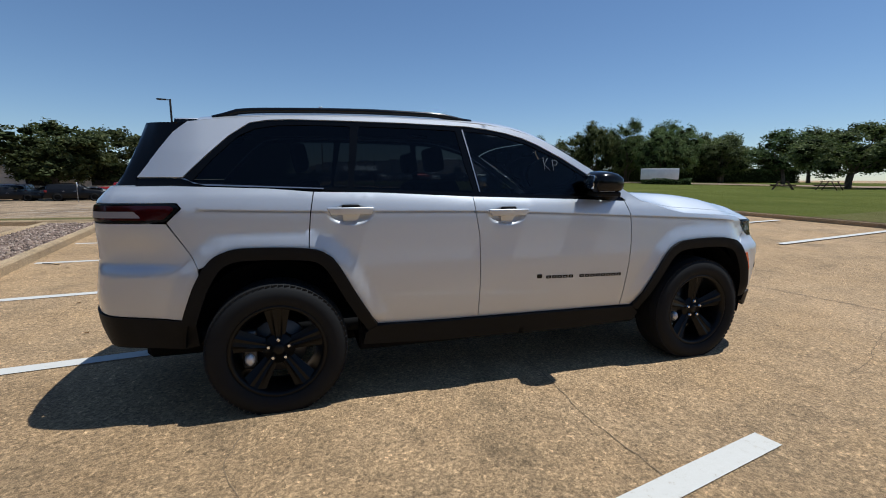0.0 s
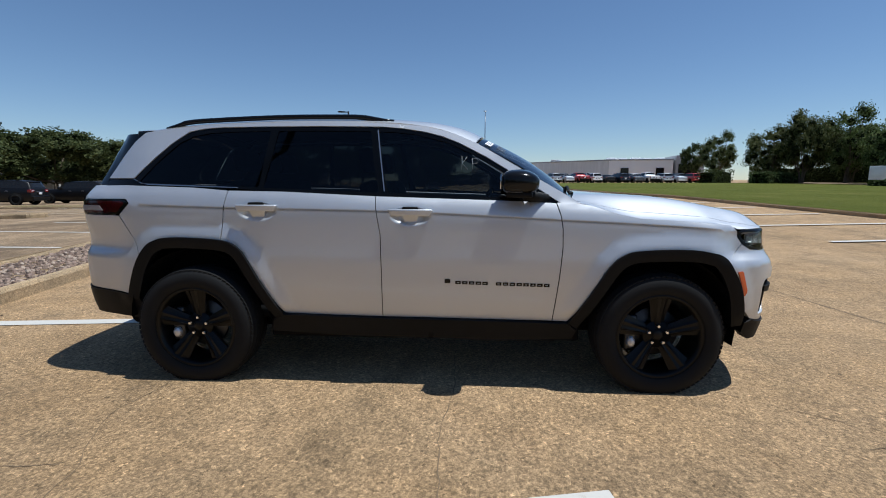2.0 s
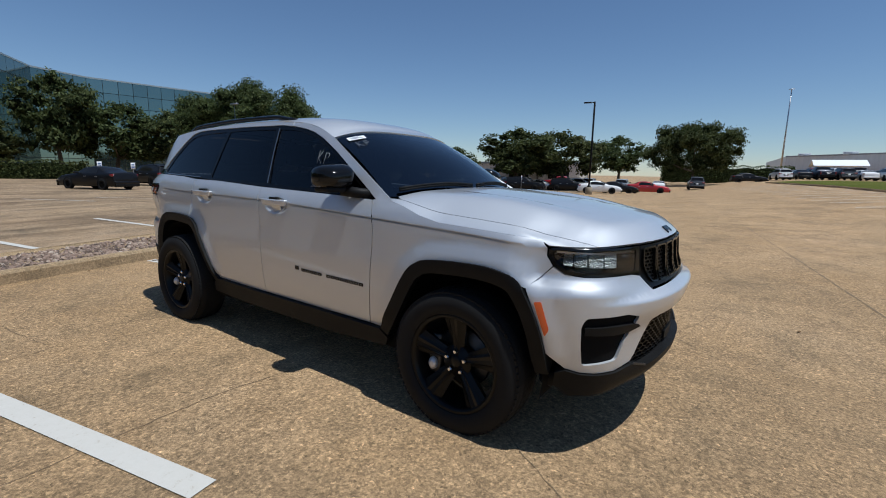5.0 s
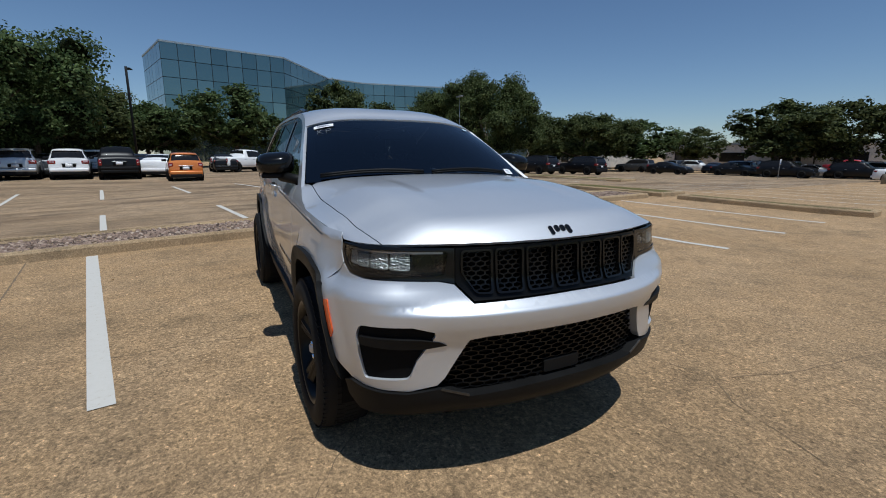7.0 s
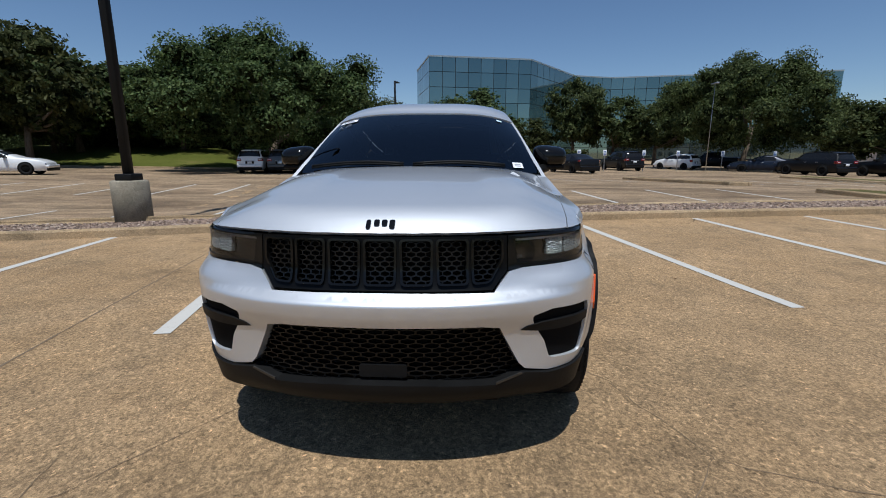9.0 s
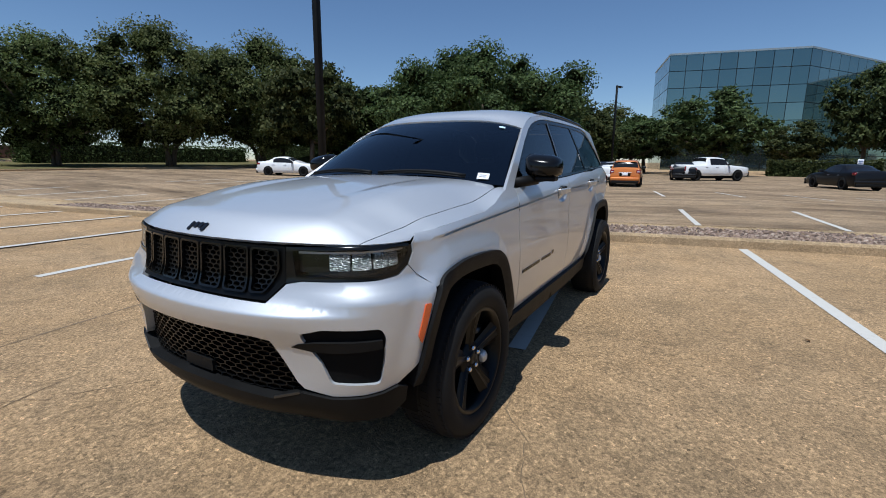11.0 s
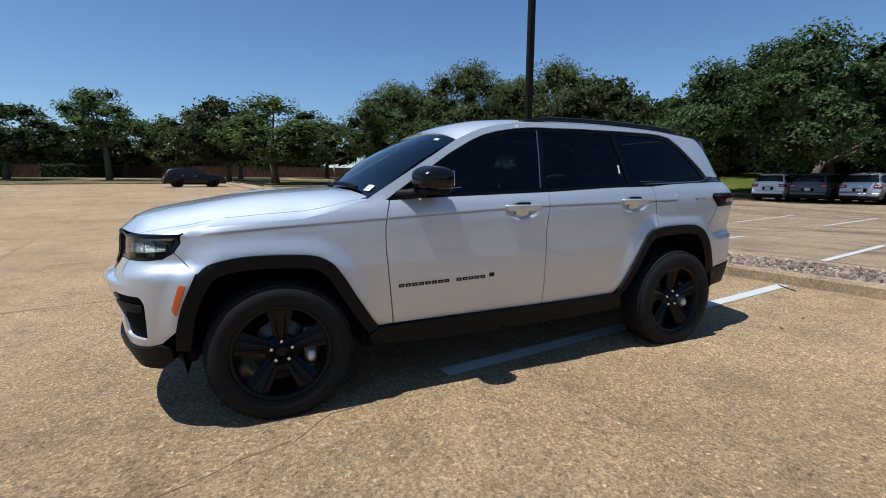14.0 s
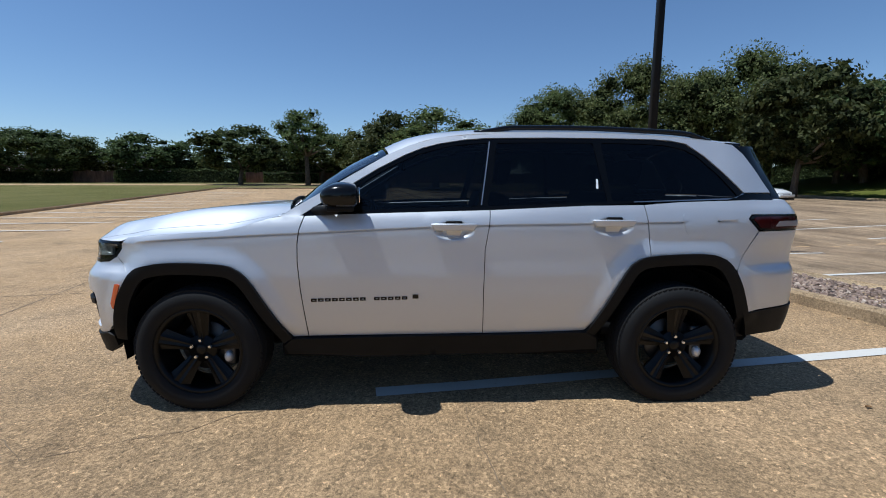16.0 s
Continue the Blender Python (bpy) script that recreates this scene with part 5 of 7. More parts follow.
    for k in range(5):
        bm = bmesh.new()
        a = 2 * math.pi * (k + 0.5) / 5 + math.pi / 2 + math.pi / 5
        m = Matrix.Translation((0.0575 * math.cos(a), -0.060, 0.0575 * math.sin(a))) @ Matrix.Rotation(math.pi / 2, 4, "X")
        lathe(bm, [(0, 0.026), (0.009, 0.025), (0.0135, 0.018), (0.0145, 0.0)], 6, m)
        part("wheel_nut", bm, M_CHROME, w, "bright wheel nut", smooth=False)
    bm = bmesh.new()
    box(bm, -0.205, -0.125, -0.045, 0.05, -0.115, 0.115, 0.018)
    for v in bm.verts:
        v.co.x -= 0.9 * (v.co.z ** 2) * -1.0
    cal = part("brake_caliper", bm, M_DISC, w, "dark brake caliper")
    cast = mat("cast_metal", (0.60, 0.60, 0.60), 0.4, 0.5)
    for dz in (-0.052, 0.052):
        bm = bmesh.new()
        lathe(bm, [(0, 0.030), (0.016, 0.028), (0.026, 0.016), (0.028, 0.0)], 12, Matrix.Translation((-0.158, -0.048, dz)) @ Matrix.Rotation(math.pi / 2, 4, "X") @ Matrix.Diagonal((1, 1.3, 1, 1)))
        part("caliper_boss", bm, cast, cal, "bare metal caliper boss")
    return w


wheel = make_wheel()
WHEELS = [(1.482, -0.825, 0), (1.482, 0.825, 180), (-1.482, -0.80, 0), (-1.482, 0.80, 180)]
for i, (x, y, turn) in enumerate(WHEELS):
    m = pose(x, y, 0.385, 0, 0, turn)
    if i == 0:
        wheel.matrix_basis = m
        wheel.parent = suv
    else:
        c = copy_thing(wheel, m)
        c.parent = suv
        if turn:
            for o in c.children:
                if o.name.startswith("brake_caliper"):
                    o.matrix_basis = Matrix.Rotation(math.pi, 4, "Y")

# ---- underbody, wheel houses, inner shell ----
bm = bmesh.new()
box(bm, -2.25, 2.18, -0.50, 0.50, 0.27, 0.62, 0.03, seg=1)
part("underbody", bm, M_DARK, suv, "black underbody", smooth=False)
for nm, bx in (("floor_pan", (-1.02, 1.02, -0.80, 0.80, 0.30, 0.46)), ("front_bulkhead", (0.97, 1.00, -0.80, 0.80, 0.32, 1.12)), ("rear_bulkhead", (-1.02, -0.99, -0.78, 0.78, 0.32, 1.22)),
               ("radiator_panel", (2.02, 2.06, -0.70, 0.70, 0.38, 0.98)), ("rear_panel", (-2.05, -2.00, -0.70, 0.70, 0.42, 1.15)), ("engine_block", (0.98, 2.02, -0.52, 0.52, 0.55, 1.03)), ("boot_floor", (-2.0, -1.0, -0.52, 0.52, 0.55, 1.15))):
    bm = bmesh.new()
    box(bm, *bx, 0.01, seg=1)
    part(nm, bm, M_DARK, suv, smooth=False)
for cx in (1.482, -1.482):
    for sg in (-1, 1):
        bm = bmesh.new()
        rings = []
        for y in (0.50, 0.88):
            rings.append([bm.verts.new((cx + 0.475 * math.cos(a), sg * (y if cx > 0 else y - 0.03), 0.42 + 0.475 * math.sin(a))) for a in np.linspace(-0.22 if cx > 0 else 0.0, math.pi - 0.02, 20)])
        for i in range(19):
            bm.faces.new((rings[0][i], rings[0][i + 1], rings[1][i + 1], rings[1][i]))
        part("wheel_housing", bm, M_DARK, suv, smooth=False)
for mir, side in SIDES:
    shell = xz([(0.86, 0.40), (0.90, 1.10)]) + xz([(0.5, 1.215), (-0.28, 1.235), (-1.2, 1.272), (-2.1, 1.30), (-2.12, 1.1), (-1.95, 1.0), (-1.8, 0.96), (-1.5, 1.0), (-1.2, 0.98), (-1.1, 0.85), (-0.88, 0.45)])
    surf_panel("inner_shell", skin, shell, M_DARK, suv, lift=-0.065, lip=0, step=0.08, mirror=mir)
    # mud flap ahead of the front wheel
    bm = bmesh.new()
    sg = 1 if mir else -1
    box(bm, 1.90, 1.99, sg * 0.60, sg * 0.80, 0.345, 0.43, 0.02, seg=1)
    part("air_dam", bm, M_CLAD, suv)

# ---- cabin ----
bm = bmesh.new()
box(bm, -1.9, 0.98, -0.76, 0.76, 0.42, 0.50)
part("cabin_floor", bm, M_SEAT, suv)
bm = bmesh.new()
box(bm, 0.52, 0.98, -0.74, 0.74, 0.80, 1.185, 0.05)
box(bm, -0.5, 0.55, -0.12, 0.12, 0.48, 0.82, 0.03)
part("dashboard", bm, M_SEAT, suv, "black dashboard")
bm = bmesh.new()
mm = Matrix.Translation((0.42, 0.37, 1.10)) @ Matrix.Rotation(radians(-65), 4, "Y")
ring = [(0.18 * math.cos(a), 0.18 * math.sin(a), 0) for a in np.linspace(0, 2 * math.pi, 33)]
vs = tube(bm, ring, 0.016, 8)
vs += tube(bm, [(-0.17, 0, 0), (0, 0, -0.03), (0.17, 0, 0)], 0.02, 6) + tube(bm, [(0, 0, -0.03), (0, 0, -0.25)], 0.03, 6)
bmesh.ops.transform(bm, matrix=mm, verts=bm.verts)
part("steering_wheel", bm, M_SEAT, suv, "black steering wheel")


def seat(x, y, w):
    s = new("seat")
    s.matrix_basis = pose(x, y, 0.5)
    s.parent = suv
    bm = bmesh.new()
    box(bm, -0.25, 0.27, -w / 2, w / 2, 0.05, 0.27, 0.05)
    part("cushion", bm, M_SEAT, s)
    bm = bmesh.new()
    box(bm, -0.08, 0.08, -w / 2, w / 2, 0.0, 0.66, 0.06, Matrix.Translation((-0.26, 0, 0.2)) @ Matrix.Rotation(radians(-16), 4, "Y"))
    part("backrest", bm, M_SEAT, s)
    for q in ((0,) if w < 0.7 else (-0.38, 0.0, 0.38)):
        bm = bmesh.new()
        box(bm, -0.05, 0.05, q - 0.13, q + 0.13, 0.0, 0.17, 0.04, Matrix.Translation((-0.46, 0, 0.90)) @ Matrix.Rotation(radians(-10), 4, "Y"))
        part("headrest", bm, M_SEAT, s)
    return s


seat(0.05, -0.37, 0.5)
seat(0.05, 0.37, 0.5)
seat(-0.85, 0.0, 1.28)
bm = bmesh.new()
box(bm, 0.28, 0.32, -0.11, 0.11, 1.50, 1.57, 0.012)
part("inside_mirror", bm, M_SEAT, suv)

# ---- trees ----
def shaded_foliage():
    """Foliage inside a crown, its shade put into dark green: leaf-sized light and dark flecks with deep relief."""
    m = mat("shaded_foliage", (0.03, 0.04, 0.014), 0.95, spec=0.05)
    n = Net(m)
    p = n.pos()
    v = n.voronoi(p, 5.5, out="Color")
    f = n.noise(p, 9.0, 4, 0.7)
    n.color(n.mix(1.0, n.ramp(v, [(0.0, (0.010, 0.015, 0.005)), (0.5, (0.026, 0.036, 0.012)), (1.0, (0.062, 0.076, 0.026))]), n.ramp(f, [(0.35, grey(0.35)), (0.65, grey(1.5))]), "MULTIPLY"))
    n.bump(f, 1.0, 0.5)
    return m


M_SHADED_FOLIAGE = shaded_foliage()
def crown_mesh(name, seed, rx, rz, lobes, leaves, leaf, airy=0.0):
    """Leaf quads in tufts on many boughs of a domed crown of half width rx and half height rz, centre at the origin."""
    rng = random.Random(seed)
    nrng = np.random.RandomState(seed)
    centres = []
    for k in range(lobes):
        while True:
            p = Vector((rng.uniform(-1, 1), rng.uniform(-1, 1), rng.uniform(-0.8, 1)))
            if (0.52 if k > lobes * 0.2 else 0.1) < p.length < 0.90:
                break
        if p.z < -0.2:
            p.x *= 1.08
            p.y *= 1.08
        centres.append((Vector((p.x * rx, p.y * rx, p.z * rz)), rng.uniform(0.17, 0.33) * (1 + 2.5 * airy) * min(rx, rz * 1.3)))
    tot = sum(r * r for c, r in centres)
    flat = np.array((1.0, 1.0, 0.74))
    V, F, count = [], [], 0
    for c, r in centres:
        k = max(20, int(leaves * r * r / tot))
        tufts = max(4, k // 11)
        d = nrng.normal(size=(tufts, 3)) + (0, 0, 0.22)
        d /= np.linalg.norm(d, axis=1)[:, None]
        reach = nrng.uniform(0.70, 1.06, (tufts, 1)) + nrng.exponential(0.03 + airy, (tufts, 1)).clip(0, 0.35)
        heart = np.array(c) + d * flat * r * reach
        pick = nrng.randint(0, tufts, k)
        spread = (0.13 * r + 0.9 * leaf) * (1 + 3 * airy)
        p = heart[pick] + nrng.normal(size=(k, 3)) * spread * (0.75, 0.75, 0.5)
        n = d[pick] * 0.75 + nrng.normal(size=(k, 3)) * 0.55 + (0, 0, 0.35)
        n /= np.linalg.norm(n, axis=1)[:, None]
        a = np.cross(n, nrng.normal(size=(k, 3)))
        a /= np.linalg.norm(a, axis=1)[:, None]
        b = np.cross(n, a)
        s = leaf * nrng.uniform(0.6, 1.2, (k, 1))
        q = np.stack([p - a * s - b * s * 0.2, p - b * s * 0.6 + a * s * 0.15, p + a * s + b * s * 0.2, p + b * s * 0.55 - a * s * 0.1], 1)
        F.append(np.arange(k * 4).reshape(k, 4) + count)
        V.append(q.reshape(-1, 3))
        count += k * 4
    quads = np.concatenate(F).tolist()
    leafy = len(quads)
    # inner blobs that close the crown, dark green for the shade between leaves
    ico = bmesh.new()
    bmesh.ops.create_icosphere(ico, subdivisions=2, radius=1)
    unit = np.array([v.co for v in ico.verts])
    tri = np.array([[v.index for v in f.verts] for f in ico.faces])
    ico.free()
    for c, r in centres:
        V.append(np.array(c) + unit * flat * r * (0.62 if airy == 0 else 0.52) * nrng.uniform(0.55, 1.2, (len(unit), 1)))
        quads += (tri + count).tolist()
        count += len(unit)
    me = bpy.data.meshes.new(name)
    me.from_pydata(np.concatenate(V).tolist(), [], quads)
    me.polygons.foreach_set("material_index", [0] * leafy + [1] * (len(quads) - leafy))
    return me, centres


def make_tree(name, seed, h, w, leafmat, label, lobes=46, leaves=9000, leaf=0.15, stem=0.17, multi=1, airy=0.0):
    """A tree of height h and crown width w: trunk with limbs, crown of leaf clumps."""
    rng = random.Random(seed + 100)
    t = thing(name, label, "tree")
    rz = h * (1 - stem) / 2
    me, centres = crown_mesh("crown", seed, w / 2, rz, lobes, leaves, leaf, airy)
    cz = h - rz
    bm = bmesh.new()
    fork = h * (stem + 0.08)
    for k in range(multi):
        off = Vector((rng.uniform(-0.5, 0.5), rng.uniform(-0.5, 0.5), 0)) * (1.2 if multi > 1 else 0)
        lean = Vector((rng.uniform(-0.1, 0.1), rng.uniform(-0.1, 0.1), 0)) * h * 0.4
        r0 = (0.020 * h + 0.06) * (1 if multi == 1 else 0.7)
        top = off + lean + Vector((0, 0, fork))
        tube(bm, [off * 0.6 - Vector((0, 0, 0.3)), off * 0.7 + lean * 0.3 + Vector((0, 0, fork * 0.5)), top], [r0 * 1.35, r0, r0 * 0.85], 8)
        picks = sorted(centres, key=lambda c: rng.random())[:8 if multi == 1 else 4]
        for c, r in picks:
            e = c + Vector((0, 0, cz))
            mid = top.lerp(e, 0.5) + Vector((0, 0, -0.03 * h))
            tube(bm, [top - Vector((0, 0, 0.3)), mid, e], [r0 * 0.6, r0 * 0.38, r0 * 0.12], 6)
    part("trunk", bm, M_BARK, t)
    part_of("crown", me, [leafmat, M_SHADED_FOLIAGE], t, smooth=False, at=Matrix.Translation((0, 0, cz)))
    return t


OAK = "broad live oak with dense dark green crown"
ELM = "shade tree with lighter green airy crown"
TREE_KINDS = [
    (make_tree("tree", 1, 10.0, 18.0, M_LEAF, OAK, 90, 26000, 0.187, 0.17), 18.0),
    (make_tree("tree", 2, 10.0, 11.0, M_LEAF, OAK, 44, 7600, 0.22, 0.22), 11.0),
    (make_tree("tree", 3, 10.0, 9.5, M_LEAF_LT, ELM, 46, 11000, 0.165, 0.20, 1, 0.02), 9.5),
    (make_tree("tree", 4, 10.0, 12.0, M_LEAF_LT, ELM, 76, 14000, 0.185, 0.13, 3, 0.03), 12.0),
    (make_tree("tree", 5, 10.0, 6.5, M_LEAF_LT, ELM, 32, 9000, 0.14, 0.34, 1, 0.04), 6.5),
    (make_tree("tree", 6, 10.0, 18.0, M_LEAF, OAK, 105, 80000, 0.125, 0.17), 18.0),
    (make_tree("tree", 7, 10.0, 12.0, M_LEAF_LT, ELM, 84, 38000, 0.112, 0.13, 3, 0.03), 12.0),
]
# place, height, crown width and kind
TREES = [
    (47.2, 95.5, 7.4, 6.2, 1), (47.0, 84.5, 8.8, 7.7, 2), (48.3, 72.1, 8.5, 9.0, 2), (51.7, 69.8, 10.2, 10.1, 3), (55.8, 66.8, 10.6, 10.1, 2), (57.0, 59.2, 8.4, 11.6, 3),
    (61.1, 61.3, 10.0, 12.3, 2), (69.9, 59.3, 7.6, 12.6, 3), (67.5, 46.3, 7.6, 13.7, 1), (50.1, 27.4, 6.4, 9.0, 2), (-43.7, 27.8, 11.0, 16.5, 5), (-8.9, 96.0, 12.3, 17.4, 0),
]
TREES += [
    (-24.4, 103.5, 10.3, 12.6, 1), (-47.1, 46.8, 8.3, 16.8, 0), (-44.7, 56.0, 7.4, 12.2, 1), (-47.6, 72.6, 7.0, 11.0, 1), (-26.2, 56.4, 8.6, 12.0, 1), (-21.0, 60.8, 8.4, 11.0, 1),
    (-58.2, 49.3, 8.3, 10.0, 1), (-33.6, -15.9, 10.7, 19.0, 5), (-56.2, 1.4, 9.3, 12.3, 1), (-69.0, 16.8, 13.0, 10.3, 1), (-55.5, -10.9, 7.4, 9.7, 1), (-60.9, -7.8, 7.6, 9.5, 1),
]
TREES += [
    (-41.4, -38.9, 10.8, 15.0, 1), (-30.1, -33.4, 10.8, 10.0, 1), (-14.7, -49.4, 11.4, 12.6, 6), (-22.9, -46.4, 13.7, 15.1, 6), (-31.9, -43.0, 14.2, 14.0, 6), (-42.3, -41.9, 10.8, 10.0, 3),
    (-0.7, -47.1, 8.6, 12.8, 2), (4.1, -57.2, 9.6, 11.0, 1), (-9.5, -71.2, 9.0, 14.1, 1), (-70.6, -13.6, 10.1, 10.3, 2), (-66.7, -6.9, 7.6, 10.6, 1), (16.5, -59.3, 10.6, 7.3, 4),
]
TREES += [
    (26.4, -61.3, 8.3, 12.0, 1), (46.4, -73.6, 8.0, 12.8, 1), (61.0, -69.3, 8.6, 18.7, 0), (43.5, -80.9, 7.2, 9.3, 1), (58.5, -77.6, 6.6, 11.0, 1), (9.5, -67.8, 9.3, 11.0, 2),
    (3.0, -66.3, 9.9, 9.8, 2), (-40.3, -40.8, 10.6, 12.2, 1), (18.5, -76.0, 8.4, 13.0, 1), (30.0, -84.0, 8.0, 12.0, 1), (74.0, -60.0, 8.0, 14.0, 1), (-52.0, -52.0, 11.0, 15.0, 1),
    (-64.0, -32.0, 10.0, 14.0, 1), (-38.0, 84.0, 9.0, 14.0, 0), (-60.0, 62.0, 9.0, 14.0, 1), (64.0, 76.0, 9.0, 12.0, 3), (78.0, 66.0, 9.0, 14.0, 2), (84.0, 48.0, 9.0, 14.0, 1),
]
TREES += [
    (-48.0, -22.0, 11.0, 14.0, 1), (-53.0, -30.0, 11.5, 15.0, 1), (-46.0, -31.0, 10.5, 12.0, 1), (-51.0, -15.5, 10.0, 12.0, 1), (-59.0, -23.0, 12.0, 16.0, 1), (-44.5, -37.0, 10.5, 12.0, 1), (-38.0, -47.0, 10.5, 13.0, 1),
    (-68.5, 22.5, 10.0, 11.0, 1), (-66.0, 28.0, 9.5, 11.0, 1), (-72.0, 10.5, 7.0, 9.0, 1),
    (96.0, 62.0, 10.0, 15.0, 2), (106.0, 50.0, 10.0, 16.0, 1), (88.0, 78.0, 10.0, 15.0, 3), (110.0, 36.0, 10.0, 16.0, 1), (82.0, 92.0, 10.0, 15.0, 2),
]
rng = random.Random(5)
for x, y, h, w, k in TREES:
    if x > 40 and y > 40:
        w, h = w * 0.78, h * 1.1
    src, base_w = TREE_KINDS[k]
    ob = copy_thing(src, pose(x, y, gz(x, y), 0, 0, rng.uniform(0, 360)))
    ob.scale = (w / base_w, w / base_w, 0.955 * h / 10.0)
for src, _ in TREE_KINDS:
    for o in (*src.children_recursive, src):
        bpy.data.objects.remove(o)


# ---- glass office building ----
def glass_building():
    t = thing("office_building", "six-storey angular office block clad in blue-green mirror glass", "building")
    top, rows = 22.9, 7
    pts = [(-122.5, -13.0), (-103.8, -8.3), (-109.6, 15.2), (-133.0, 30.5), (-137.0, 42.0), (-128.6, 100.0), (-165.0, 100.0), (-165.0, -10.0)]
    cols = [6, 8, 8, 4, 18]
    bm = bmesh.new()
    inset_pts = [(x - 0.15 if i not in (6, 7) else x, y) for i, (x, y) in enumerate(pts)]
    lo = [bm.verts.new((x, y, -0.5)) for x, y in inset_pts]
    hi = [bm.verts.new((x, y, top - 0.05)) for x, y in inset_pts]
    for i in range(len(pts)):
        j = (i + 1) % len(pts)
        bm.faces.new((lo[i], lo[j], hi[j], hi[i]))
    bm.faces.new(hi)
    part("wall", bm, mat("dark_mullions", (0.012, 0.014, 0.015), 0.5), t, smooth=False)
    m = mat("mirror_glass", (0.28, 0.37, 0.37), 0.05, 0.92)
    n = Net(m)
    o = n.add("ShaderNodeObjectInfo")
    n.color(n.ramp(o.outputs["Random"], [(0.0, (0.155, 0.215, 0.212)), (1.0, (0.225, 0.295, 0.282))]))
    h = (top + 0.2) / rows
    for i, nc in enumerate(cols):
        (x0, y0), (x1, y1) = pts[i], pts[i + 1]
        ln = math.hypot(x1 - x0, y1 - y0)
        w = ln / nc
        bm = bmesh.new()
        box(bm, -w / 2 + 0.06, w / 2 - 0.06, -0.02, 0.02, -h / 2 + 0.06, h / 2 - 0.06)
        me = bpy.data.meshes.new("glass_panel")
        bm.to_mesh(me)
        bm.free()
        me.materials.append(m)
        ang = math.degrees(math.atan2(y1 - y0, x1 - x0))
        for a in range(nc):
            for b in range(rows):
                f = (a + 0.5) / nc
                ob = new("glass_panel", me)
                ob.matrix_basis = pose(x0 + (x1 - x0) * f, y0 + (y1 - y0) * f, b * h + h / 2 - 0.2, 0, rng.uniform(-0.15, 0.15), ang + rng.uniform(-0.25, 0.25))
                ob.parent = t
        bm = bmesh.new()
        box(bm, -ln / 2, ln / 2, -0.12, 0.12, -0.2, 0.15, 0, pose((x0 + x1) / 2, (y0 + y1) / 2, top, 0, 0, ang))
        part("parapet", bm, mat("parapet_metal", (0.35, 0.40, 0.42), 0.4, 0.5), t, smooth=False)
    return t


glass_building()


# ---- parked cars ----
def loft(bm, stations):
    rings = [[bm.verts.new(p) for p in s] for s in stations]
    for a, b in zip(rings, rings[1:]):
        for i in range(len(a) - 1):
            bm.faces.new((a[i], a[i + 1], b[i + 1], b[i]))
    for r in (rings[0], rings[-1]):
        try:
            bm.faces.new(r)
        except ValueError:
            pass
    return rings


CAR_SHAPES = {
    # x, belt height, roof height, width factor; front at +x; cabin stations; half width, half wheelbase, wheel radius, sill height
    "sedan": dict(st=[(2.36, 0.58, 0.60, 0.78), (2.28, 0.68, 0.71, 0.91), (1.7, 0.84, 0.90, 0.99), (0.98, 0.92, 0.98, 1.0), (0.12, 0.95, 1.36, 1.0), (-0.35, 0.96, 1.43, 1.0), (-0.95, 0.97, 1.38, 1.0), (-1.68, 1.0, 1.08, 1.0), (-2.20, 1.0, 1.06, 0.94), (-2.30, 0.86, 0.90, 0.88)], cab=(3, 7), hw=0.90, wb=1.38, r=0.325, low=0.22),
    "hatch": dict(st=[(2.0, 0.60, 0.62, 0.80), (1.9, 0.74, 0.78, 0.93), (1.45, 0.90, 0.96, 1.0), (1.0, 0.97, 1.03, 1.0), (0.15, 1.0, 1.44, 1.0), (-0.5, 1.01, 1.51, 1.0), (-1.2, 1.02, 1.50, 1.0), (-1.72, 1.03, 1.42, 0.97), (-1.96, 1.0, 1.05, 0.95), (-2.02, 0.72, 0.76, 0.93)], cab=(3, 8), hw=0.83, wb=1.25, r=0.30, low=0.22),
    "crossover": dict(st=[(2.24, 0.68, 0.70, 0.82), (2.16, 0.82, 0.86, 0.93), (1.5, 0.96, 1.02, 1.0), (1.0, 1.02, 1.08, 1.0), (0.2, 1.05, 1.53, 1.0), (-0.5, 1.06, 1.62, 1.0), (-1.35, 1.08, 1.58, 1.0), (-1.95, 1.12, 1.45, 0.96), (-2.2, 1.08, 1.14, 0.94), (-2.27, 0.78, 0.82, 0.92)], cab=(3, 8), hw=0.91, wb=1.33, r=0.36, low=0.30),
    "suv": dict(st=[(2.4, 0.72, 0.75, 0.82), (2.32, 0.90, 0.94, 0.94), (1.6, 1.03, 1.08, 1.0), (1.0, 1.08, 1.14, 1.0), (0.3, 1.11, 1.64, 1.0), (-0.6, 1.12, 1.71, 1.0), (-1.6, 1.13, 1.69, 1.0), (-2.12, 1.14, 1.60, 0.96), (-2.36, 1.08, 1.14, 0.95), (-2.41, 0.74, 0.78, 0.94)], cab=(3, 8), hw=0.93, wb=1.44, r=0.37, low=0.30),
    "pickup": dict(st=[(2.85, 0.85, 0.88, 0.84), (2.78, 1.03, 1.06, 0.95), (1.9, 1.13, 1.17, 1.0), (1.3, 1.17, 1.22, 1.0), (0.7, 1.20, 1.76, 1.0), (-0.1, 1.20, 1.84, 1.0), (-0.85, 1.20, 1.80, 1.0), (-1.02, 1.20, 1.26, 1.0), (-2.72, 1.20, 1.24, 1.0), (-2.76, 0.80, 0.84, 0.98)], cab=(3, 7), hw=0.98, wb=1.83, r=0.40, low=0.40),
}
M_GLASSCAR = plastic("parked_car_glass", 0.012, 0.1)
M_TAIL = mat("tail_red", (0.20, 0.008, 0.008), 0.25, coat=0.6)


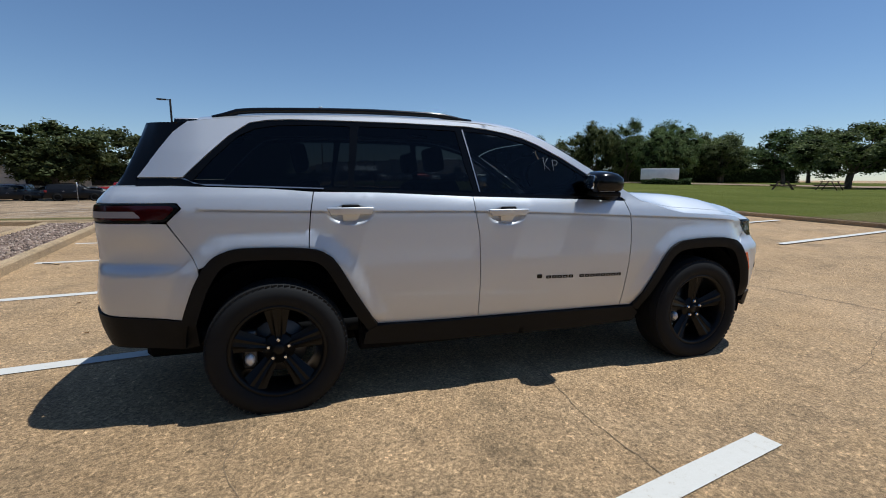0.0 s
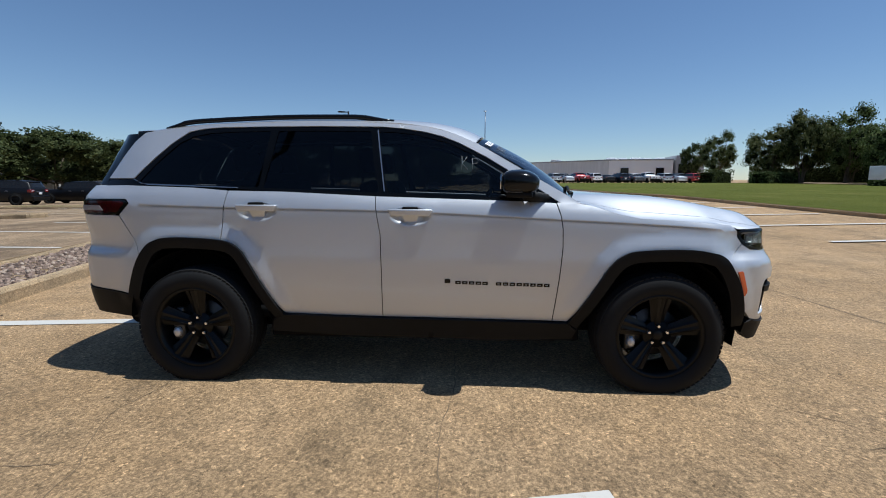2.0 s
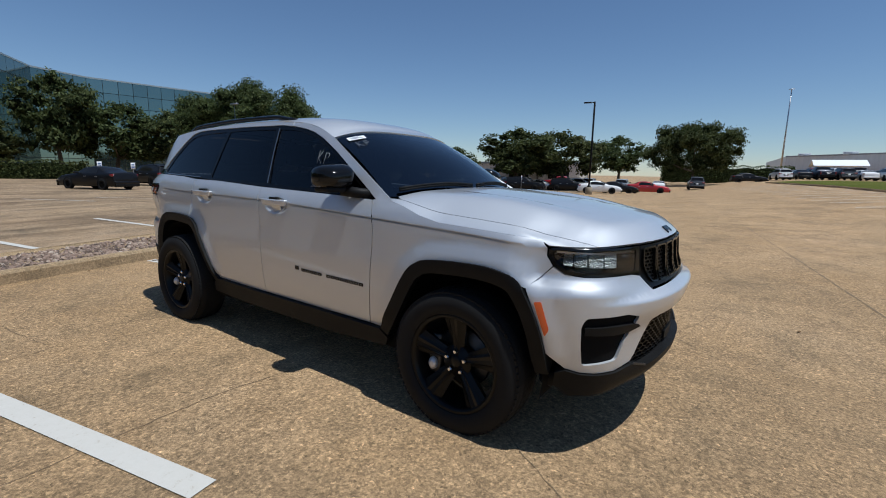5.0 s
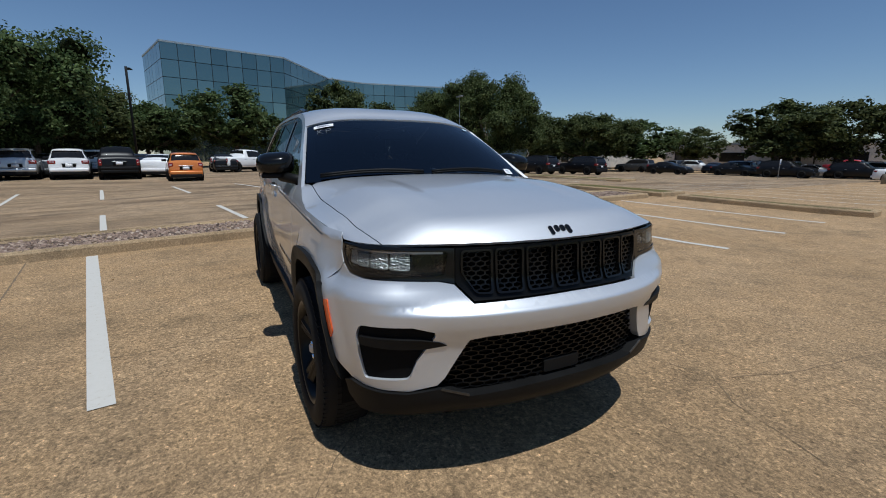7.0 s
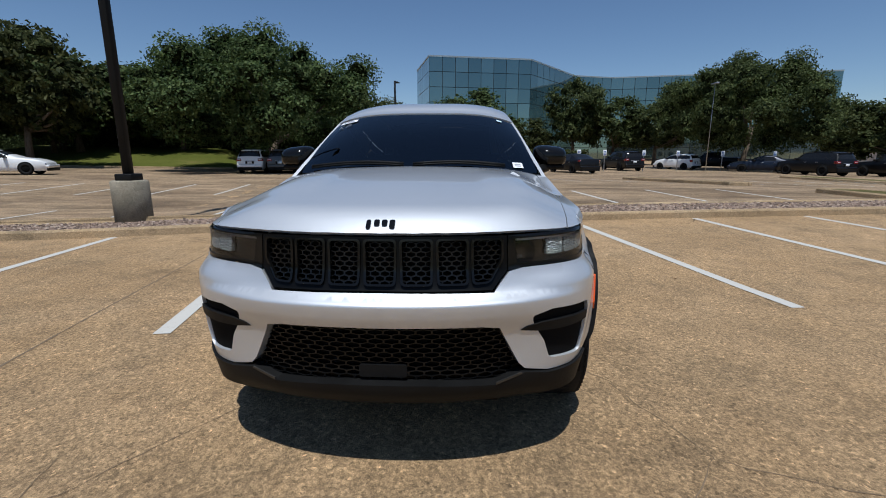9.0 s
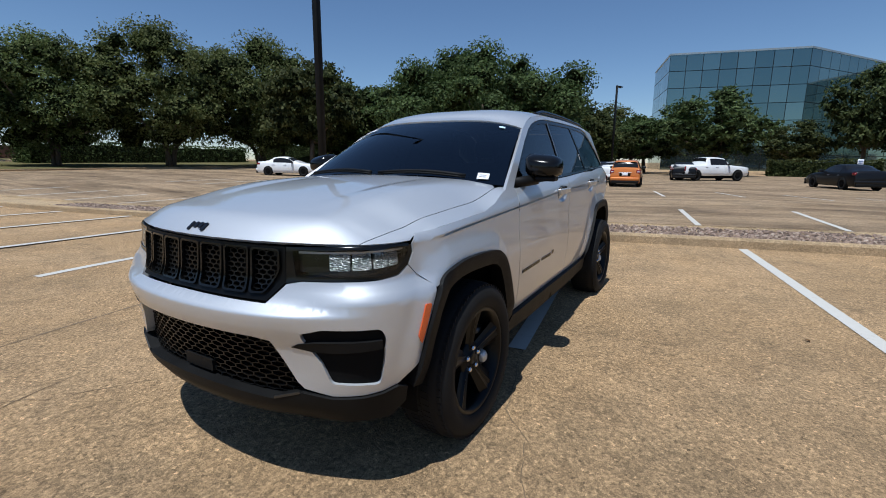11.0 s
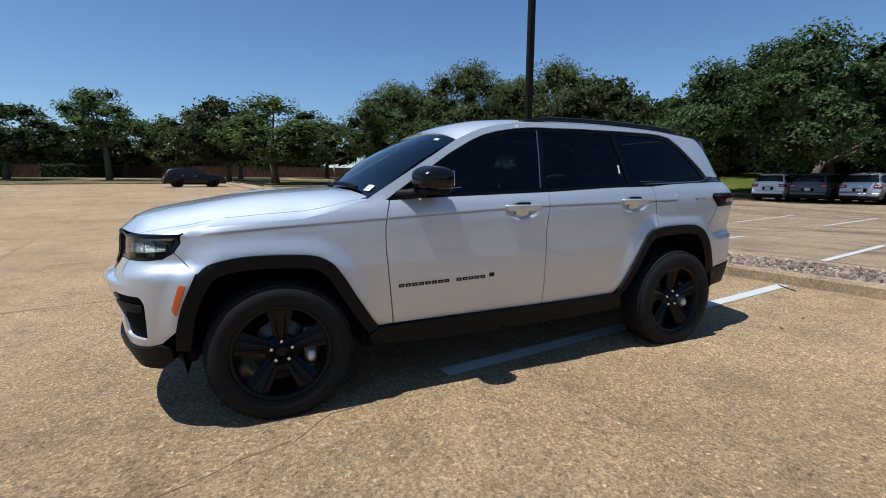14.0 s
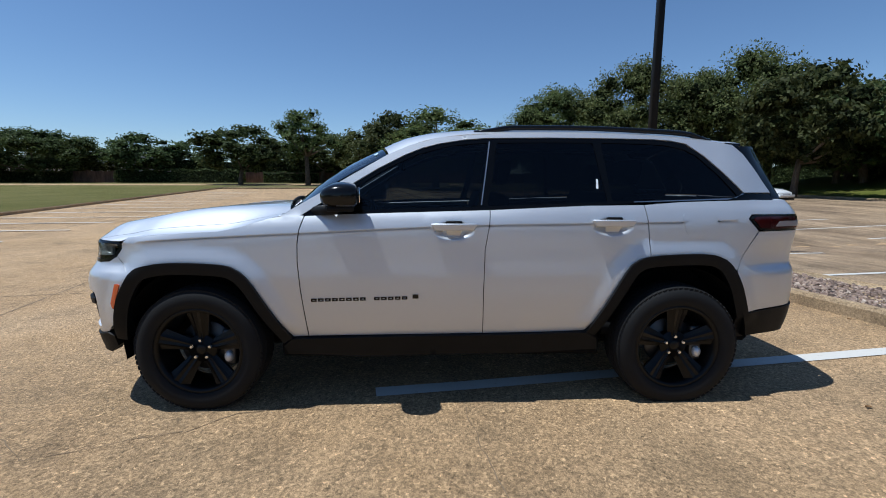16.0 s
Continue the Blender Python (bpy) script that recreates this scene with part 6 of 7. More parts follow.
def make_car(kind):
    c = CAR_SHAPES[kind]
    hw, r, wb, low, st = c["hw"], c["r"], c["wb"], c["low"], c["st"]
    t = thing("parked_car", "parked " + kind, "car")
    a, b = c["cab"]
    back = [-k[0] for k in st]

    def at(x):
        return [x] + [soft(-x, back, [k[j] for k in st]) for j in (1, 2, 3)]

    def ring(x, zb, zr, wf, push=0.0):
        w = hw * wf
        rise = clamp((zr - zb) / 0.42, 0, 1)
        we = w * (0.90 - 0.155 * rise)
        d = min(0.075, (zr - zb) * 0.4)
        half = [(w * 0.90, low), (w * 0.975, low + 0.07), (w, low + 0.24), (w * 1.004, zb * 0.68), (w * 0.985, zb - 0.07), (w * 0.945, zb), ((w * 0.945 + we) / 2 + 0.012, (zb + zr - d) / 2), (we, zr - d), (we * 0.92, zr - d * 0.3), (we * 0.6, zr + 0.005), (0, zr + 0.02)]
        half = [(y + push, z + (push if i > 7 else 0)) for i, (y, z) in enumerate(half[:-1])] + [(0, half[-1][1] + push)]
        return [(x, -y, z) for y, z in half] + [(x, y, z) for y, z in half[::-1][1:]]
    xs = []
    for p, q in zip(st, st[1:]):
        xs += [p[0] + (q[0] - p[0]) * k / 2 for k in range(2)]
    xs.append(st[-1][0])
    bm = bmesh.new()
    loft(bm, [ring(*at(x)) for x in xs])
    part("body", bm, M_SILVER, t)
    mixp = lambda u, v, f: tuple(u[m] + (v[m] - u[m]) * f for m in range(3))
    # side glass follows the cabin between the pillars
    x0, x1 = st[a][0] + 0.42 * (st[a + 1][0] - st[a][0]), st[b - 1][0] + (0.25 if kind == "pickup" else -0.02)
    for k3 in ((5, 6, 7), (15, 14, 13)):
        bm = bmesh.new()
        prev = None
        for i in range(13):
            g = ring(*at(x0 + (x1 - x0) * i / 12), push=0.006)
            top = 0.9 - 0.45 * smooth01((i - 10.5) / 2.5) * (kind != "pickup")
            row = [bm.verts.new(p) for p in (mixp(g[k3[0]], g[k3[1]], 0.14), g[k3[1]], mixp(g[k3[1]], g[k3[2]], top))]
            if prev:
                for j in (0, 1):
                    bm.faces.new((prev[j], row[j], row[j + 1], prev[j + 1]))
            prev = row
        part("side_glass", bm, M_GLASSCAR, t)
    for nm, i, f0, f1 in (("windscreen", a, 0.06, 0.95), ("rear_glass", b - 1, 0.10, 0.93)):
        bm = bmesh.new()
        prev = None
        for k in range(7):
            f = f0 + (f1 - f0) * k / 6
            g = ring(*at(st[i][0] + (st[i + 1][0] - st[i][0]) * f), push=0.008)
            row = [bm.verts.new(p) for p in (mixp(g[7], g[8], 0.25), g[8], g[9], g[10], g[11], g[12], mixp(g[13], g[12], 0.25))]
            if prev:
                for j in range(6):
                    bm.faces.new((prev[j], prev[j + 1], row[j + 1], row[j]))
            prev = row
        part(nm, bm, M_GLASSCAR, t)
    for x in (wb, -wb):
        for sg in (-1, 1):
            wh = new("wheel")
            wh.parent = t
            wh.matrix_basis = pose(x, sg * (hw - 0.09), r)
            bm = bmesh.new()
            lathe(bm, [(r * 0.6, -0.11), (r * 0.9, -0.115), (r, -0.08), (r, 0.08), (r * 0.9, 0.115), (r * 0.6, 0.11)], 20, Matrix.Rotation(math.pi / 2, 4, "X"), closed=True)
            part("tyre", bm, M_RUBBER, wh)
            bm = bmesh.new()
            lathe(bm, [(0, -0.05), (r * 0.2, -0.055), (r * 0.6, -0.05), (r * 0.64, -0.10), (r * 0.64, 0.10), (r * 0.6, 0.05), (r * 0.2, 0.055), (0, 0.05)], 16, Matrix.Rotation(math.pi / 2, 4, "X"))
            for k in range(5):
                box(bm, r * 0.08, r * 0.62, -0.075, 0.075, -0.03, 0.03, m=Matrix.Rotation(k * 2 * math.pi / 5, 4, "Y"))
            part("rim", bm, M_STEEL, wh, smooth=False)
            bm = bmesh.new()
            lathe(bm, [(0, 0.0), (r * 1.17, 0.0), (r * 1.17, 0.02), (0, 0.02)], 20, Matrix.Translation((x, sg * hw * 1.004 - sg * 0.008 + (0.01 if sg > 0 else 0.01), r + 0.03)) @ Matrix.Rotation(math.pi / 2, 4, "X"))
            part("arch", bm, M_DARK, t)
    xr, zr0 = st[-2][0], st[-2][1]
    tall = kind in ("suv", "pickup", "hatch", "crossover")
    ztop = zr0 + (0.0 if kind != "pickup" else -0.06)
    for sg in (-1, 1):
        bm = bmesh.new()
        h0 = {"pickup": 0.34, "sedan": 0.15, "hatch": 0.26}.get(kind, 0.19)
        wi = {"pickup": 0.80, "sedan": 0.56, "hatch": 0.70}.get(kind, 0.60)
        box(bm, xr - 0.055, xr + 0.20, sg * hw * wi, sg * hw * 0.962, ztop - h0 - 0.02, ztop - 0.02, 0.03)
        lamp = part("tail_light", bm, M_TAIL, t, "red tail light")
        bm = bmesh.new()
        box(bm, xr - 0.060, xr - 0.02, sg * hw * (wi + 0.05), sg * hw * 0.90, ztop - h0 * 0.62, ztop - h0 * 0.45, 0.008, seg=1)
        part("clear_lens", bm, M_PAPER, lamp)
        bm = bmesh.new()
        box(bm, st[1][0] - 0.26, st[1][0] + 0.035, sg * hw * 0.56, sg * hw * 0.90, st[1][1] - 0.17, st[1][1] - 0.04, 0.03)
        part("headlight", bm, M_CHROME, t, "clear headlight")
        bm = bmesh.new()
        xm = x0 - 0.12
        box(bm, xm - 0.07, xm + 0.10, sg * hw * 0.94, sg * (hw + 0.19), st[4][1] + 0.02, st[4][1] + 0.16, 0.04)
        part("mirror", bm, M_GLASSCAR, t)
        for xh in (-0.05, -0.95):
            bm = bmesh.new()
            box(bm, xh - 0.10, xh + 0.10, sg * hw * 0.985, sg * (hw * 1.0 + 0.012), st[5][1] - 0.16, st[5][1] - 0.125, 0.008, seg=1)
            part("door_handle", bm, M_STEEL, t)
        if kind in ("suv", "crossover"):
            bm = bmesh.new()
            tube(bm, [(0.1, sg * hw * 0.70, st[4][2] + 0.0), (-0.2, sg * hw * 0.70, st[5][2] + 0.02), (-1.3, sg * hw * 0.70, st[6][2] + 0.04), (-1.8, sg * hw * 0.68, st[7][2] + 0.05)], 0.018, 6)
            part("roof_rail", bm, M_DARK, t)
    xb, xf = st[-1][0], st[0][0]
    # bumpers: painted bar over a black valance
    zbump = low + 0.16
    for x, s2 in ((xb, -1), (xf, 1)):
        bm = bmesh.new()
        box(bm, x - 0.07 + 0.02 * s2, x + 0.07 + 0.02 * s2, -hw * 0.90, hw * 0.90, low - 0.02, zbump, 0.04)
        part("valance", bm, M_CLAD, t)
        bm = bmesh.new()
        box(bm, x - 0.10, x + 0.10, -hw * 0.92, hw * 0.92, zbump - 0.01, zbump + 0.17, 0.05)
        part("bumper", bm, M_CLAD if kind == "pickup" else M_SILVER, t)
    bm = bmesh.new()
    box(bm, xf - 0.10, xf + 0.055, -hw * 0.42, hw * 0.42, st[0][1] - 0.20, st[0][1] - 0.01, 0.03)
    part("grille", bm, M_DARK, t)
    zp = zr0 - (0.30 if tall else 0.22)
    xp = xr - 0.04
    bm = bmesh.new()
    box(bm, xp - 0.03, xp + 0.05, -0.30, 0.30, zp - 0.09, zp + 0.09, 0.02)
    part("plate_recess", bm, M_DARK, t)
    bm = bmesh.new()
    box(bm, xp - 0.036, xp - 0.028, -0.155, 0.155, zp - 0.075, zp + 0.075)
    part("plate_bar", bm, M_PAPER, t)
    bm = bmesh.new()
    box(bm, xp - 0.035, xp + 0.05, -0.34, 0.34, zp + 0.10, zp + 0.135, 0.012)
    part("tailgate_strip", bm, M_STEEL, t, "bright strip over the plate")
    if kind in ("suv", "hatch", "crossover"):
        bm = bmesh.new()
        zs = st[-3][2]
        box(bm, st[-3][0] - 0.12, st[-3][0] + 0.16, -hw * 0.62, hw * 0.62, zs - 0.02, zs + 0.025, 0.02)
        part("roof_lip", bm, M_SILVER, t)
    bm = bmesh.new()
    box(bm, -wb - 0.3, wb + 0.3, -hw * 0.8, hw * 0.8, 0.2, low + 0.1)
    part("underside", bm, M_DARK, t, smooth=False)
    return t


def car_paint(name, col, metal=0.3):
    m = mat(name, col, 0.38, metal, coat=0.15 if max(col) < 0.2 else 0.7, spec=0.25 if max(col) < 0.2 else 0.5)
    n = Net(m)
    o = n.noise(n.pos(), 1.5, 3)
    n.color(n.mix(1.0, col, n.ramp(o, [(0.3, grey(0.92)), (0.7, grey(1.06))]), "MULTIPLY"))
    return m


PAINT = {"white": car_paint("white_paint", (0.80, 0.80, 0.79), 0.0), "black": car_paint("black_paint", (0.006, 0.006, 0.007), 0.0), "grey": car_paint("grey_paint", (0.10, 0.105, 0.11), 0.5),
         "silver": car_paint("pale_silver_paint", (0.50, 0.51, 0.52), 0.6), "orange": car_paint("orange_paint", (0.62, 0.19, 0.03), 0.2), "blue": car_paint("dark_blue_paint", (0.012, 0.018, 0.034), 0.2), "red": car_paint("red_paint", (0.40, 0.02, 0.02), 0.2)}
MODELS = {k: make_car(k) for k in CAR_SHAPES}


def park(kind, colour, u, v, turn, lift=0.0):
    """turn: degrees from the bays' own direction."""
    x, y = lot(u, v)
    ob = copy_thing(MODELS[kind], pose(x, y, gz(x, y) + lift, 0, 0, 10 + turn))
    words = {"sedan": "sedan", "hatch": "small hatchback", "suv": "SUV", "pickup": "pickup truck", "crossover": "crossover"}
    tagged(ob, "%s %s parked in the lot's marked bays" % (colour, words[kind]), "car", "parked cars")
    for o in ob.children_recursive:
        if o.name.startswith(("body", "roof_lip")) or (o.name.startswith("bumper") and kind != "pickup"):
            o.material_slots[0].link = "OBJECT"
            o.material_slots[0].material = PAINT[colour]
    return ob


CARS = [
    ("suv", "silver", -32.6, -5.6, 180), ("sedan", "grey", -35.2, -4.5, 180), ("suv", "white", -31.6, -3.3, 180), ("suv", "white", -37.6, -2.2, 180), ("pickup", "black", -30.6, -1.05, 180), ("sedan", "blue", -36.5, 0.5, 180),
    ("sedan", "white", -32.2, 1.35, 165), ("hatch", "orange", -26.2, 1.85, 176), ("sedan", "black", -38.8, 6.4, 175), ("pickup", "white", -38.6, 8.2, 120), ("sedan", "white", -25.6, -22.4, 105), ("suv", "white", -32.4, -9.9, 180),
]
CARS += [
    ("suv", "grey", -32.2, -7.8, 180), ("sedan", "black", -30.1, 13.9, 190), ("suv", "black", -35.8, 20.9, 180), ("hatch", "white", -39.3, 28.7, 205), ("pickup", "black", -45.2, 37.2, 215), ("sedan", "blue", -32.2, 31.8, 230),
    ("suv", "black", -27.0, 31.6, 183), ("suv", "black", -24.6, 35.6, 181), ("suv", "grey", -31.0, 56.0, 182), ("sedan", "black", -23.6, 50.7, 4), ("suv", "white", -28.0, 67.0, 2), ("sedan", "black", -18.7, 55.7, 4),
]
CARS += [
    ("suv", "black", -13.1, 53.7, 2), ("sedan", "silver", -12.6, 60.4, 0), ("suv", "black", -8.6, 59.2, 0), ("pickup", "red", -11.6, 71.0, 0), ("suv", "white", -8.1, 66.0, 2), ("sedan", "white", -3.9, 51.9, 5),
    ("sedan", "black", -2.3, 56.7, 0), ("sedan", "red", 1.1, 57.0, 0), ("crossover", "black", -1.1, -41.6, 184), ("sedan", "white", -45.0, -80.0, 0), ("sedan", "black", 14.6, 80.2, 5), ("crossover", "grey", -17.0, 60.6, 182), ("suv", "silver", -21.4, 62.4, 180),
]
cc = ["white", "grey", "silver", "black", "white", "red", "blue", "silver"]
for k in range(17):
    f = k / 16
    CARS.append((("suv", "sedan", "pickup", "suv", "sedan")[k % 5], cc[(k * 3) % 8], 19.0 + 36.0 * f, 82.5 - 12.0 * f, 95 - 12 * f))
for k in range(9):
    CARS.append((("suv", "sedan", "suv")[k % 3], cc[(k * 5 + 1) % 8], -30 + 4.6 * k, 66 + (k % 3), 90))
for k in range(15):
    f = k / 14
    CARS.append((("sedan", "suv", "suv", "pickup")[k % 4], cc[(k * 3 + 2) % 8], 22.0 + 36.0 * f, 90.5 - 12.0 * f, 95 - 12 * f))
for row in CARS:
    park(*row)
for m0 in MODELS.values():
    for o in (*m0.children_recursive, m0):
        bpy.data.objects.remove(o)

# ---- lamp posts ----
M_BRONZE = plastic("dark_bronze_metal", 0.006, 0.5, 0.0, 0.2)
M_BASE = concrete_mat("pier_concrete", (0.38, 0.34, 0.26), (0.30, 0.265, 0.20), (0.17, 0.15, 0.11), 0.45)


def lamp_post(x, y, h, base=0.75, heads=1, turn=0.0, s=0.13, ground=0.0):
    t = thing("lamp_post", "dark bronze square parking-lot lamp post on a round concrete pier", "lamp post", pose(x, y, gz(x, y) + ground, 0, 0, turn))
    bm = bmesh.new()
    lathe(bm, [(0, -0.2), (0.335, -0.2), (0.33, base - 0.03), (0.30, base), (0, base)], 28)
    part("pier", bm, M_BASE, t, "board-marked grey concrete pier")
    bm = bmesh.new()
    box(bm, -0.17, 0.17, -0.17, 0.17, base, base + 0.13, 0.02)
    part("base_cover", bm, M_BRONZE, t)
    bm = bmesh.new()
    box(bm, -s / 2, s / 2, -s / 2, s / 2, base + 0.1, h, 0.008, seg=1)
    part("pole", bm, M_BRONZE, t)
    for k in range(heads):
        sg = 1 if k == 0 else -1
        bm = bmesh.new()
        box(bm, sg * 0.05, sg * 0.30, -0.04, 0.04, h - 0.12, h - 0.04, 0.01, seg=1)
        part("arm", bm, M_BRONZE, t)
        bm = bmesh.new()
        box(bm, sg * 0.28, sg * 1.02, -0.19, 0.19, h - 0.12, h - 0.02, 0.03)
        part("lamp_head", bm, M_BRONZE, t)
    return t


lamp_post(-4.75, -6.35, 10.5, 0.85, 1, 0, 0.14, 0.08)
lamp_post(-44.0, -7.0, 8.6, 0.7, 1, 170, 0.16)
lamp_post(-11.8, 43.3, 9.0, 0.75, 1, 190, 0.16)
lamp_post(-33.0, 79.0, 8.6, 0.75, 2, 90, 0.17)
lamp_post(65.0, 88.0, 8.8, 0.7, 2, 30, 0.2)


def thin_pole(x, y, h, label, r=0.06):
    bm = bmesh.new()
    tube(bm, [(0, 0, -0.2), (0, 0, h * 0.6), (0, 0, h)], [r * 1.4, r, r * 0.6], 8)
    box(bm, -0.5, 0.5, -0.12, 0.12, h - 0.05, h + 0.08)
    ob = part("tall_pole", bm, M_STEEL)
    ob.matrix_basis = pose(x, y, gz(x, y))
    return tagged(ob, label, "pole")


thin_pole(5.0, 122.0, 18.5, "tall pale steel light mast by the warehouse", 0.14)
thin_pole(-38.0, 21.5, 7.4, "slim pale steel pole near the office block", 0.03)

# ---- bay signs ----
def bay_sign(u, v):
    x, y = lot(u, v)
    t = thing("bay_sign", "white reserved-bay sign on a slim steel post", "sign", pose(x, y, gz(x, y), 0, 0, 10), "bay signs")
    bm = bmesh.new()
    box(bm, -0.025, 0.025, -0.025, 0.025, -0.1, 1.75)
    part("post", bm, M_STEEL, t, smooth=False)
    bm = bmesh.new()
    box(bm, 0.03, 0.04, -0.16, 0.16, 1.30, 1.78, 0.004, seg=1)
    part("plate", bm, M_PAPER, t)
    for k in range(3):
        bm = bmesh.new()
        box(bm, 0.042, 0.045, -0.11, 0.11, 1.38 + 0.12 * k, 1.44 + 0.12 * k)
        part("text_bar", bm, mat("sign_blue", (0.05, 0.12, 0.35), 0.5), t, smooth=False)
    return t


for u, v in ((-33.6, 15.9), (-33.8, 18.3), (-34.0, 22.0), (-34.6, 25.6), (-34.4, 29.8), (-31.9, 32.7), (-17.4, -52.7), (-12.0, 48.0)):
    bay_sign(u, v)

# ---- verge, fence, hedge and houses beyond it ----
bm = bmesh.new()
lot_patch(bm, -75, -6.9, -77, -38.6, 0.10, 4.0)
lot_patch(bm, -6.9, 80, -77, -50.0, 0.10, 4.0)
tagged(part("verge", bm, M_GRASS_DRY), "patchy dry grass verge under shade trees", "grass", kind="structure")
bm = bmesh.new()
lot_block(bm, -75, -6.75, -38.75, -38.55, 0.14, bev=0.03)
lot_block(bm, -6.95, -6.75, -50.0, -38.75, 0.14, bev=0.03)
lot_block(bm, -6.75, 14.0, -50.15, -49.95, 0.14, bev=0.03)
tagged(part("kerb_verge", bm, M_KERB, smooth=False), "tan concrete kerb along the grass verge", "kerb", kind="structure")

bm = bmesh.new()
lot_patch(bm, -75, 80, -68.5, -60.5, 0.125, 4.0)
tagged(part("back_road", bm, M_CONC), "pale sunlit concrete road along the fence", "road", kind="structure")


def brick_wall_mat():
    m = mat("brown_fence", (0.12, 0.07, 0.045), 0.85)
    n = Net(m)
    n.color(n.ramp(n.noise(n.pos((1, 1, 0.3)), 3.0, 5), [(0.3, (0.07, 0.042, 0.03)), (0.7, (0.16, 0.10, 0.065))]))
    return m


M_FENCE = brick_wall_mat()
fence = thing("fence", "long brown timber privacy fence with posts behind the verge", "fence")
for k in range(44):
    u = -72 + 3.6 * k
    x, y = lot(u, -80)
    bm = bmesh.new()
    box(bm, -1.75, 1.75, -0.04, 0.04, -0.2, 1.85, 0, None)
    part("panel", bm, M_FENCE, fence, smooth=False, at=pose(x, y, gz(x, y), 0, 0, 10))
    bm = bmesh.new()
    box(bm, 1.72, 1.88, -0.09, 0.09, -0.2, 1.98)
    part("post", bm, M_FENCE, fence, smooth=False, at=pose(x, y, gz(x, y), 0, 0, 10))


def hedge(x, y, w, d, h, seed, label, turn=0.0):
    rngh = np.random.RandomState(seed)
    n = int(w * d * 60) + 300
    p = rngh.uniform(-1, 1, (n, 3))
    p /= np.maximum(np.abs(p).max(axis=1), 0.35)[:, None] ** rngh.uniform(0.6, 1.0, (n, 1))
    p = p * (w / 2, d / 2, h / 2) + (0, 0, h / 2)
    p[:, 2] += 0.12 * np.sin(p[:, 0] * 1.7 + seed)
    a = rngh.normal(size=(n, 3))
    a /= np.linalg.norm(a, axis=1)[:, None]
    b = np.cross(a, rngh.normal(size=(n, 3)))
    b /= np.linalg.norm(b, axis=1)[:, None]
    s = rngh.uniform(0.08, 0.2, (n, 1))
    q = np.stack([p - a * s, p - b * s * 0.6, p + a * s, p + b * s * 0.6], 1).reshape(-1, 3)
    # core that closes the hedge, its dark green standing in for inner shade
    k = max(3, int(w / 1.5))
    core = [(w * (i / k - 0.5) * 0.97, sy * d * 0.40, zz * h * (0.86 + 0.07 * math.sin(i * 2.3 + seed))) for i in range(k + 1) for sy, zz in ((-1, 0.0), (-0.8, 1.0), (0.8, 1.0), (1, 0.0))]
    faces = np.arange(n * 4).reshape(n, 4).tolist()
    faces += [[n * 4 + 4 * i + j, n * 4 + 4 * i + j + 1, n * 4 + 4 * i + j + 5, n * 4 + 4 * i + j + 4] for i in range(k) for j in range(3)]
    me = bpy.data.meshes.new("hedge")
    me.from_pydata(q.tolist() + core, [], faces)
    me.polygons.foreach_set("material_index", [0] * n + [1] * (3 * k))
    ob = part_of("hedge", me, [M_LEAF, M_SHADED_FOLIAGE], smooth=False, at=pose(x, y, gz(x, y) - 0.05, 0, 0, turn))
    return tagged(ob, label, "hedge")


hedge(*lot(27.0, -78.2), 19.0, 2.0, 2.3, 1, "long dark green clipped hedge before the fence", 10)
hedge(*lot(51.0, -78.2), 16.0, 2.0, 2.0, 2, "dark green hedge before the fence", 10)
hedge(*lot(10.0, -78.4), 9.0, 1.6, 1.9, 12, "dark green hedge before the fence", 10)
hedge(-5.0, 112.0, 24.0, 3.0, 3.6, 21, "dark green hedge at the end of the lot", 4)
hedge(48.0, 70.0, 9.0, 3.0, 1.8, 3, "low green shrubs at the lawn's edge", 30)
hedge(41.0, 74.0, 5.0, 3.0, 2.2, 4, "low green shrubs at the lawn's edge", 30)
hedge(-62.0, 12.0, 10.0, 2.5, 2.0, 5, "clipped green shrubs before the office block", 90)
hedge(-30.0, -62.0, 30.0, 3.0, 2.4, 6, "dark green hedge under the trees", 10)
hedge(-50.5, -25.0, 34.0, 3.0, 4.6, 8, "dark green hedge on the grass bank", 100)
hedge(-50.0, -48.0, 18.0, 3.0, 3.0, 7, "dark green hedge under the trees", 60)
hedge(-68.0, -52.0, 50.0, 3.0, 4.2, 13, "dark green hedge under the trees", 125)
hedge(74.0, 76.0, 46.0, 3.0, 3.4, 15, "row of green shrubs beyond the lawn", -41)
hedge(*lot(2.0, -83.0), 56.0, 2.5, 4.2, 14, "overgrown dark green hedge behind the fence", 10)
M_ROOF = plastic("dark_shingle", 0.05, 0.8, 0.4)
M_WALLPALE = concrete_mat("pale_stucco", (0.66, 0.64, 0.60), (0.60, 0.58, 0.54), (0.52, 0.50, 0.46), 0.2)


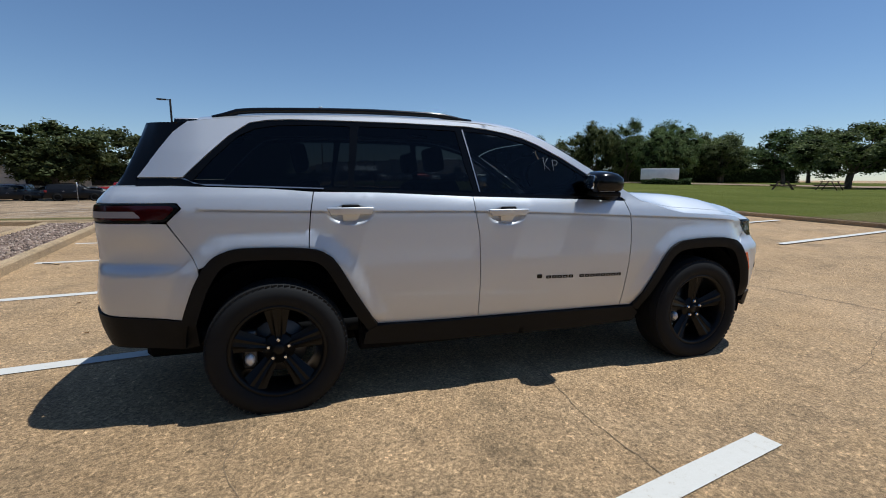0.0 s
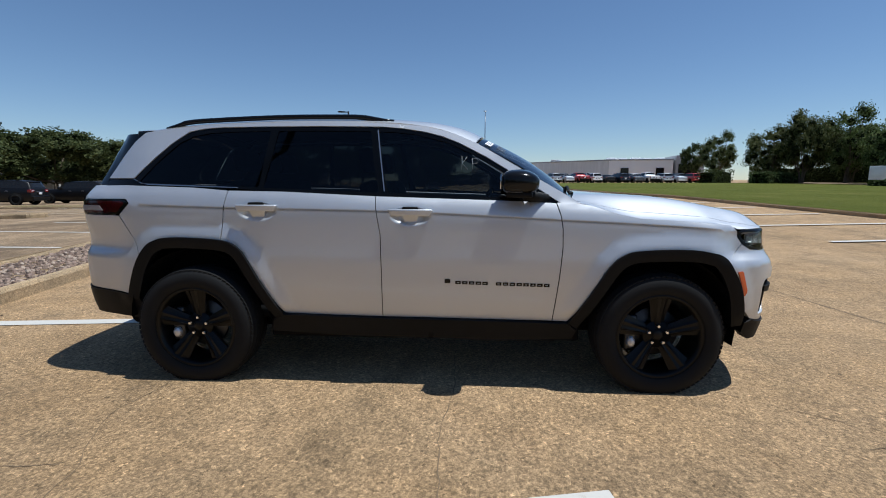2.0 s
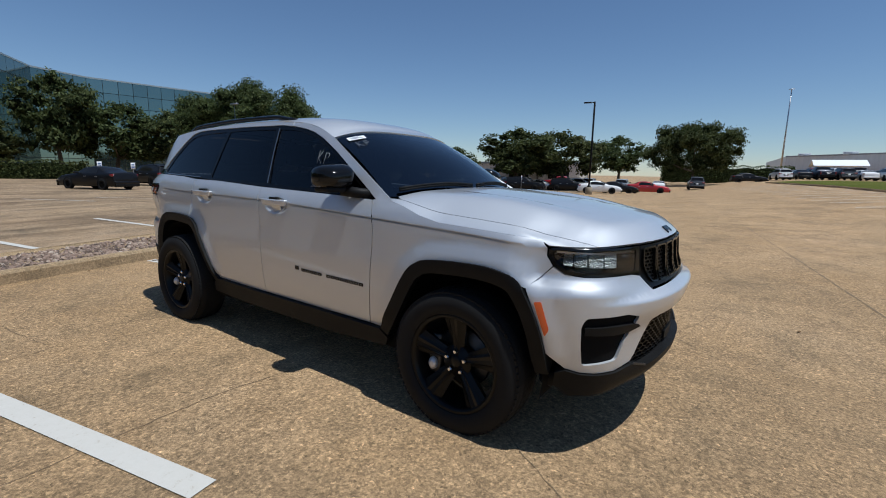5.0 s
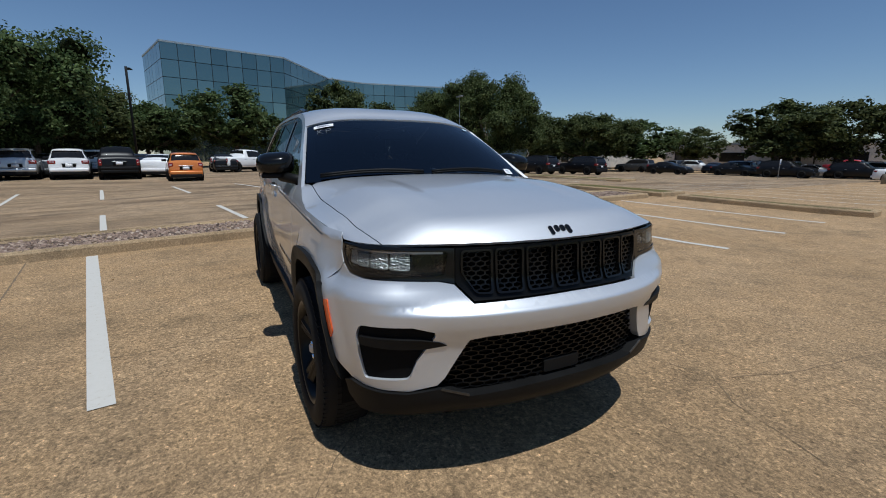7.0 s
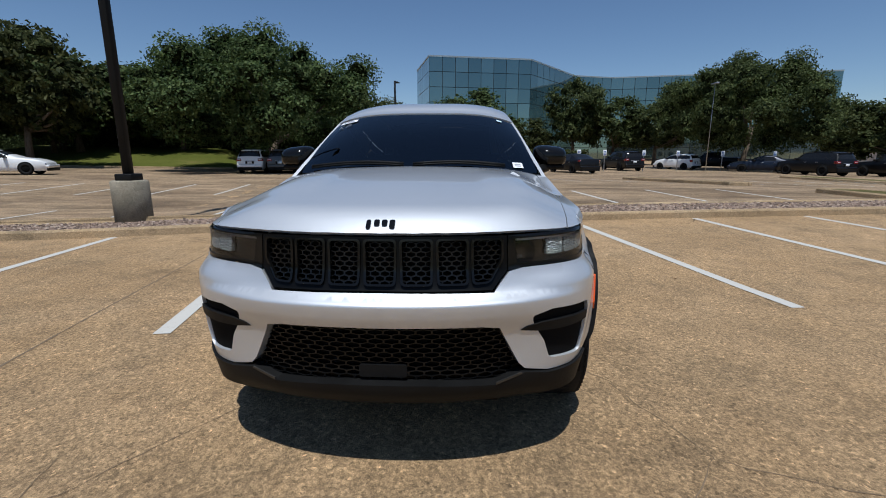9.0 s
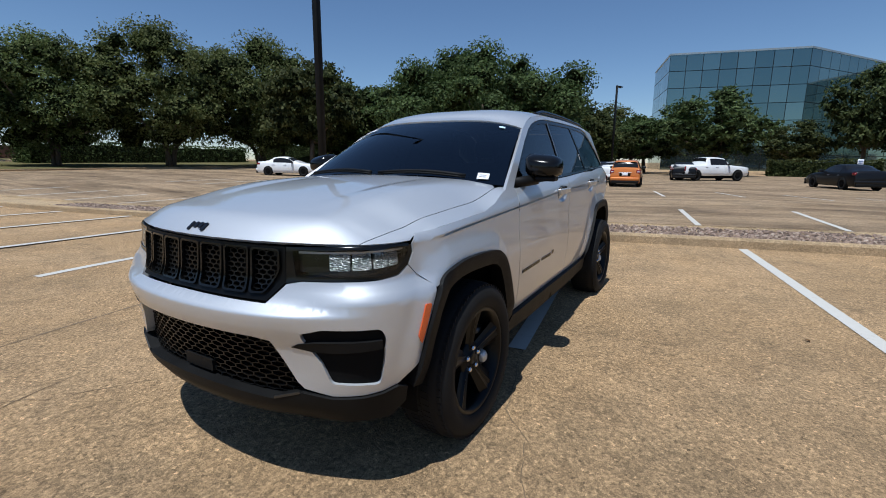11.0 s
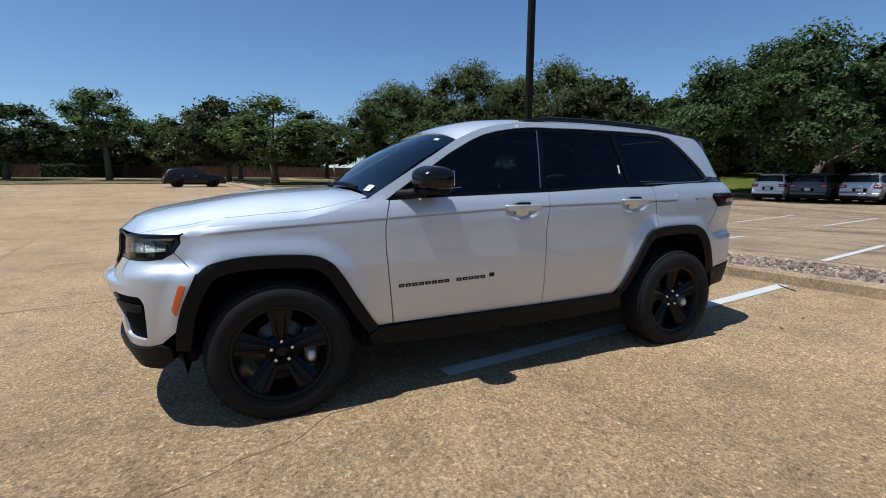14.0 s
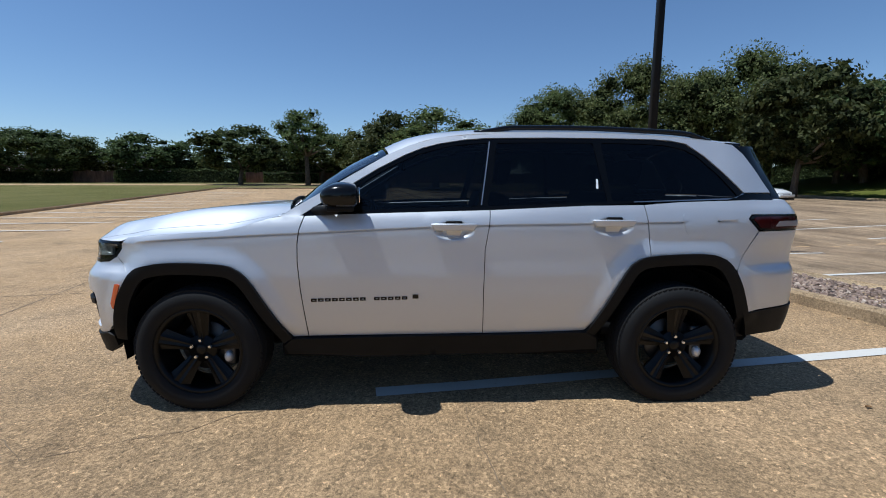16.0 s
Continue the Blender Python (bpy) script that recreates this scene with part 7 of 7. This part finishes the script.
def house(x, y, w, d, wall, roof, rmat, turn, label):
    t = thing("house", label, "house", pose(x, y, gz(x, y), 0, 0, turn))
    bm = bmesh.new()
    box(bm, -w / 2, w / 2, -d / 2, d / 2, -0.3, wall)
    part("wall", bm, M_WALLPALE, t, smooth=False)
    bm = bmesh.new()
    a = [bm.verts.new(p) for p in ((-w / 2 - 0.5, -d / 2 - 0.5, wall), (w / 2 + 0.5, -d / 2 - 0.5, wall), (w / 2 + 0.5, d / 2 + 0.5, wall), (-w / 2 - 0.5, d / 2 + 0.5, wall))]
    r0, r1 = bm.verts.new((-w / 2 + d / 2, 0, wall + roof)), bm.verts.new((w / 2 - d / 2, 0, wall + roof))
    for f in ((a[0], a[1], r1, r0), (a[2], a[3], r0, r1), (a[1], a[2], r1), (a[3], a[0], r0), (a[3], a[2], a[1], a[0])):
        bm.faces.new(f)
    part("roof", bm, rmat, t, smooth=False)
    for k in range(3):
        bm = bmesh.new()
        box(bm, -w / 3 + k * w / 3 - 0.6, -w / 3 + k * w / 3 + 0.6, d / 2 - 0.02, d / 2 + 0.04, 0.9, 2.1)
        part("window", bm, M_GLASSCAR, t, smooth=False)
    return t


house(68.0, -92.0, 30.0, 13.0, 2.8, 3.0, M_ROOF, 10, "single-storey brick house with a dark shingle hip roof")
house(36.0, -102.0, 16.0, 11.0, 2.7, 2.0, M_PAPER, 10, "single-storey house with a pale metal roof")
house(84.0, -90.0, 20.0, 12.0, 2.7, 2.2, M_ROOF, 20, "single-storey brick house with a dark shingle hip roof")

# ---- white warehouse beyond the lawn ----
def warehouse():
    t = thing("warehouse", "long low white warehouse with flat roof and dark dock doors", "building")
    m = mat("white_metal_siding", (0.74, 0.75, 0.76), 0.6)
    n = Net(m)
    wv = n.add("ShaderNodeTexNoise", Scale=0.4)
    n.color(n.ramp(wv.outputs["Fac"], [(0.3, (0.80, 0.81, 0.82)), (0.7, (0.88, 0.88, 0.88))]))
    pts = [(34.3, 109.0), (48.5, 107.0), (53.0, 135.0), (30.0, 190.0), (2.0, 190.0), (6.0, 137.5)]
    # greyer copy of the siding: the other walls' shade put into colour
    grey_m = mat("shaded_metal_siding", (0.55, 0.57, 0.59), 0.55)
    ng = Net(grey_m)
    ng.color(ng.ramp(ng.noise(ng.pos((1.2, 1.2, 0.15)), 1.5, 4), [(0.3, (0.56, 0.58, 0.60)), (0.7, (0.66, 0.68, 0.70))]))
    bm = bmesh.new()
    lo = [bm.verts.new((x, y, 0.8)) for x, y in pts]
    hi = [bm.verts.new((x, y, 6.7)) for x, y in pts]
    for i in range(len(pts)):
        j = (i + 1) % len(pts)
        bm.faces.new((lo[i], lo[j], hi[j], hi[i])).material_index = 0 if i == 0 else 1
    bm.faces.new(hi)
    part("wall", bm, [m, grey_m], t, smooth=False)
    trim = mat("roof_trim", (0.30, 0.31, 0.33), 0.5)
    for (x0, y0), (x1, y1) in ((pts[0], pts[1]), (pts[5], pts[0])):
        bm = bmesh.new()
        l = math.hypot(x1 - x0, y1 - y0)
        box(bm, -l / 2, l / 2, -0.12, 0.12, 6.55, 6.85, 0, pose((x0 + x1) / 2, (y0 + y1) / 2, 0, 0, 0, math.degrees(math.atan2(y1 - y0, x1 - x0))))
        part("roof_edge", bm, trim, t, smooth=False)
    for f in (0.25, 0.8):
        bm = bmesh.new()
        x, y = 34.3 + 14.2 * f, 109.0 - 2.0 * f
        box(bm, -0.9, 0.9, -0.1, 0.1, 1.4, 4.8, 0, pose(x, y - 0.06, 0, 0, 0, -8))
        part("dock_door", bm, M_GLASSCAR, t, smooth=False)
    bm = bmesh.new()
    box(bm, 0, 6.0, 0, 12, 0.8, 7.6, 0, pose(48.8, 106.2, 0, 0, 0, -8))
    part("entrance_block", bm, mat("grey_panel", (0.38, 0.39, 0.41), 0.5), t, smooth=False)
    bm = bmesh.new()
    box(bm, 0.5, 4.6, -0.1, 0.1, 1.4, 5.6, 0, pose(48.8, 106.1, 0, 0, 0, -8))
    part("entrance_glass", bm, M_GLASSCAR, t, smooth=False)
    for k in range(5):
        bm = bmesh.new()
        box(bm, -1.0, 1.0, -0.8, 0.8, 6.65, 7.4, 0.05, pose(36.0 + 2.9 * k, 113.0 + (k % 2), 0))
        part("roof_unit", bm, m, t)
    for k, f in enumerate((0.12, 0.38, 0.63)):
        bm = bmesh.new()
        box(bm, -1.2, 1.2, -0.8, 0.8, 6.65, 7.3, 0.05, pose(6.0 + 28.3 * f, 138.5 - 28.5 * f, 0))
        part("roof_unit", bm, grey_m, t)
    return t


warehouse()


def canopy_tent(x, y, turn):
    t = thing("canopy_tent", "white gable canopy on steel posts by the warehouse", "canopy", pose(x, y, gz(x, y), 0, 0, turn))
    bm = bmesh.new()
    v = [bm.verts.new(p) for p in ((-4.2, -3, 2.3), (4.2, -3, 2.3), (4.2, 0, 3.5), (-4.2, 0, 3.5), (4.2, 3, 2.3), (-4.2, 3, 2.3))]
    w = [bm.verts.new((q.co.x, q.co.y, q.co.z - 0.12)) for q in v]
    for f in ((0, 1, 2, 3), (3, 2, 4, 5)):
        bm.faces.new([v[i] for i in f])
        bm.faces.new([w[i] for i in f[::-1]])
    for i, j in ((0, 1), (1, 2), (2, 4), (4, 5), (5, 3), (3, 0)):
        bm.faces.new((v[i], w[i], w[j], v[j]))
    part("roof", bm, M_PAPER, t, smooth=False)
    for px_ in (-4, 0, 4):
        for py_ in (-2.8, 2.8):
            bm = bmesh.new()
            tube(bm, [(px_, py_, -0.2), (px_, py_, 2.35)], 0.06, 6)
            part("post", bm, M_STEEL, t)
    return t


canopy_tent(14.0, 117.0, 4)
bm = bmesh.new()
lot_patch(bm, 58.0, 70.0, -60.0, 66.0, 0.20, 3.0)
tagged(part("service_road", bm, M_CONC_FAR), "pale concrete service road beyond the lawn", "road", kind="structure")


def trailer(x, y, l, turn):
    t = thing("trailer", "white box trailer standing among trees", "trailer", pose(x, y, gz(x, y), 0, 0, turn))
    bm = bmesh.new()
    box(bm, -l / 2, l / 2, -1.25, 1.25, 0.75, 2.45, 0.05)
    part("box_body", bm, PAINT["white"], t)
    for sx in (-l * 0.35, l * 0.2):
        bm = bmesh.new()
        lathe(bm, [(0, -1.2), (0.45, -1.2), (0.45, 1.2), (0, 1.2)], 16, Matrix.Translation((sx, 0, 0.45)) @ Matrix.Rotation(math.pi / 2, 4, "X"))
        part("wheel_pair", bm, M_RUBBER, t)
    return t


trailer(53.1, 55.4, 5.4, -42)
hedge(47.0, 47.5, 6.0, 1.6, 0.9, 9, "low green shrubs before the white trailer", -45)


def white_block(x, y, w, d, h, turn, label):
    t = thing("shop_building", label, "building", pose(x, y, gz(x, y), 0, 0, turn))
    bm = bmesh.new()
    box(bm, -w / 2, w / 2, -d / 2, d / 2, -0.5, h)
    part("wall", bm, M_WALLPALE, t, smooth=False)
    bm = bmesh.new()
    box(bm, -w / 2 - 0.2, w / 2 + 0.2, -d / 2 - 0.2, d / 2 + 0.2, h, h + 0.4)
    part("fascia", bm, M_STEEL, t, smooth=False)
    for k in range(4):
        for s2 in (-1, 1):
            bm = bmesh.new()
            box(bm, -w / 2 + w * (k + 0.25) / 4, -w / 2 + w * (k + 0.75) / 4, s2 * d / 2 - 0.06, s2 * d / 2 + 0.06, 0.9, 2.6)
            part("window", bm, M_GLASSCAR, t, smooth=False)
    return t


white_block(-46.0, 92.0, 34.0, 12.0, 3.9, 10, "low pale commercial building behind the trees")
white_block(-78.0, 74.0, 30.0, 14.0, 5.0, -20, "low pale commercial building behind the trees")


# ---- picnic benches on the lawn ----
def picnic_table(x, y, turn):
    t = thing("picnic_table", "dark weathered timber picnic table on the lawn", "picnic table", pose(x, y, gz(x, y) + 0.12, 0, 0, turn), "picnic tables")
    wood = M_FENCE
    for k in range(5):
        bm = bmesh.new()
        box(bm, -0.9, 0.9, -0.36 + 0.15 * k, -0.23 + 0.15 * k, 0.71, 0.75, 0.006, seg=1)
        part("tabletop_plank", bm, wood, t)
    for s2 in (-1, 1):
        bm = bmesh.new()
        box(bm, -0.9, 0.9, s2 * 0.62, s2 * 0.88, 0.41, 0.45, 0.006, seg=1)
        part("bench_plank", bm, wood, t)
        for q in (-1, 1):
            bm = bmesh.new()
            tube(bm, [(s2 * 0.65, q * 0.30, 0.72), (s2 * 0.65, q * 0.72, 0.0)], 0.05, 4)
            part("leg", bm, wood, t, smooth=False)
        bm = bmesh.new()
        box(bm, s2 * 0.65 - 0.03, s2 * 0.65 + 0.03, -0.85, 0.85, 0.34, 0.41)
        part("brace", bm, wood, t, smooth=False)
    return t


picnic_table(38.6, 25.4, 40)
picnic_table(40.6, 23.0, 15)

# ---- islands at the end of the rows ----
M_SOIL = M_GRASS_DRY
for name, u0, u1, v0, v1 in (("kerb_end_a", -3.7, 1.0, 12.7, 13.45), ("kerb_end_d", -8.7, -4.3, 12.9, 14.5), ("kerb_end_b", -22.5, -13.2, 24.6, 26.4), ("kerb_end_c", -20.0, -12.0, 12.6, 13.6)):
    kerb_ring(name, u0, u1, v0, v1, "tan concrete kerb round a grassed island")
    bm = bmesh.new()
    lot_patch(bm, u0 + 0.15, u1 - 0.15, v0 + 0.15, v1 - 0.15, 0.13, 0.6)
    tagged(part("island_grass", bm, M_SOIL), "dry grass on a kerbed island", "grass", kind="structure")
for k in range(6, 15):
    stripe(-4.8, 0.6, 0.6 + 2.7 * k, z=0.03)
    stripe(-10.2, -4.9, 0.6 + 2.7 * k, z=0.03)
    stripe(-19.0, -14.2, 0.25 + 2.7 * k, z=0.03)


# ---- river gravel in the island ----
def stones(u0, u1, v0, v1, n, seed):
    r2 = np.random.RandomState(seed)
    base = [(1, 0.1, 0), (-0.1, 0.95, 0), (-0.95, -0.1, 0), (0.1, -0.95, 0)]
    V, F = [], []
    for i in range(n):
        u, v = r2.uniform(u0, u1), r2.uniform(v0, v1)
        x, y = lot(u, v)
        z = gz(x, y) + 0.098 + r2.uniform(0, 0.025)
        s = r2.uniform(0.014, 0.040)
        a = r2.uniform(0, 6.28)
        el, fl = r2.uniform(0.7, 1.5), r2.uniform(0.45, 0.8)
        ca, sa = math.cos(a), math.sin(a)
        b = len(V)
        tx, ty = r2.uniform(-0.3, 0.3, 2)
        for (px_, py_, _), k in zip(base, r2.uniform(0.8, 1.2, 4)):
            X, Y = px_ * s * el * k, py_ * s * k
            V.append((x + X * ca - Y * sa, y + X * sa + Y * ca, z - 0.02 * s))
        for (px_, py_, _), k in zip(base, r2.uniform(0.45, 0.75, 4)):
            X, Y = px_ * s * el * k, py_ * s * k
            V.append((x + X * ca - Y * sa, y + X * sa + Y * ca, z + s * fl * (1 + tx * px_ + ty * py_)))
        for k in range(4):
            F.append((b + k, b + (k + 1) % 4, b + 4 + (k + 1) % 4, b + 4 + k))
        F.append(tuple(b + 4 + k for k in range(4)))
    me = bpy.data.meshes.new("gravel")
    me.from_pydata(V, [], F)
    m = mat("river_gravel", (0.4, 0.33, 0.3), 0.8)
    nn = Net(m)
    g = nn.add("ShaderNodeNewGeometry")
    c = nn.ramp(g.outputs["Random Per Island"], [(0.0, (0.096, 0.068, 0.052)), (0.3, (0.200, 0.140, 0.104)), (0.6, (0.296, 0.208, 0.156)), (0.85, (0.368, 0.272, 0.200)), (1.0, (0.496, 0.400, 0.312))])
    f = nn.noise(nn.pos(), 120.0, 3)
    nn.color(nn.mix(0.5, c, nn.mix(1.0, c, nn.ramp(f, [(0.3, grey(0.7)), (0.7, grey(1.25))]), "MULTIPLY")))
    ob = part_of("gravel", me, m, smooth=False)
    return tagged(ob, "pinkish grey river gravel filling the kerbed strip", "gravel", kind="stuff")


stones(ISL0 + 0.17, ISL1 - 0.17, -14.0, 12.0, 14000, 3)


# ---- joints and cracks in the slabs ----
M_CRACK = mat("crack_dirt", (0.20, 0.145, 0.09), 0.95, spec=0.1)
M_JOINT = mat("joint_sealant", (0.20, 0.15, 0.10), 0.9, spec=0.1)


def strip(name, pts, w, material, label, jag=0.0, seed=0, z=0.003):
    """A narrow ragged strip along a polyline on the ground."""
    r3 = random.Random(seed)
    dense_pts = []
    for a, b in zip(pts, pts[1:]):
        k = max(2, int(math.hypot(b[0] - a[0], b[1] - a[1]) / (0.06 if jag else 0.6)))
        dense_pts += [(a[0] + (b[0] - a[0]) * i / k, a[1] + (b[1] - a[1]) * i / k) for i in range(k)]
    dense_pts.append(pts[-1])
    bm = bmesh.new()
    prev = None
    off = 0.0
    for i, (x, y) in enumerate(dense_pts):
        x2, y2 = dense_pts[min(i + 1, len(dense_pts) - 1)]
        x1, y1 = dense_pts[max(i - 1, 0)]
        l = math.hypot(x2 - x1, y2 - y1) or 1
        nx, ny = -(y2 - y1) / l, (x2 - x1) / l
        off = off * 0.8 + r3.uniform(-jag, jag)
        ww = w * (r3.uniform(0.35, 1.4) if jag else 1)
        cx, cy = x + nx * off, y + ny * off
        a = bm.verts.new((cx + nx * ww / 2, cy + ny * ww / 2, gz(cx, cy) + z))
        b = bm.verts.new((cx - nx * ww / 2, cy - ny * ww / 2, gz(cx, cy) + z))
        if prev:
            bm.faces.new((prev[0], a, b, prev[1]))
        prev = (a, b)
    return tagged(part(name, bm, material), label, "crack" if jag else "joint", kind="structure")


JT = "dark sealed joint between concrete slabs"
for v in (-12.6, -2.85, 7.1):
    strip("slab_joint", [lot(-4.8, v), lot(9.0, v)], 0.018, M_JOINT, JT, 0.0015, int(v * 7) + 50)
for u in (4.32, 9.1):
    strip("slab_joint", [lot(u, -30), lot(u, 30)], 0.018, M_JOINT, JT, 0.0015, int(u * 9))
for v in (-8.0, -3.3, 1.4):
    strip("slab_joint", [lot(-6.5, v), lot(-22, v)], 0.02, M_JOINT, JT, 0.0015, int(v * 11) + 90)
CR = "thin irregular crack in the concrete slab"
for i, pts in enumerate([
    [(0.2, -0.3), (0.2, -0.95), (0.14, -1.5), (0.18, -1.87), (0.2, -2.4), (0.1, -3.2)], [(-1.6, -0.7), (-1.73, -1.38), (-1.5, -1.84), (-1.42, -2.6)],
    [(-0.27, 0.65), (0.5, 0.80), (1.25, 0.98), (1.47, 1.19)], [(1.47, 1.19), (1.97, 1.37), (2.14, 1.43), (2.38, 1.24), (2.9, 1.1)],
    [(2.14, 1.43), (2.26, 1.7), (2.36, 2.0), (2.5, 2.9)], [(-0.1, 0.5), (-0.13, 0.91), (-0.19, 1.33), (-0.26, 1.7), (-0.3, 2.5)],
    [(2.3, -1.5), (2.74, -1.36), (3.2, -1.15), (3.64, -0.97), (4.2, -0.9)], [(1.2, -0.4), (1.9, -0.9), (2.5, -1.3), (3.1, -2.0)], [(-2.9, -1.6), (-2.4, -1.9), (-1.6, -1.84)],
]):
    strip("slab_crack", pts, 0.0055, M_CRACK, CR, 0.012, i)


# ---- grass bank beyond the far bays ----
bm = bmesh.new()
bank = []
for i in range(25):
    u = -38.0 - 44.0 * i / 24
    row = []
    for j in range(21):
        v = -38.5 + 25.0 * j / 20
        x, y = lot(u, v)
        row.append(bm.verts.new((x, y, gz(x, y) + 0.04 + 1.75 * smooth01((-38.0 - u) / 16) * smooth01((-13.5 - v) / 6))))
    bank.append(row)
for a, b in zip(bank, bank[1:]):
    for j in range(20):
        bm.faces.new((a[j], b[j], b[j + 1], a[j + 1]))
tagged(part("grass_bank", bm, M_GRASS), "sunlit mown grass bank rising behind the oak", "lawn", kind="structure")
bm = bmesh.new()
lot_block(bm, -38.1, -37.95, -38.5, -13.6, 0.13, bev=0.03)
tagged(part("kerb_bank", bm, M_KERB, smooth=False), "weathered tan concrete kerb along the grass bank", "kerb", kind="structure")

# ---- kerb joints, twigs and dry leaves ----
for k in range(-8, 4):
    v = -2.87 + 3.0 * k
    strip("kerb_joint", [lot(ISL1 - 0.15, v), lot(ISL1 - 0.02, v)], 0.012, M_JOINT, "dark open joint in the kerb", 0.0, k + 30, 0.153)


def twig(pts, r, seed):
    bm = bmesh.new()
    q = [Vector((x, y, gz(x, y) + 0.008 + 0.006 * (i % 2))) for i, (x, y) in enumerate(pts)]
    tube(bm, q, [r * (1 - 0.5 * i / len(q)) for i in range(len(q))], 6)
    tagged(part("twig", bm, M_BARK), "small dry brown twig lying on the concrete", "twig", "twigs")


twig([(-4.30, 0.02), (-4.24, 0.11), (-4.21, 0.19), (-4.15, 0.30)], 0.009, 1)
twig([(-5.10, 4.80), (-4.99, 4.76), (-4.90, 4.71), (-4.83, 4.66)], 0.008, 2)
M_DRY = mat("dry_leaf", (0.16, 0.09, 0.04), 0.9, spec=0.1)
leaf_rng = random.Random(11)
for x, y in ((-4.22, -0.75), (-3.12, 0.95), (-4.59, 4.33), (-3.60, 2.07), (-2.64, 1.05), (-0.9, 2.6), (3.1, 2.2), (5.2, -1.1), (2.7, -2.5), (-2.2, -2.4)):
    bm = bmesh.new()
    n = 9
    top = []
    for i in range(n):
        t = i / (n - 1)
        w = 0.012 * math.sin(math.pi * t) ** 0.7
        top.append([bm.verts.new((0.05 * (t - 0.5), s * w, 0.004 + 0.010 * abs(s) * (1 - t) + 0.006 * t)) for s in (-1, 0, 1)])
    for a, b in zip(top, top[1:]):
        for j in range(2):
            bm.faces.new((a[j], b[j], b[j + 1], a[j + 1]))
    ob = part("dry_leaf", bm, M_DRY, at=pose(x, y, gz(x, y) + 0.002, 0, 0, leaf_rng.uniform(0, 360)))
    tagged(ob, "small curled dry brown leaf on the concrete", "leaf", "dry leaves")
